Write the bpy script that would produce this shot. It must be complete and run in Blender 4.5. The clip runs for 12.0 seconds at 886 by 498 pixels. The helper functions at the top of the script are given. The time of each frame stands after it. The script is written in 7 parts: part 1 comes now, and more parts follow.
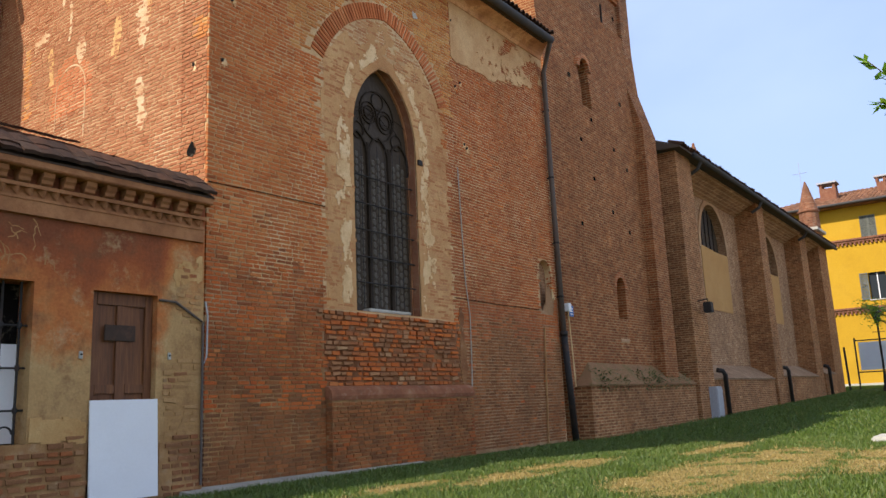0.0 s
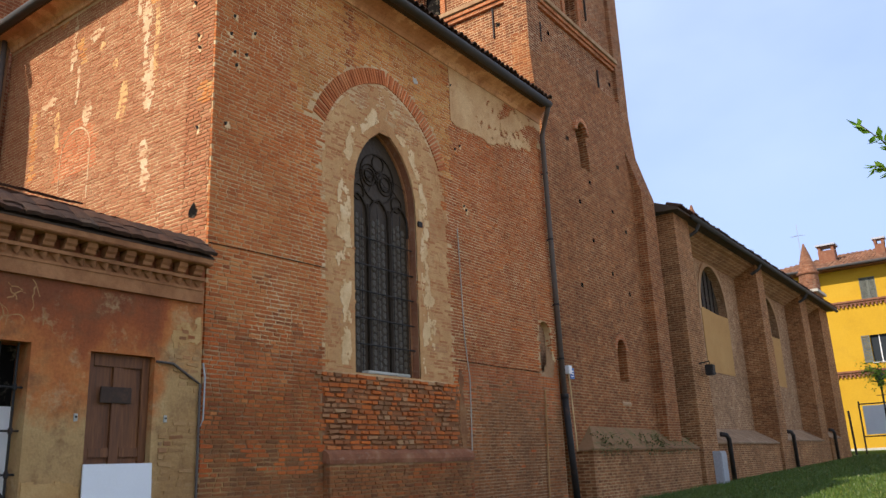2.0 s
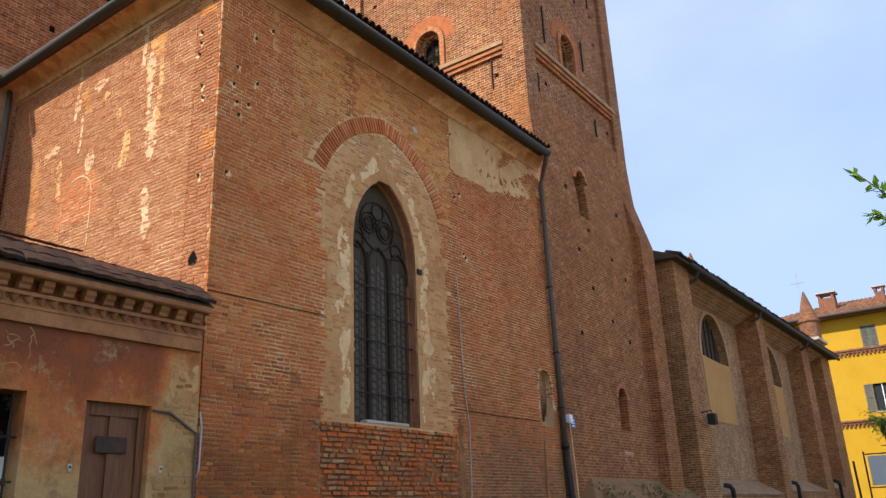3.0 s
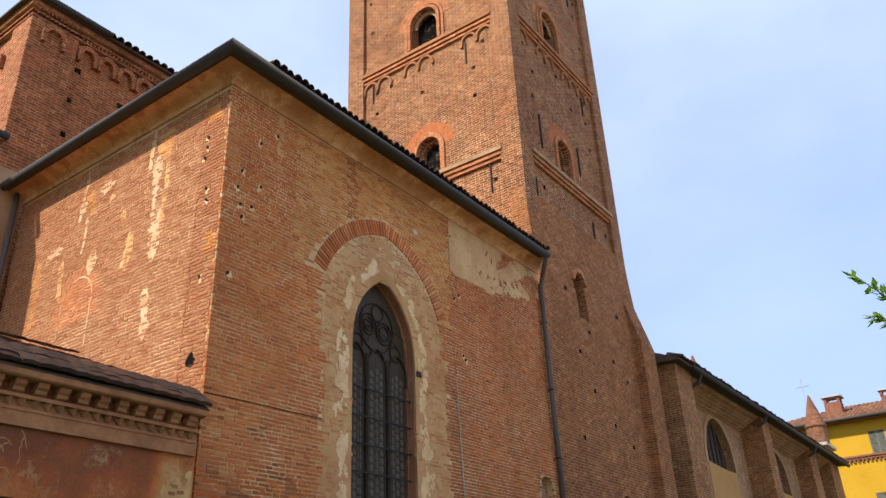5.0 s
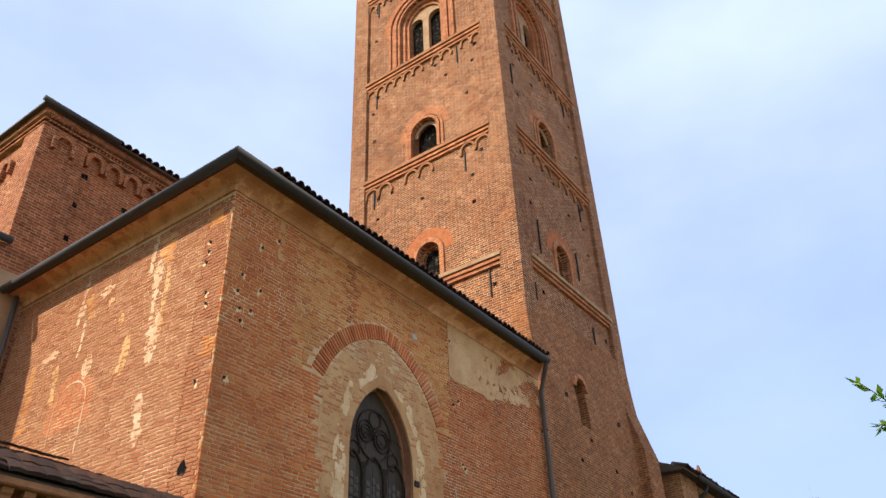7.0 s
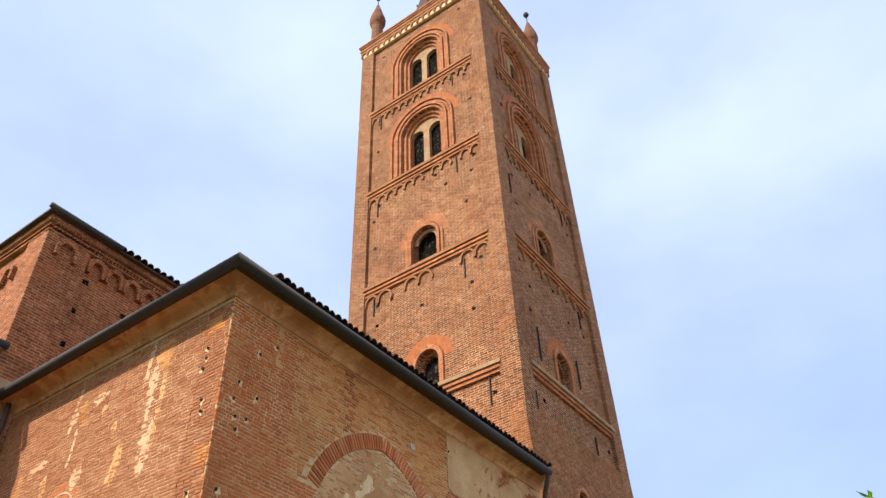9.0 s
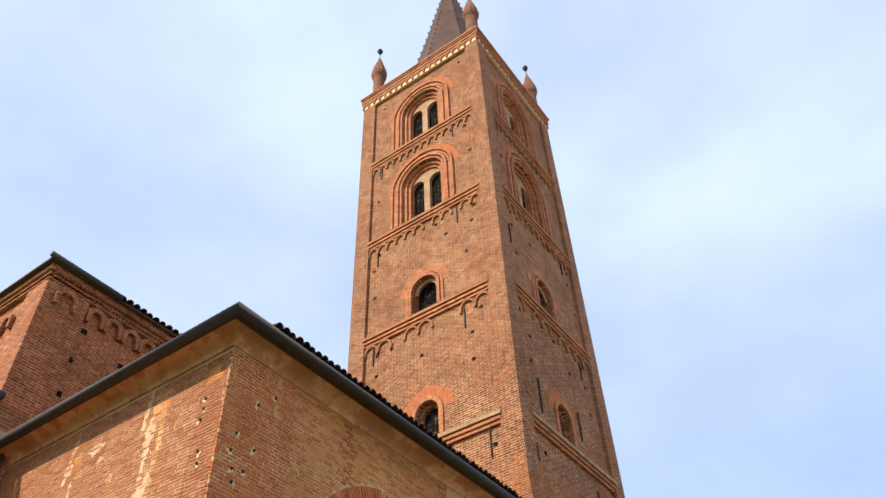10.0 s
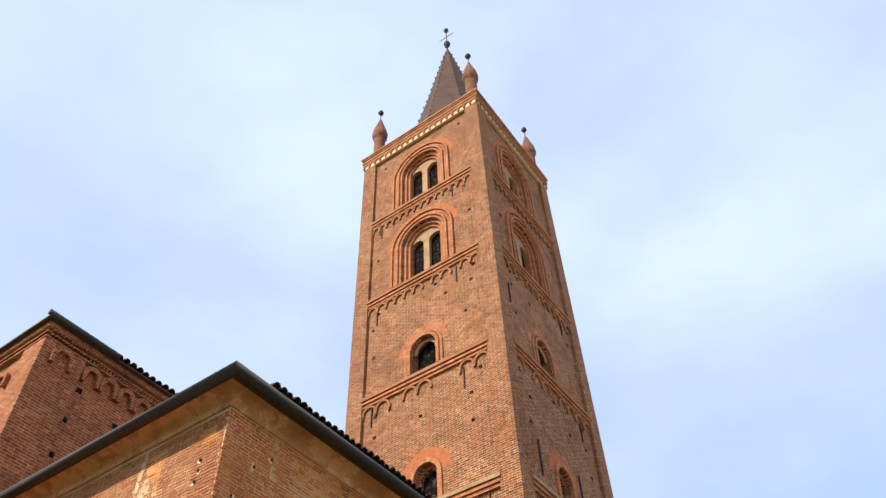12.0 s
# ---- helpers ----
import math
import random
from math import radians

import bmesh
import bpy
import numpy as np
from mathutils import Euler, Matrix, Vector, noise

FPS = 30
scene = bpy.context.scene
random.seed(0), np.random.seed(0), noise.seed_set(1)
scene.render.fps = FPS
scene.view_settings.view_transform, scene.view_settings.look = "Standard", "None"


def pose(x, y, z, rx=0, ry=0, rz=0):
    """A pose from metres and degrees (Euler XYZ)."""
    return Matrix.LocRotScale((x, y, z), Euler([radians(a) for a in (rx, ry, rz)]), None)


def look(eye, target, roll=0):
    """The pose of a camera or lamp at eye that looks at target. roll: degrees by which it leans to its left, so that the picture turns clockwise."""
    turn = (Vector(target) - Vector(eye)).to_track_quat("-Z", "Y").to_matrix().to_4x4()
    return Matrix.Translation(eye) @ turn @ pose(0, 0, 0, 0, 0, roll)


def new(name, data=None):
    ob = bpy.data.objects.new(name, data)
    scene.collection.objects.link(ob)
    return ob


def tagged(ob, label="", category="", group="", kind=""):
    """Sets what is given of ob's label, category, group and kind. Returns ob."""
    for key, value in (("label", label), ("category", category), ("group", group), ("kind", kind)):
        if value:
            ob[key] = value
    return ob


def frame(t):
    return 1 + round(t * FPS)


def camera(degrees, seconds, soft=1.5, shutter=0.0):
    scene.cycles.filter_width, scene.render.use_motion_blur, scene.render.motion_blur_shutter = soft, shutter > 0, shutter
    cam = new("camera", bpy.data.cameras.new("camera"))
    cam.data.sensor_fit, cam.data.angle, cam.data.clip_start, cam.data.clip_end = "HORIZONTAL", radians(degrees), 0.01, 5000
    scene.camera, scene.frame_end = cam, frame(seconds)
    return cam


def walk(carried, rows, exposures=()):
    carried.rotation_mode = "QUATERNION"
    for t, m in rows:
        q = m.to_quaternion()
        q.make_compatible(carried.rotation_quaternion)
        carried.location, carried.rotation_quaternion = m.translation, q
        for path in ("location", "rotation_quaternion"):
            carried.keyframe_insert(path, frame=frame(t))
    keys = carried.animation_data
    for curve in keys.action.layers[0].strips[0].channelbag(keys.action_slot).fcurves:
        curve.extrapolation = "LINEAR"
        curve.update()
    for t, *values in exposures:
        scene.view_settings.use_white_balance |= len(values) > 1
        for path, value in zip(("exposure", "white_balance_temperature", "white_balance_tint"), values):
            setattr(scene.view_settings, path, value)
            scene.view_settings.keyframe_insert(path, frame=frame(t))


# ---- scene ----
import colorsys

cam = camera(58.08, 12.0, 1.5)
# seconds, pitch, yaw, roll: a tripod tilt from the lawn up to the spire
PATH = [(0, 10.96, -53.94, 2.43), (0.5, 11.54, -53.96, 2.38), (1, 12.42, -53.97, 2.35), (1.5, 13.64, -53.97, 2.37), (2, 15.36, -53.98, 2.34),
        (2.5, 17.09, -54.00, 2.32), (3, 18.78, -54.02, 2.34), (5, 26.05, -54.07, 2.23), (5.5, 27.78, -54.07, 2.23), (6, 29.56, -54.09, 2.22),
        (6.5, 31.39, -54.11, 2.21), (7, 33.54, -54.20, 2.09), (9, 41.19, -54.34, 1.95), (9.5, 42.92, -54.35, 1.93), (10, 44.76, -54.41, 1.86),
        (10.5, 46.40, -54.46, 1.85), (11, 47.75, -54.50, 1.82), (11.5, 48.61, -54.52, 1.81), (12, 49.00, -54.58, 1.76)]
EYE = (0.0, 0.0, 0.92)
walk(cam, [(t, pose(*EYE, 90 + p, r, w)) for t, p, w, r in PATH], [(0.0, 1.03, 6600, 11.5), (12.0, 1.03, 6600, 11.5)])

# ---- world and sun ----
SUN_EL, SUN_AZ = radians(42), radians(20)     # the sun stands over -x, a little behind the front walls
TO_SUN = Vector((-math.cos(SUN_AZ) * math.cos(SUN_EL), math.sin(SUN_AZ) * math.cos(SUN_EL), math.sin(SUN_EL)))
world = bpy.data.worlds.new("sky")
scene.world = world
world.use_nodes = True
wn, wl = world.node_tree.nodes, world.node_tree.links
wn.clear()
sky = wn.new("ShaderNodeTexSky")
sky.sky_type, sky.sun_disc = "NISHITA", False
sky.sun_elevation, sky.sun_rotation = SUN_EL, math.atan2(TO_SUN.x, TO_SUN.y)
sky.air_density, sky.dust_density, sky.ozone_density = 1.0, 0.35, 1.5
tc = wn.new("ShaderNodeTexCoord")
mp = wn.new("ShaderNodeMapping")
mp.inputs["Scale"].default_value = (1.0, 1.0, 2.0)
cl = wn.new("ShaderNodeTexNoise")
cl.inputs["Scale"].default_value, cl.inputs["Detail"].default_value, cl.inputs["Roughness"].default_value = 1.9, 5.0, 0.5
cr = wn.new("ShaderNodeValToRGB")
cr.color_ramp.elements[0].position, cr.color_ramp.elements[1].position = 0.34, 0.70
cr.color_ramp.elements[0].color, cr.color_ramp.elements[1].color = (0.56, 0.56, 0.56, 1), (0.97, 0.97, 0.97, 1)
mx = wn.new("ShaderNodeMix")
mx.data_type = "RGBA"
mx.inputs[7].default_value = (3.55, 4.32, 5.75, 1)
bg = wn.new("ShaderNodeBackground")
bg.inputs["Strength"].default_value = 0.112
wo = wn.new("ShaderNodeOutputWorld")
wl.new(tc.outputs["Generated"], mp.inputs["Vector"])
wl.new(mp.outputs["Vector"], cl.inputs["Vector"])
wl.new(cl.outputs["Fac"], cr.inputs["Fac"])
wl.new(cr.outputs["Color"], mx.inputs[0])
wl.new(sky.outputs["Color"], mx.inputs[6])
# clearer, bluer air low down on the side away from the sun
away = wn.new("ShaderNodeVectorMath")
away.operation = "DOT_PRODUCT"
away.inputs[1].default_value = (0.80, 0.0, -0.75)
wl.new(tc.outputs["Generated"], away.inputs[0])
am = wn.new("ShaderNodeMapRange")
am.inputs["From Min"].default_value, am.inputs["From Max"].default_value = 0.10, 0.70
wl.new(away.outputs["Value"], am.inputs["Value"])
blue = wn.new("ShaderNodeMix")
blue.data_type, blue.blend_type = "RGBA", "MULTIPLY"
blue.inputs[7].default_value = (0.665, 0.74, 0.92, 1)
wl.new(am.outputs["Result"], blue.inputs[0])
wl.new(mx.outputs[2], blue.inputs[6])
wl.new(blue.outputs[2], bg.inputs["Color"])
wl.new(bg.outputs["Background"], wo.inputs["Surface"])
sun = new("sun", bpy.data.lights.new("sun", "SUN"))
sun.data.energy, sun.data.angle, sun.data.color = 3.0, radians(0.6), (1.0, 0.93, 0.82)
sun.matrix_world = look((0, 0, 60), Vector((0, 0, 60)) - TO_SUN)


# ---- helpers of this scene ----
def link_mesh(name, verts, faces, material, parent=None, label="", smooth=False):
    me = bpy.data.meshes.new(name)
    me.from_pydata(verts, [], faces)
    me.materials.append(material)
    if smooth:
        me.polygons.foreach_set("use_smooth", [True] * len(me.polygons))
    ob = new(name, me)
    ob.parent = parent
    if label:
        tagged(ob, label)
    return ob


def part(name, bm, material, parent=None, label="", smooth=False):
    me = bpy.data.meshes.new(name)
    bmesh.ops.recalc_face_normals(bm, faces=bm.faces)
    bm.to_mesh(me)
    bm.free()
    me.materials.append(material)
    if smooth:
        me.polygons.foreach_set("use_smooth", [True] * len(me.polygons))
    ob = new(name, me)
    ob.parent = parent
    if label:
        tagged(ob, label)
    return ob


def thing(name, label, category, group="", kind="", at=(0, 0, 0)):
    ob = new(name)
    ob.location = at
    return tagged(ob, label, category, group, kind)


def box(bm, x0, x1, y0, y1, z0, z1, bevel=0.0):
    vs = [bm.verts.new(c) for c in ((x0, y0, z0), (x1, y0, z0), (x1, y1, z0), (x0, y1, z0), (x0, y0, z1), (x1, y0, z1), (x1, y1, z1), (x0, y1, z1))]
    fs = [bm.faces.new([vs[i] for i in f]) for f in ((3, 2, 1, 0), (4, 5, 6, 7), (0, 1, 5, 4), (1, 2, 6, 5), (2, 3, 7, 6), (3, 0, 4, 7))]
    if bevel:
        es = list({e for f in fs for e in f.edges})
        bmesh.ops.bevel(bm, geom=es, offset=bevel, segments=2, affect="EDGES")
    return vs


def hexa(bm, pts):
    """A solid of eight corners: four below, four above, in the same turn."""
    vs = [bm.verts.new(p) for p in pts]
    for f in ((3, 2, 1, 0), (4, 5, 6, 7), (0, 1, 5, 4), (1, 2, 6, 5), (2, 3, 7, 6), (3, 0, 4, 7)):
        bm.faces.new([vs[i] for i in f])


def sweep(bm, profile, ends):
    """A closed profile given by a function of the place along, capped at both ends. ends: list of functions from (a, b) to xyz."""
    rings = [[bm.verts.new(f(a, b)) for a, b in profile] for f in ends]
    n = len(profile)
    for r0, r1 in zip(rings, rings[1:]):
        for i in range(n):
            bm.faces.new((r0[i], r0[(i + 1) % n], r1[(i + 1) % n], r1[i]))
    bm.faces.new(rings[0][::-1])
    bm.faces.new(rings[-1])


def tube(bm, path, radius, sides=10):
    """A round bar or pipe along points; radius may be a list."""
    pts = [Vector(p) for p in path]
    rad = radius if isinstance(radius, (list, tuple)) else [radius] * len(pts)
    rings = []
    for i, p in enumerate(pts):
        d = (pts[min(i + 1, len(pts) - 1)] - pts[max(i - 1, 0)]).normalized()
        a = d.cross(Vector((0, 0, 1)) if abs(d.z) < 0.9 else Vector((1, 0, 0))).normalized()
        b = d.cross(a)
        rings.append([bm.verts.new(p + rad[i] * (math.cos(k * math.tau / sides) * a + math.sin(k * math.tau / sides) * b)) for k in range(sides)])
    for r0, r1 in zip(rings, rings[1:]):
        for k in range(sides):
            bm.faces.new((r0[k], r0[(k + 1) % sides], r1[(k + 1) % sides], r1[k]))
    bm.faces.new(rings[0][::-1])
    bm.faces.new(rings[-1])


def lathe(bm, x, y, outline, sides=16):
    """A turned solid about the upright through (x, y); outline: radius, height from below up."""
    rings = [[bm.verts.new((x + r * math.cos(k * math.tau / sides), y + r * math.sin(k * math.tau / sides), z)) for k in range(sides)] for r, z in outline]
    for r0, r1 in zip(rings, rings[1:]):
        for k in range(sides):
            bm.faces.new((r0[k], r0[(k + 1) % sides], r1[(k + 1) % sides], r1[k]))
    bm.faces.new(rings[0][::-1])
    bm.faces.new(rings[-1])


class Hole:
    """An opening in a wall: centre, width, sill, springing, and the rise of its arch (pointed or round; 0: flat)."""

    def __init__(self, c, w, sill, spring, rise=None, pointed=False):
        self.c, self.w, self.sill, self.spring, self.pointed = c, w, sill, spring, pointed
        self.rise = w / 2 if rise is None else rise

    def top(self, u):
        if not self.rise:
            return self.spring
        h, t = self.w / 2, min(1.0, abs(u - self.c) / (self.w / 2))
        if self.pointed:
            e = (self.rise ** 2 - h * h) / (2 * h)
            return self.spring + math.sqrt(max(0, (h + e) ** 2 - (e + t * h) ** 2))
        return self.spring + self.rise * math.sqrt(max(0, 1 - t * t))

    def cuts(self, n=16):
        k = n if self.rise else 1
        return [self.c - self.w / 2 * math.cos(math.pi * i / k) for i in range(k + 1)]

    def outline(self, n=16, grow=0.0):
        """Points up one jamb, over the arch and down the other."""
        g = Hole(self.c, self.w + 2 * grow, self.sill, self.spring, self.rise + grow if self.rise else 0, self.pointed)
        extra = 0 if self.rise else grow
        return [(g.c - g.w / 2, g.sill)] + [(u, g.top(u) + extra) for u in g.cuts(n)] + [(g.c + g.w / 2, g.sill)]

    def inside(self, u, z, grow=0.0):
        g = self.w / 2 + grow
        if abs(u - self.c) >= g or z <= self.sill - grow:
            return False
        k = Hole(self.c, 2 * g, self.sill, self.spring, self.rise + grow if self.rise else 0, self.pointed)
        return z < k.top(u) + (0 if self.rise else grow)


def front(y):
    """Wall axes for a wall that faces -y: along x, depth to +y."""
    return lambda u, z, d: (u, y + d, z)


def side(x):
    """Wall axes for a wall that faces -x: along y, depth to +x."""
    return lambda u, z, d: (x + d, u, z)


def wall(bm, axes, u0, u1, z0, z1, depth, holes=()):
    """A wall with thickness and true openings."""
    cuts = sorted({round(c, 5) for h in holes for c in h.cuts()} | {u0, u1})
    cuts = [c for c in cuts if u0 <= c <= u1]

    def quad(*p):
        bm.faces.new([bm.verts.new(axes(*c)) for c in p])

    for a, b in zip(cuts, cuts[1:]):
        m = (a + b) / 2
        live = sorted((h for h in holes if abs(m - h.c) < h.w / 2), key=lambda h: h.sill)
        za, zb = z0, z0
        for h in live + [None]:
            ta, tb = (h.sill, h.sill) if h else (z1, z1)
            for d in (0, depth):
                quad((a, za, d), (b, zb, d), (b, tb, d), (a, ta, d))
            if h:
                quad((a, h.sill, 0), (b, h.sill, 0), (b, h.sill, depth), (a, h.sill, depth))
                za, zb = h.top(a), h.top(b)
                quad((a, za, 0), (b, zb, 0), (b, zb, depth), (a, za, depth))
        quad((a, z1, 0), (b, z1, 0), (b, z1, depth), (a, z1, depth))
        quad((a, z0, 0), (b, z0, 0), (b, z0, depth), (a, z0, depth))
    for h in holes:
        for u in (h.c - h.w / 2, h.c + h.w / 2):
            quad((u, h.sill, 0), (u, h.top(u), 0), (u, h.top(u), depth), (u, h.sill, depth))
    for u in (u0, u1):
        quad((u, z0, 0), (u, z1, 0), (u, z1, depth), (u, z0, depth))
    bmesh.ops.remove_doubles(bm, verts=bm.verts, dist=0.0005)


def band(bm, axes, inner, outer, d0, d1):
    """A raised band between two outlines with the same count of points, from depth d0 (front) to d1."""
    n = len(inner)
    rows = [[bm.verts.new(axes(u, z, d)) for u, z in line] for line, d in ((inner, d1), (inner, d0), (outer, d0), (outer, d1))]
    for r0, r1 in zip(rows, rows[1:]):
        for i in range(n - 1):
            bm.faces.new((r0[i], r0[i + 1], r1[i + 1], r1[i]))
    for i in (0, n - 1):
        bm.faces.new([r[i] for r in rows])


def slab(bm, axes, outline, d0, d1):
    """A plate with a closed outline on a wall."""
    a = [bm.verts.new(axes(u, z, d0)) for u, z in outline]
    b = [bm.verts.new(axes(u, z, d1)) for u, z in outline]
    n = len(a)
    bm.faces.new(a)
    bm.faces.new(b[::-1])
    for i in range(n):
        bm.faces.new((a[i], a[(i + 1) % n], b[(i + 1) % n], b[i]))


def blob(rng, u, z, ru, rz, n=22, rough=0.35):
    """An uneven closed outline."""
    ph = rng.random() * 50
    out = []
    for k in range(n):
        a = k * math.tau / n
        r = 1 + rough * 1.6 * noise.noise((math.cos(a) * 1.3 + ph, math.sin(a) * 1.3, ph * 0.3)) + rough * 0.5 * (rng.random() - 0.5)
        out.append((u + ru * r * math.cos(a), z + rz * r * math.sin(a)))
    return out


# ---- materials ----
def mat(name):
    m = bpy.data.materials.new(name)
    m.use_nodes = True
    nt = m.node_tree
    nt.nodes.clear()
    out = nt.nodes.new("ShaderNodeOutputMaterial")
    bs = nt.nodes.new("ShaderNodeBsdfPrincipled")
    nt.links.new(bs.outputs["BSDF"], out.inputs["Surface"])
    return m, nt, bs


def node(nt, kind, **values):
    n = nt.nodes.new(kind)
    for k, v in values.items():
        n.inputs[k.replace("_", " ")].default_value = v
    return n


def place(nt):
    """World-size coordinates of the surface."""
    return nt.nodes.new("ShaderNodeNewGeometry").outputs["Position"]


def noise_fac(nt, vec, scale, detail=4.0, rough=0.55, lo=0.3, hi=0.7):
    n = node(nt, "ShaderNodeTexNoise", Scale=scale, Detail=detail, Roughness=rough)
    nt.links.new(vec, n.inputs["Vector"])
    r = nt.nodes.new("ShaderNodeMapRange")
    r.inputs["From Min"].default_value, r.inputs["From Max"].default_value = lo, hi
    nt.links.new(n.outputs["Fac"], r.inputs["Value"])
    return r.outputs["Result"]


def blend(nt, fac, a, b, mode="MIX"):
    m = nt.nodes.new("ShaderNodeMix")
    m.data_type, m.blend_type = "RGBA", mode
    for sock, v in ((m.inputs[0], fac), (m.inputs[6], a), (m.inputs[7], b)):
        if isinstance(v, (int, float)):
            sock.default_value = v
        elif isinstance(v, tuple):
            sock.default_value = (*v, 1)
        else:
            nt.links.new(v, sock)
    return m.outputs[2]


def ramp(nt, fac, stops):
    r = nt.nodes.new("ShaderNodeValToRGB")
    els = r.color_ramp.elements
    while len(els) < len(stops):
        els.new(0.5)
    for e, (p, c) in zip(els, stops):
        e.position, e.color = p, (*c, 1)
    nt.links.new(fac, r.inputs["Fac"])
    return r.outputs["Color"]


def times_(nt, a, b, op="MULTIPLY"):
    m = nt.nodes.new("ShaderNodeMath")
    m.operation = op
    for sock, v in ((m.inputs[0], a), (m.inputs[1], b)):
        if isinstance(v, (int, float)):
            sock.default_value = v
        else:
            nt.links.new(v, sock)
    return m.outputs[0]


def bump(nt, bs, height, strength=0.5, dist=0.01):
    b = node(nt, "ShaderNodeBump", Strength=strength, Distance=dist)
    nt.links.new(height, b.inputs["Height"])
    nt.links.new(b.outputs["Normal"], bs.inputs["Normal"])


def brick_piece(name, stops, dirt=(0.15, 0.060, 0.030), dirt_amount=0.5, lime=0.25, single=False):
    """Fired clay, each brick with a tone of its own, with soot and lime bloom in patches."""
    m, nt, bs = mat(name)
    rnd = nt.nodes.new("ShaderNodeObjectInfo").outputs["Random"] if single else nt.nodes.new("ShaderNodeNewGeometry").outputs["Random Per Island"]
    p = place(nt)
    c = ramp(nt, rnd, stops)
    run = nt.nodes.new("ShaderNodeMapping")
    run.inputs["Scale"].default_value = (1.6, 1.6, 0.28)
    nt.links.new(p, run.inputs["Vector"])
    c = blend(nt, times_(nt, noise_fac(nt, run.outputs[0], 1.5, 7, 0.65, 0.52, 0.72), dirt_amount), c, dirt)
    c = blend(nt, times_(nt, noise_fac(nt, p, 0.55, 6, 0.62, 0.40, 0.66), dirt_amount), c, dirt)
    c = blend(nt, times_(nt, noise_fac(nt, p, 2.3, 8, 0.7, 0.52, 0.75), lime), c, (0.44, 0.27, 0.15))
    c = blend(nt, 0.55, c, ramp(nt, noise_fac(nt, p, 60, 5, 0.7, 0.25, 0.75), [(0, (0.55, 0.55, 0.55)), (1, (1.3, 1.3, 1.3))]), "MULTIPLY")
    nt.links.new(c, bs.inputs["Base Color"])
    bs.inputs["Roughness"].default_value = 0.92
    bs.inputs["Specular IOR Level"].default_value = 0.2
    bump(nt, bs, noise_fac(nt, p, 45, 6, 0.7, 0.2, 0.8), 0.6, 0.008)
    return m


def brick_coursed(name, c1, c2, mortar, stain, stain_amount=0.45, course=0.068, length=0.27):
    """Brickwork far off: courses, joints and tone in the material, at true size."""
    m, nt, bs = mat(name)
    p = place(nt)
    sep = nt.nodes.new("ShaderNodeSeparateXYZ")
    nt.links.new(p, sep.inputs[0])
    com = nt.nodes.new("ShaderNodeCombineXYZ")
    nt.links.new(times_(nt, sep.outputs["X"], sep.outputs["Y"], "ADD"), com.inputs["X"])
    nt.links.new(sep.outputs["Z"], com.inputs["Y"])
    wob = node(nt, "ShaderNodeTexNoise", Scale=1.2, Detail=3.0)
    nt.links.new(p, wob.inputs["Vector"])
    vm = nt.nodes.new("ShaderNodeVectorMath")
    vm.operation = "MULTIPLY_ADD"
    nt.links.new(wob.outputs["Color"], vm.inputs[0])
    vm.inputs[1].default_value = (0.02, 0.012, 0.0)
    nt.links.new(com.outputs[0], vm.inputs[2])
    br = node(nt, "ShaderNodeTexBrick", Scale=1.0, Mortar_Size=0.012, Mortar_Smooth=0.15, Bias=-0.05, Brick_Width=length, Row_Height=course)
    br.offset_frequency = 2
    br.inputs["Color1"].default_value, br.inputs["Color2"].default_value, br.inputs["Mortar"].default_value = (*c1, 1), (*c2, 1), (*mortar, 1)
    nt.links.new(vm.outputs[0], br.inputs["Vector"])
    c = br.outputs["Color"]
    c = blend(nt, times_(nt, noise_fac(nt, p, 0.45, 8, 0.66, 0.42, 0.68), stain_amount), c, stain)
    c = blend(nt, times_(nt, noise_fac(nt, p, 1.3, 7, 0.7, 0.50, 0.72), 0.45), c, (c1[0] * 1.25, c1[1] * 1.35, c1[2] * 1.3))
    c = blend(nt, times_(nt, noise_fac(nt, p, 9, 5, 0.85, 0.57, 0.66), 0.6), c, (mortar[0] * 1.1, mortar[1] * 1.15, mortar[2] * 1.2))
    cell = nt.nodes.new("ShaderNodeVectorMath")
    cell.operation = "MULTIPLY"
    nt.links.new(vm.outputs[0], cell.inputs[0])
    cell.inputs[1].default_value = (2 / length, 1 / course, 0.0)
    flo = nt.nodes.new("ShaderNodeVectorMath")
    flo.operation = "FLOOR"
    nt.links.new(cell.outputs[0], flo.inputs[0])
    wn_ = nt.nodes.new("ShaderNodeTexWhiteNoise")
    wn_.noise_dimensions = "2D"
    nt.links.new(flo.outputs[0], wn_.inputs["Vector"])
    c = blend(nt, 0.55, c, ramp(nt, wn_.outputs["Value"], [(0, (0.50, 0.46, 0.44)), (0.25, (0.85, 0.83, 0.82)), (0.85, (1.1, 1.1, 1.1)), (0.95, (1.35, 1.45, 1.5)), (1, (1.6, 1.9, 2.1))]), "MULTIPLY")
    c = blend(nt, 0.4, c, ramp(nt, noise_fac(nt, p, 14, 7, 0.8, 0.28, 0.72), [(0, (0.5, 0.46, 0.44)), (0.6, (1.0, 1.0, 1.0)), (1, (1.3, 1.32, 1.35))]), "MULTIPLY")
    c = blend(nt, 0.7, c, ramp(nt, noise_fac(nt, p, 2.2, 6, 0.7, 0.3, 0.7), [(0, (0.62, 0.58, 0.56)), (1, (1.2, 1.2, 1.2))]), "MULTIPLY")
    nt.links.new(c, bs.inputs["Base Color"])
    bs.inputs["Roughness"].default_value = 0.92
    bs.inputs["Specular IOR Level"].default_value = 0.2
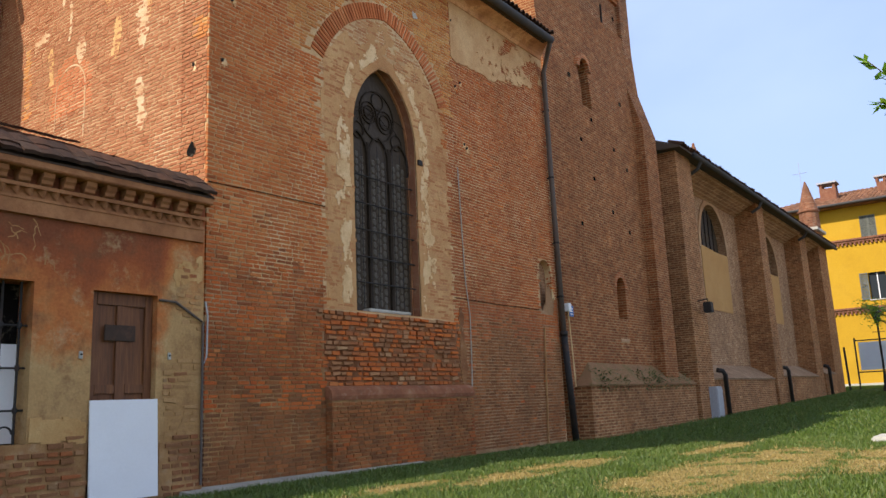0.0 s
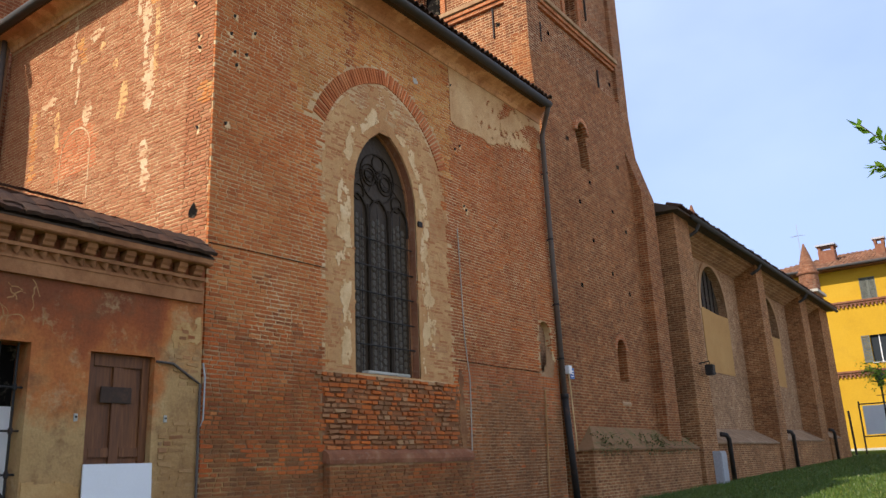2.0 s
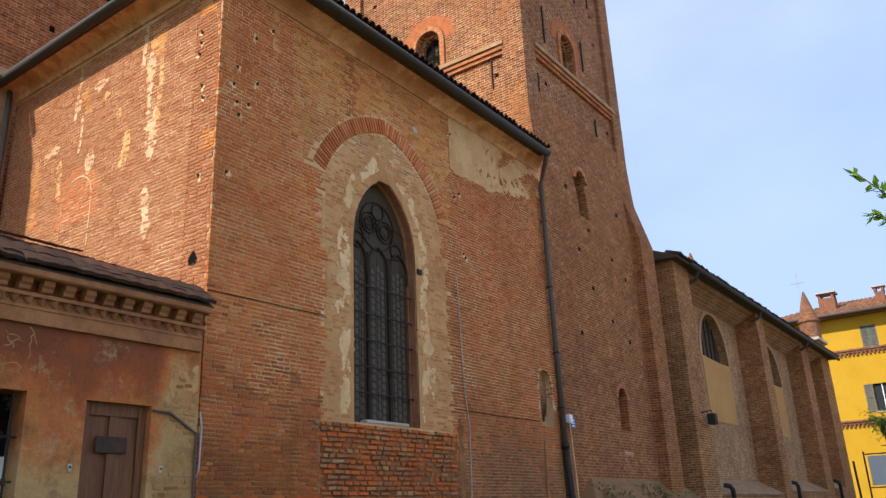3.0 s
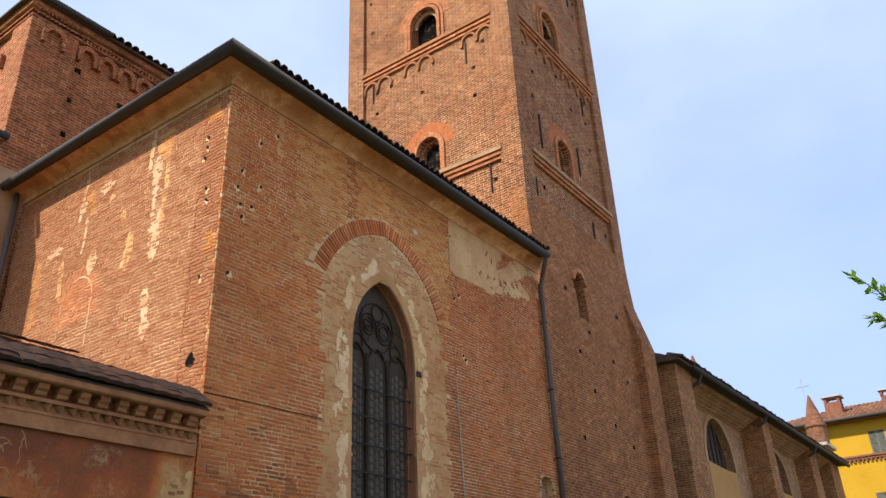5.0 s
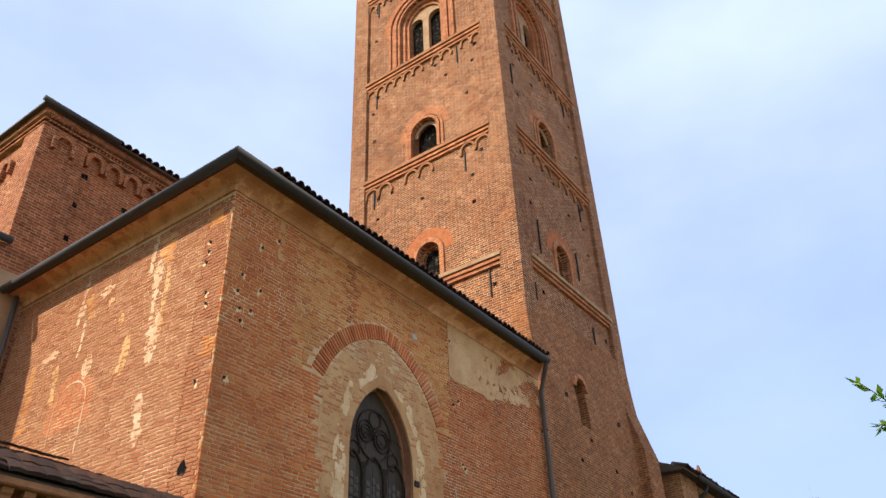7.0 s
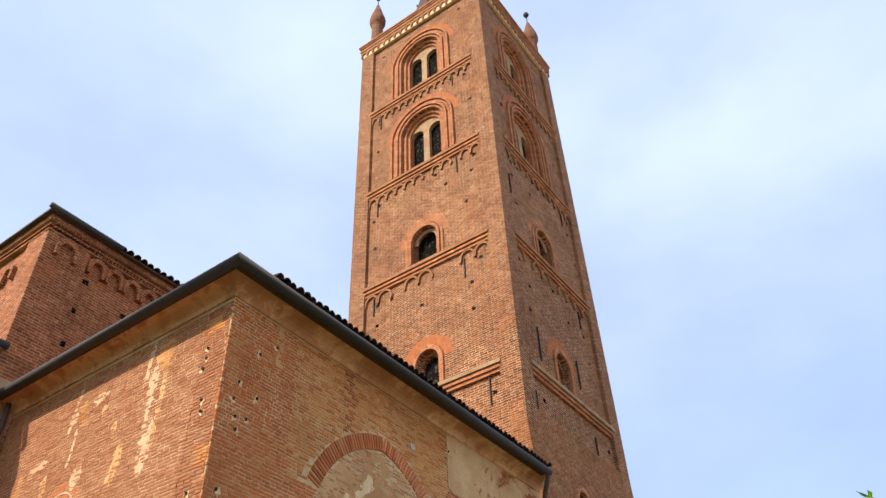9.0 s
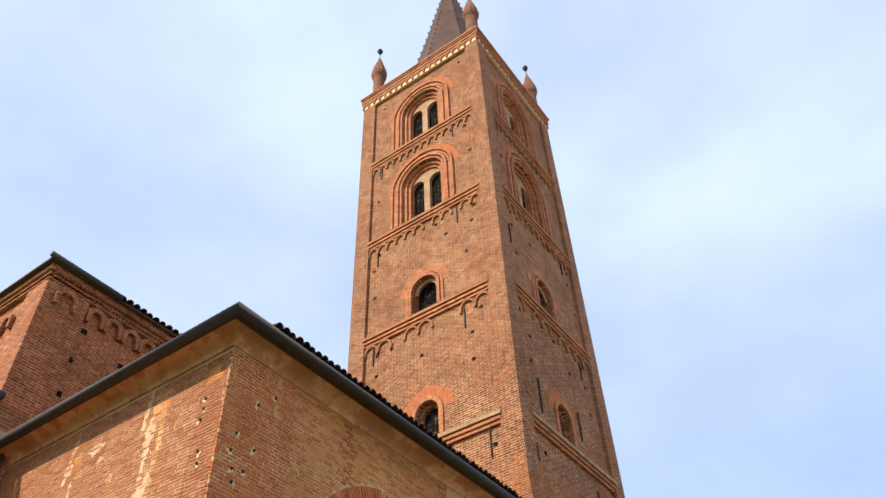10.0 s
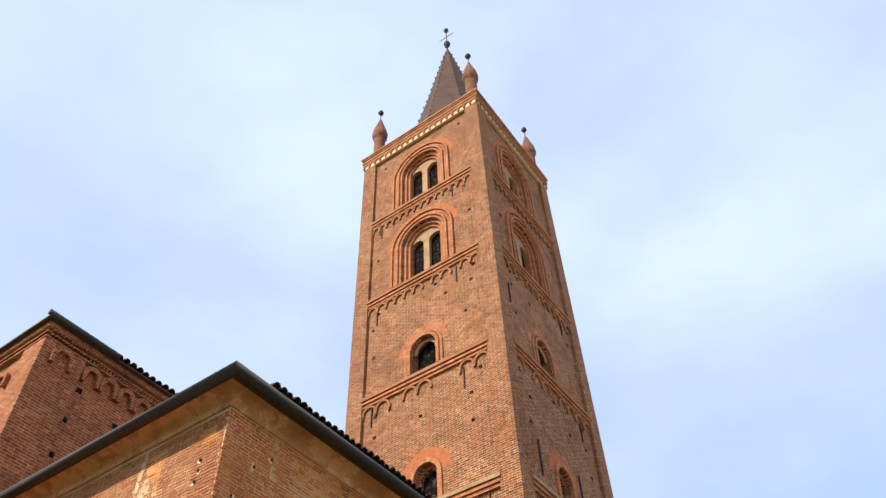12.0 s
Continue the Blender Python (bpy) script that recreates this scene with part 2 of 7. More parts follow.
    hgt = times_(nt, times_(nt, br.outputs["Fac"], -1.0), times_(nt, noise_fac(nt, p, 20, 6, 0.7, 0.2, 0.8), 0.7), "ADD")
    bump(nt, bs, hgt, 0.8, 0.012)
    return m


def plaster(name, stops, scale=0.8, spots=(0.5, 0.42, 0.3), spot_amount=0.3, fine=0.5, rough=0.92, dist=0.012):
    """Render, stone or earth: two or more tones in patches, fine grain and relief."""
    m, nt, bs = mat(name)
    p = place(nt)
    c = ramp(nt, noise_fac(nt, p, scale, 7, 0.65, 0.3, 0.7), stops)
    c = blend(nt, times_(nt, noise_fac(nt, p, scale * 4.3, 7, 0.7, 0.54, 0.7), spot_amount), c, spots)
    c = blend(nt, fine, c, ramp(nt, noise_fac(nt, p, scale * 40, 5, 0.7, 0.25, 0.75), [(0, (0.6, 0.6, 0.6)), (1, (1.25, 1.25, 1.25))]), "MULTIPLY")
    nt.links.new(c, bs.inputs["Base Color"])
    bs.inputs["Roughness"].default_value = rough
    bs.inputs["Specular IOR Level"].default_value = 0.25
    bump(nt, bs, noise_fac(nt, p, scale * 16, 7, 0.7, 0.2, 0.8), 0.5, dist)
    return m


def metal(name, color, rough=0.45, metallic=0.8, rust=0.0):
    m, nt, bs = mat(name)
    p = place(nt)
    c = blend(nt, times_(nt, noise_fac(nt, p, 5, 6, 0.7, 0.5, 0.72), rust), color, (0.16, 0.07, 0.035))
    c = blend(nt, 0.4, c, ramp(nt, noise_fac(nt, p, 18, 4, 0.6), [(0, (0.7, 0.7, 0.7)), (1, (1.2, 1.2, 1.2))]), "MULTIPLY")
    nt.links.new(c, bs.inputs["Base Color"])
    bs.inputs["Roughness"].default_value, bs.inputs["Metallic"].default_value = rough, metallic
    bump(nt, bs, noise_fac(nt, p, 40, 4), 0.15, 0.004)
    return m


BROWN = brick_piece("brick_brown", [(0, (0.306, 0.078, 0.024)), (0.3, (0.429, 0.109, 0.028)), (0.75, (0.532, 0.137, 0.033)), (0.93, (0.588, 0.164, 0.043)), (1, (0.655, 0.176, 0.033))], dirt=(0.180, 0.063, 0.025), dirt_amount=0.7, lime=0.2)
UPPER = brick_piece("brick_upper", [(0, (0.447, 0.115, 0.031)), (0.25, (0.565, 0.152, 0.040)), (0.7, (0.633, 0.184, 0.049)), (1, (0.669, 0.254, 0.078))], dirt=(0.283, 0.086, 0.029), dirt_amount=0.45, lime=0.12)
DULL = brick_piece("brick_dull", [(0, (0.352, 0.092, 0.032)), (0.3, (0.457, 0.124, 0.038)), (0.8, (0.515, 0.146, 0.047)), (1, (0.552, 0.194, 0.071))], dirt=(0.210, 0.068, 0.030), dirt_amount=0.55, lime=0.3)
ORANGE = brick_piece("brick_orange", [(0, (0.471, 0.149, 0.039)), (0.4, (0.676, 0.247, 0.064)), (1, (0.691, 0.360, 0.111))], dirt=(0.307, 0.100, 0.034), dirt_amount=0.4, lime=0.15)
PALE = brick_piece("brick_pale", [(0, (0.331, 0.110, 0.046)), (0.5, (0.405, 0.143, 0.060)), (1, (0.460, 0.189, 0.087))], dirt=(0.350, 0.138, 0.060), dirt_amount=0.4, lime=0.35)
SMEARED = brick_piece("brick_smeared", [(0, (0.434, 0.169, 0.065)), (0.5, (0.522, 0.231, 0.093)), (1, (0.609, 0.329, 0.148))], dirt=(0.392, 0.159, 0.065), dirt_amount=0.4, lime=0.7)
RED_SIDE = brick_piece("brick_red_side", [(0, (0.50, 0.150, 0.058)), (1, (0.60, 0.190, 0.072))], dirt_amount=0.1, lime=0.15)
# Darker brick tones for the wall foot and the plinth.
LOW_DARK = brick_piece("brick_low_dark", [(0, (0.202, 0.074, 0.028)), (0.4, (0.301, 0.106, 0.036)), (1, (0.415, 0.139, 0.045))], dirt=(0.138, 0.063, 0.028), dirt_amount=0.6, lime=0.25)
RAW = brick_piece("brick_raw", [(0, (0.528, 0.110, 0.023)), (0.5, (0.640, 0.150, 0.029)), (1, (0.496, 0.136, 0.038))], dirt=(0.240, 0.070, 0.029), dirt_amount=0.4, lime=0.1)
PIECE_GREY = brick_piece("brick_soiled_single", [(0, (0.286, 0.119, 0.051)), (0.4, (0.396, 0.172, 0.074)), (0.75, (0.484, 0.220, 0.097)), (1, (0.572, 0.321, 0.156))], dirt=(0.176, 0.095, 0.052), dirt_amount=0.5, lime=0.45, single=True)
PIECE_RAW = brick_piece("brick_weathered_single", [(0, (0.38, 0.140, 0.056)), (0.25, (0.50, 0.145, 0.042)), (0.5, (0.62, 0.145, 0.031)), (0.80, (0.72, 0.180, 0.034)), (1, (0.56, 0.21, 0.075))], dirt_amount=0.4, lime=0.35, single=True)
PIECE_RED = brick_piece("brick_arch_single", [(0, (0.529, 0.147, 0.050)), (0.5, (0.667, 0.202, 0.068)), (1, (0.736, 0.273, 0.104))], dirt_amount=0.35, lime=0.15, single=True)
PIECE_PORCH = brick_piece("brick_porch_single", [(0, (0.223, 0.095, 0.043)), (0.4, (0.317, 0.140, 0.060)), (0.7, (0.403, 0.121, 0.042)), (1, (0.374, 0.228, 0.112))], dirt_amount=0.4, lime=0.3, single=True)
PIECE_BUFF = brick_piece("brick_buff_single", [(0, (0.374, 0.205, 0.086)), (0.6, (0.447, 0.253, 0.107)), (0.85, (0.478, 0.277, 0.125)), (1, (0.458, 0.191, 0.077))], dirt=(0.343, 0.181, 0.077), dirt_amount=0.5, lime=0.4, single=True)
MORTAR = plaster("lime_mortar", [(0, (0.401, 0.221, 0.103)), (0.35, (0.534, 0.319, 0.152)), (0.65, (0.629, 0.422, 0.221)), (1, (0.705, 0.521, 0.309))], 0.9, (0.362, 0.177, 0.078), 0.5)
MID_MORTAR = plaster("mid_mortar", [(0, (0.25, 0.125, 0.058)), (0.5, (0.36, 0.195, 0.095)), (1, (0.50, 0.305, 0.160))], 1.6)
DARK_MORTAR = plaster("dark_mortar", [(0, (0.170, 0.079, 0.033)), (0.5, (0.301, 0.150, 0.061)), (1, (0.515, 0.290, 0.122))], 1.6)
TOWER = brick_coursed("tower_brickwork", (0.329, 0.101, 0.033), (0.165, 0.047, 0.018), (0.509, 0.338, 0.187), (0.149, 0.047, 0.019), 0.4, 0.074, 0.26)
TOWER_RED = brick_coursed("tower_red_bands", (0.50, 0.160, 0.055), (0.41, 0.122, 0.044), (0.50, 0.28, 0.15), (0.34, 0.105, 0.042), 0.35)
TOWER_HOOD = plaster("tower_orange_hood", [(0, (0.34, 0.100, 0.036)), (0.5, (0.44, 0.140, 0.050)), (1, (0.52, 0.19, 0.075))], 6.0, (0.26, 0.08, 0.035), 0.6)
TOWER_LOW = brick_coursed("tower_base_brickwork", (0.350, 0.107, 0.033), (0.238, 0.069, 0.023), (0.421, 0.247, 0.117), (0.169, 0.059, 0.023), 0.4, 0.068, 0.25)
NAVE = brick_coursed("nave_brickwork", (0.371, 0.144, 0.055), (0.224, 0.084, 0.033), (0.508, 0.295, 0.141), (0.166, 0.071, 0.031), 0.5, 0.068, 0.25)
NAVE_PLASTER = brick_coursed("nave_rendered_brick", (0.425, 0.224, 0.116), (0.307, 0.153, 0.078), (0.543, 0.348, 0.201), (0.295, 0.159, 0.085), 0.6, 0.068, 0.25)
TRANSEPT = brick_coursed("transept_brickwork", (0.407, 0.108, 0.034), (0.250, 0.062, 0.021), (0.469, 0.270, 0.141), (0.156, 0.048, 0.021), 0.6, 0.075, 0.27)
PLASTER_PALE = plaster("old_lime_plaster", [(0, (0.590, 0.356, 0.167)), (0.5, (0.742, 0.497, 0.257)), (1, (0.830, 0.612, 0.361))], 2.2, (0.524, 0.260, 0.108), 0.6)
SMEAR = plaster("plaster_smear", [(0, (0.456, 0.226, 0.091)), (0.5, (0.566, 0.308, 0.130)), (1, (0.652, 0.397, 0.181))], 1.4, (0.434, 0.169, 0.061), 0.7)
# Crumbled mortar, darkened so its colour carries the shadow in open joints.
CRUMBLED = plaster("crumbled_mortar", [(0, (0.147, 0.053, 0.021)), (0.5, (0.230, 0.091, 0.036)), (1, (0.344, 0.164, 0.068))], 2.5)
PATCH = plaster("eaves_lime_plaster", [(0, (0.508, 0.279, 0.124)), (0.5, (0.613, 0.367, 0.173)), (1, (0.717, 0.470, 0.241))], 1.3, (0.463, 0.219, 0.091), 0.75)
PLASTER_TAN = plaster("tan_plaster", [(0, (0.34, 0.175, 0.088)), (0.5, (0.44, 0.25, 0.130)), (1, (0.52, 0.325, 0.180))], 0.9, (0.32, 0.13, 0.06), 0.5)
CORNICE = plaster("cornice_plaster", [(0, (0.412, 0.184, 0.087)), (0.3, (0.556, 0.257, 0.120)), (0.48, (0.618, 0.297, 0.143)), (0.56, (0.783, 0.441, 0.235)), (0.7, (0.721, 0.378, 0.189)), (1, (0.494, 0.225, 0.106))], 1.0, (0.350, 0.149, 0.074), 0.7)


def porch_mat():
    """Old render: buff undercoat laid bare below and beside the door, orange and dark red coats above, with ragged edges."""
    m, nt, bs = mat("porch_render")
    p = place(nt)
    sep = nt.nodes.new("ShaderNodeSeparateXYZ")
    nt.links.new(p, sep.inputs[0])
    h = times_(nt, sep.outputs["Z"], times_(nt, noise_fac(nt, p, 1.3, 6, 0.65, 0.25, 0.75), 1.3), "ADD")
    h = times_(nt, h, times_(nt, noise_fac(nt, p, 7.0, 6, 0.75, 0.3, 0.7), 0.35), "ADD")
    step = nt.nodes.new("ShaderNodeMapRange")
    step.inputs["From Min"].default_value, step.inputs["From Max"].default_value = 5.58, 5.80
    nt.links.new(sep.outputs["X"], step.inputs["Value"])
    h = times_(nt, h, times_(nt, step.outputs["Result"], -0.85), "ADD")
    r = nt.nodes.new("ShaderNodeMapRange")
    r.inputs["From Min"].default_value, r.inputs["From Max"].default_value = 1.1, 3.9
    nt.links.new(h, r.inputs["Value"])
    c = ramp(nt, r.outputs["Result"], [(0, (0.41, 0.225, 0.090)), (0.36, (0.51, 0.310, 0.132)), (0.50, (0.50, 0.230, 0.085)), (0.62, (0.52, 0.172, 0.052)), (0.78, (0.36, 0.098, 0.034)), (1, (0.22, 0.068, 0.030))])
    c = blend(nt, times_(nt, noise_fac(nt, p, 3.2, 7, 0.7, 0.50, 0.70), 0.75), c, (0.20, 0.090, 0.042))
    c = blend(nt, times_(nt, noise_fac(nt, p, 2.1, 8, 0.75, 0.55, 0.68), 0.7), c, (0.56, 0.39, 0.20))
    c = blend(nt, 0.5, c, ramp(nt, noise_fac(nt, p, 32, 5, 0.7, 0.25, 0.75), [(0, (0.6, 0.6, 0.6)), (1, (1.25, 1.25, 1.25))]), "MULTIPLY")
    nt.links.new(c, bs.inputs["Base Color"])
    bs.inputs["Roughness"].default_value = 0.92
    bs.inputs["Specular IOR Level"].default_value = 0.2
    bump(nt, bs, noise_fac(nt, p, 14, 8, 0.75, 0.2, 0.8), 0.7, 0.015)
    return m


PORCH = porch_mat()
PORCH_BARE = plaster("porch_bare_undercoat", [(0, (0.437, 0.229, 0.079)), (0.5, (0.541, 0.310, 0.120)), (1, (0.624, 0.392, 0.168))], 2.4, (0.395, 0.162, 0.052), 0.6)
PORCH_BUFF = plaster("porch_buff_plaster", [(0, (0.343, 0.143, 0.053)), (0.5, (0.416, 0.215, 0.086)), (1, (0.478, 0.282, 0.125))], 1.6, (0.333, 0.110, 0.040), 0.8)
PORCH_TRIM = plaster("porch_cornice_terracotta", [(0, (0.242, 0.098, 0.042)), (0.5, (0.363, 0.157, 0.067)), (1, (0.473, 0.221, 0.099))], 2.2, (0.165, 0.073, 0.035), 0.5)
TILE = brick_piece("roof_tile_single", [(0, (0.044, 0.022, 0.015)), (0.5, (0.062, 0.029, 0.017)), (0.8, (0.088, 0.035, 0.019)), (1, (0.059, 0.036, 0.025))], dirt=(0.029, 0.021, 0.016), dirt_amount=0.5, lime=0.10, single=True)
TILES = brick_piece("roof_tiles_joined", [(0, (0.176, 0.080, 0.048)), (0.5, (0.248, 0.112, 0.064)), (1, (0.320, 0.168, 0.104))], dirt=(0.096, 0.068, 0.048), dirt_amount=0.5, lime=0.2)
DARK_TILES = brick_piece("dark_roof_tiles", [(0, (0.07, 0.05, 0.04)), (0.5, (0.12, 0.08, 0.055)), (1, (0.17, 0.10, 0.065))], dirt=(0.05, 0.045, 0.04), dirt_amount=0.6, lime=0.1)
GUTTER = metal("gutter_sheet", (0.058, 0.054, 0.052), 0.85, 0.15, 0.2)
PIPE = metal("pipe_painted_grey", (0.105, 0.080, 0.066), 0.8, 0.0, 0.35)
IRON = metal("black_iron", (0.020, 0.016, 0.014), 0.75, 0.15, 0.35)
ZINC = metal("light_zinc", (0.42, 0.43, 0.44), 0.45, 0.6)
LEAD = metal("lead_came", (0.040, 0.029, 0.021), 0.9, 0.0)
LEAD.node_tree.nodes["Principled BSDF"].inputs["Specular IOR Level"].default_value = 0.1
GREY_BOX = metal("grey_cabinet_paint", (0.36, 0.36, 0.38), 0.5, 0.1)
YELLOW = plaster("yellow_house_render", [(0, (0.44, 0.245, 0.016)), (0.5, (0.50, 0.285, 0.02)), (1, (0.54, 0.32, 0.03))], 0.25, (0.40, 0.22, 0.02), 0.35, 0.25)
YELLOW_FADED = plaster("faded_yellow_panel", [(0, (0.43, 0.225, 0.078)), (0.5, (0.49, 0.262, 0.092)), (1, (0.53, 0.300, 0.112))], 0.6, (0.38, 0.18, 0.07), 0.3, 0.3)
STRIP_BRICK = plaster("house_brick_course", [(0, (0.185, 0.072, 0.043)), (1, (0.265, 0.115, 0.065))], 2.0)
SHUTTER = plaster("grey_green_shutter", [(0, (0.12, 0.125, 0.105)), (1, (0.17, 0.17, 0.145))], 2.0, (0.1, 0.1, 0.09), 0.2, 0.2)
STONE = plaster("pale_stone", [(0, (0.38, 0.35, 0.30)), (0.5, (0.47, 0.44, 0.38)), (1, (0.55, 0.52, 0.46))], 1.5, (0.3, 0.27, 0.22), 0.4)
CONCRETE = plaster("kerb_concrete", [(0, (0.30, 0.27, 0.225)), (1, (0.44, 0.40, 0.33))], 1.5, (0.2, 0.17, 0.12), 0.5)
WHITE = plaster("white_board", [(0, (0.77, 0.745, 0.745)), (1, (0.82, 0.80, 0.80))], 1.0, (0.70, 0.68, 0.67), 0.2, 0.08, 0.5, 0.002)
SCREEN = plaster("pale_notice_sheet", [(0, (0.60, 0.62, 0.66)), (1, (0.68, 0.70, 0.73))], 0.8, (0.5, 0.5, 0.5), 0.2, 0.1, 0.4, 0.002)
BLUE = plaster("blue_enamel", [(0, (0.05, 0.12, 0.34)), (1, (0.07, 0.16, 0.42))], 3.0, (0.6, 0.65, 0.7), 0.2, 0.1, 0.4, 0.001)
# Near-black: the shade of interiors, holes and cracks is put into this colour.
DARK = plaster("shade_black", [(0, (0.008, 0.007, 0.006)), (1, (0.014, 0.012, 0.011))], 2.0)
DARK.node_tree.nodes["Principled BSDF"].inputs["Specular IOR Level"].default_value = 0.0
BELL_STONE = plaster("bell_arch_pale_plaster", [(0, (0.30, 0.155, 0.075)), (0.5, (0.40, 0.245, 0.128)), (1, (0.50, 0.34, 0.195))], 3.0, (0.32, 0.13, 0.06), 0.6)
SPIRE = plaster("spire_brick_shingles", [(0, (0.064, 0.034, 0.025)), (0.5, (0.093, 0.051, 0.036)), (1, (0.128, 0.072, 0.049))], 1.2, (0.060, 0.036, 0.027), 0.5)
PINNACLE = brick_coursed("pinnacle_brick", (0.28, 0.105, 0.052), (0.20, 0.072, 0.038), (0.27, 0.17, 0.11), (0.12, 0.062, 0.04), 0.4)


def glass(name, tone):
    m, nt, bs = mat(name)
    p = place(nt)
    bs.inputs["Base Color"].default_value = (*tone, 1)
    bs.inputs["Roughness"].default_value = 0.35
    bs.inputs["Specular IOR Level"].default_value = 0.07
    bump(nt, bs, noise_fac(nt, p, 6, 3), 0.4, 0.02)
    return m


OLD_GLASS = glass("dusty_leaded_glass", (0.060, 0.043, 0.029))
HOUSE_GLASS = glass("window_glass", (0.03, 0.035, 0.04))


def wood():
    m, nt, bs = mat("brown_door_wood")
    p = place(nt)
    mp_ = nt.nodes.new("ShaderNodeMapping")
    mp_.inputs["Scale"].default_value = (9, 9, 0.7)
    nt.links.new(p, mp_.inputs["Vector"])
    c = ramp(nt, noise_fac(nt, mp_.outputs[0], 3, 6, 0.65, 0.25, 0.75), [(0, (0.075, 0.024, 0.007)), (0.5, (0.150, 0.052, 0.015)), (1, (0.25, 0.094, 0.028))])
    nt.links.new(c, bs.inputs["Base Color"])
    bs.inputs["Roughness"].default_value = 0.65
    bump(nt, bs, noise_fac(nt, mp_.outputs[0], 8, 4), 0.3, 0.004)
    return m


WOOD = wood()


DRY = ((9.6, 5.35, 2.0, 0.42, 1), (10.6, 2.95, 3.3, 0.85, 2), (8.6, 3.4, 0.9, 0.5, 3), (13.6, 4.3, 1.6, 0.3, 4), (12.0, 1.6, 2.0, 0.5, 5), (7.3, 5.9, 0.8, 0.25, 6))


def ground_mat():
    """Lawn soil: green cover with dry straw-coloured patches, and an added pale ground out of view."""
    m, nt, bs = mat("lawn")
    p = place(nt)
    green = ramp(nt, noise_fac(nt, p, 3.0, 8, 0.7, 0.25, 0.75), [(0, (0.026, 0.054, 0.005)), (0.5, (0.050, 0.090, 0.009)), (1, (0.082, 0.118, 0.017))])
    straw = ramp(nt, noise_fac(nt, p, 11.0, 8, 0.8, 0.3, 0.7), [(0, (0.13, 0.10, 0.025)), (0.4, (0.32, 0.225, 0.068)), (1, (0.48, 0.35, 0.13))])
    rough_edge = times_(nt, noise_fac(nt, p, 1.7, 8, 0.75, 0.2, 0.8), 1.3)
    total = None
    for cx, cy, rx, ry, _ in DRY:
        sub = nt.nodes.new("ShaderNodeVectorMath")
        sub.operation = "MULTIPLY_ADD"
        nt.links.new(p, sub.inputs[0])
        sub.inputs[1].default_value = (1 / rx, 1 / ry, 0.0)
        sub.inputs[2].default_value = (-cx / rx, -cy / ry, 0.0)
        ln = nt.nodes.new("ShaderNodeVectorMath")
        ln.operation = "LENGTH"
        nt.links.new(sub.outputs[0], ln.inputs[0])
        near_ = times_(nt, times_(nt, ln.outputs["Value"], -1.0), 1.0, "ADD")
        total = near_ if total is None else times_(nt, total, near_, "MAXIMUM")
    mask = nt.nodes.new("ShaderNodeMapRange")
    mask.inputs["From Min"].default_value, mask.inputs["From Max"].default_value = 0.45, 0.75
    nt.links.new(times_(nt, total, rough_edge, "ADD"), mask.inputs["Value"])
    c = blend(nt, mask.outputs["Result"], green, straw)
    # unseen pale ground added behind the camera to bounce warm light
    where = nt.nodes.new("ShaderNodeSeparateXYZ")
    nt.links.new(p, where.inputs[0])
    bounce_area = nt.nodes.new("ShaderNodeMapRange")
    bounce_area.inputs["From Min"].default_value, bounce_area.inputs["From Max"].default_value = -1.4, -1.8
    nt.links.new(where.outputs["Y"], bounce_area.inputs["Value"])
    bounce_tone = ramp(nt, noise_fac(nt, p, 40.0, 5, 0.7, 0.25, 0.75), [(0, (0.24, 0.20, 0.155)), (1, (0.42, 0.36, 0.285))])
    c = blend(nt, bounce_area.outputs["Result"], c, bounce_tone)
    nt.links.new(c, bs.inputs["Base Color"])
    bs.inputs["Roughness"].default_value = 0.95
    bs.inputs["Specular IOR Level"].default_value = 0.1
    bump(nt, bs, noise_fac(nt, p, 30, 8, 0.8, 0.2, 0.8), 0.9, 0.05)
    return m


LAWN = ground_mat()


def leaf_mat(name, stops, thin=0.0):
    m, nt, bs = mat(name)
    rnd = nt.nodes.new("ShaderNodeNewGeometry").outputs["Random Per Island"]
    nt.links.new(ramp(nt, rnd, stops), bs.inputs["Base Color"])
    bs.inputs["Roughness"].default_value = 0.55
    if thin:
        tr = nt.nodes.new("ShaderNodeBsdfTranslucent")
        nt.links.new(ramp(nt, rnd, stops), tr.inputs["Color"])
        ad = nt.nodes.new("ShaderNodeMixShader")
        ad.inputs["Fac"].default_value = thin
        out = next(n for n in nt.nodes if n.type == "OUTPUT_MATERIAL")
        nt.links.new(bs.outputs["BSDF"], ad.inputs[1])
        nt.links.new(tr.outputs["BSDF"], ad.inputs[2])
        nt.links.new(ad.outputs["Shader"], out.inputs["Surface"])
    return m


GRASS = leaf_mat("grass_blades", [(0, (0.046, 0.080, 0.006)), (0.5, (0.076, 0.122, 0.010)), (0.95, (0.115, 0.152, 0.020)), (1, (0.24, 0.18, 0.055))])
STRAW = leaf_mat("dry_blades", [(0, (0.288, 0.200, 0.056)), (0.7, (0.400, 0.296, 0.104)), (1, (0.096, 0.112, 0.024))])
LEAF = leaf_mat("tree_leaves", [(0, (0.12, 0.24, 0.02)), (0.6, (0.20, 0.36, 0.03)), (1, (0.30, 0.42, 0.06))], 0.5)
MOSS = leaf_mat("moss_and_weeds", [(0, (0.06, 0.10, 0.018)), (0.6, (0.10, 0.14, 0.03)), (1, (0.16, 0.14, 0.05))])
BARK = plaster("bark", [(0, (0.09, 0.065, 0.045)), (1, (0.18, 0.13, 0.09))], 6.0)


# ---- ground ----
def ground_z(x, y):
    """The lawn is level before the chapel and rises gently along the nave."""
    return 0.0 if x < 17 else 0.021 * (min(x, 62) - 17)


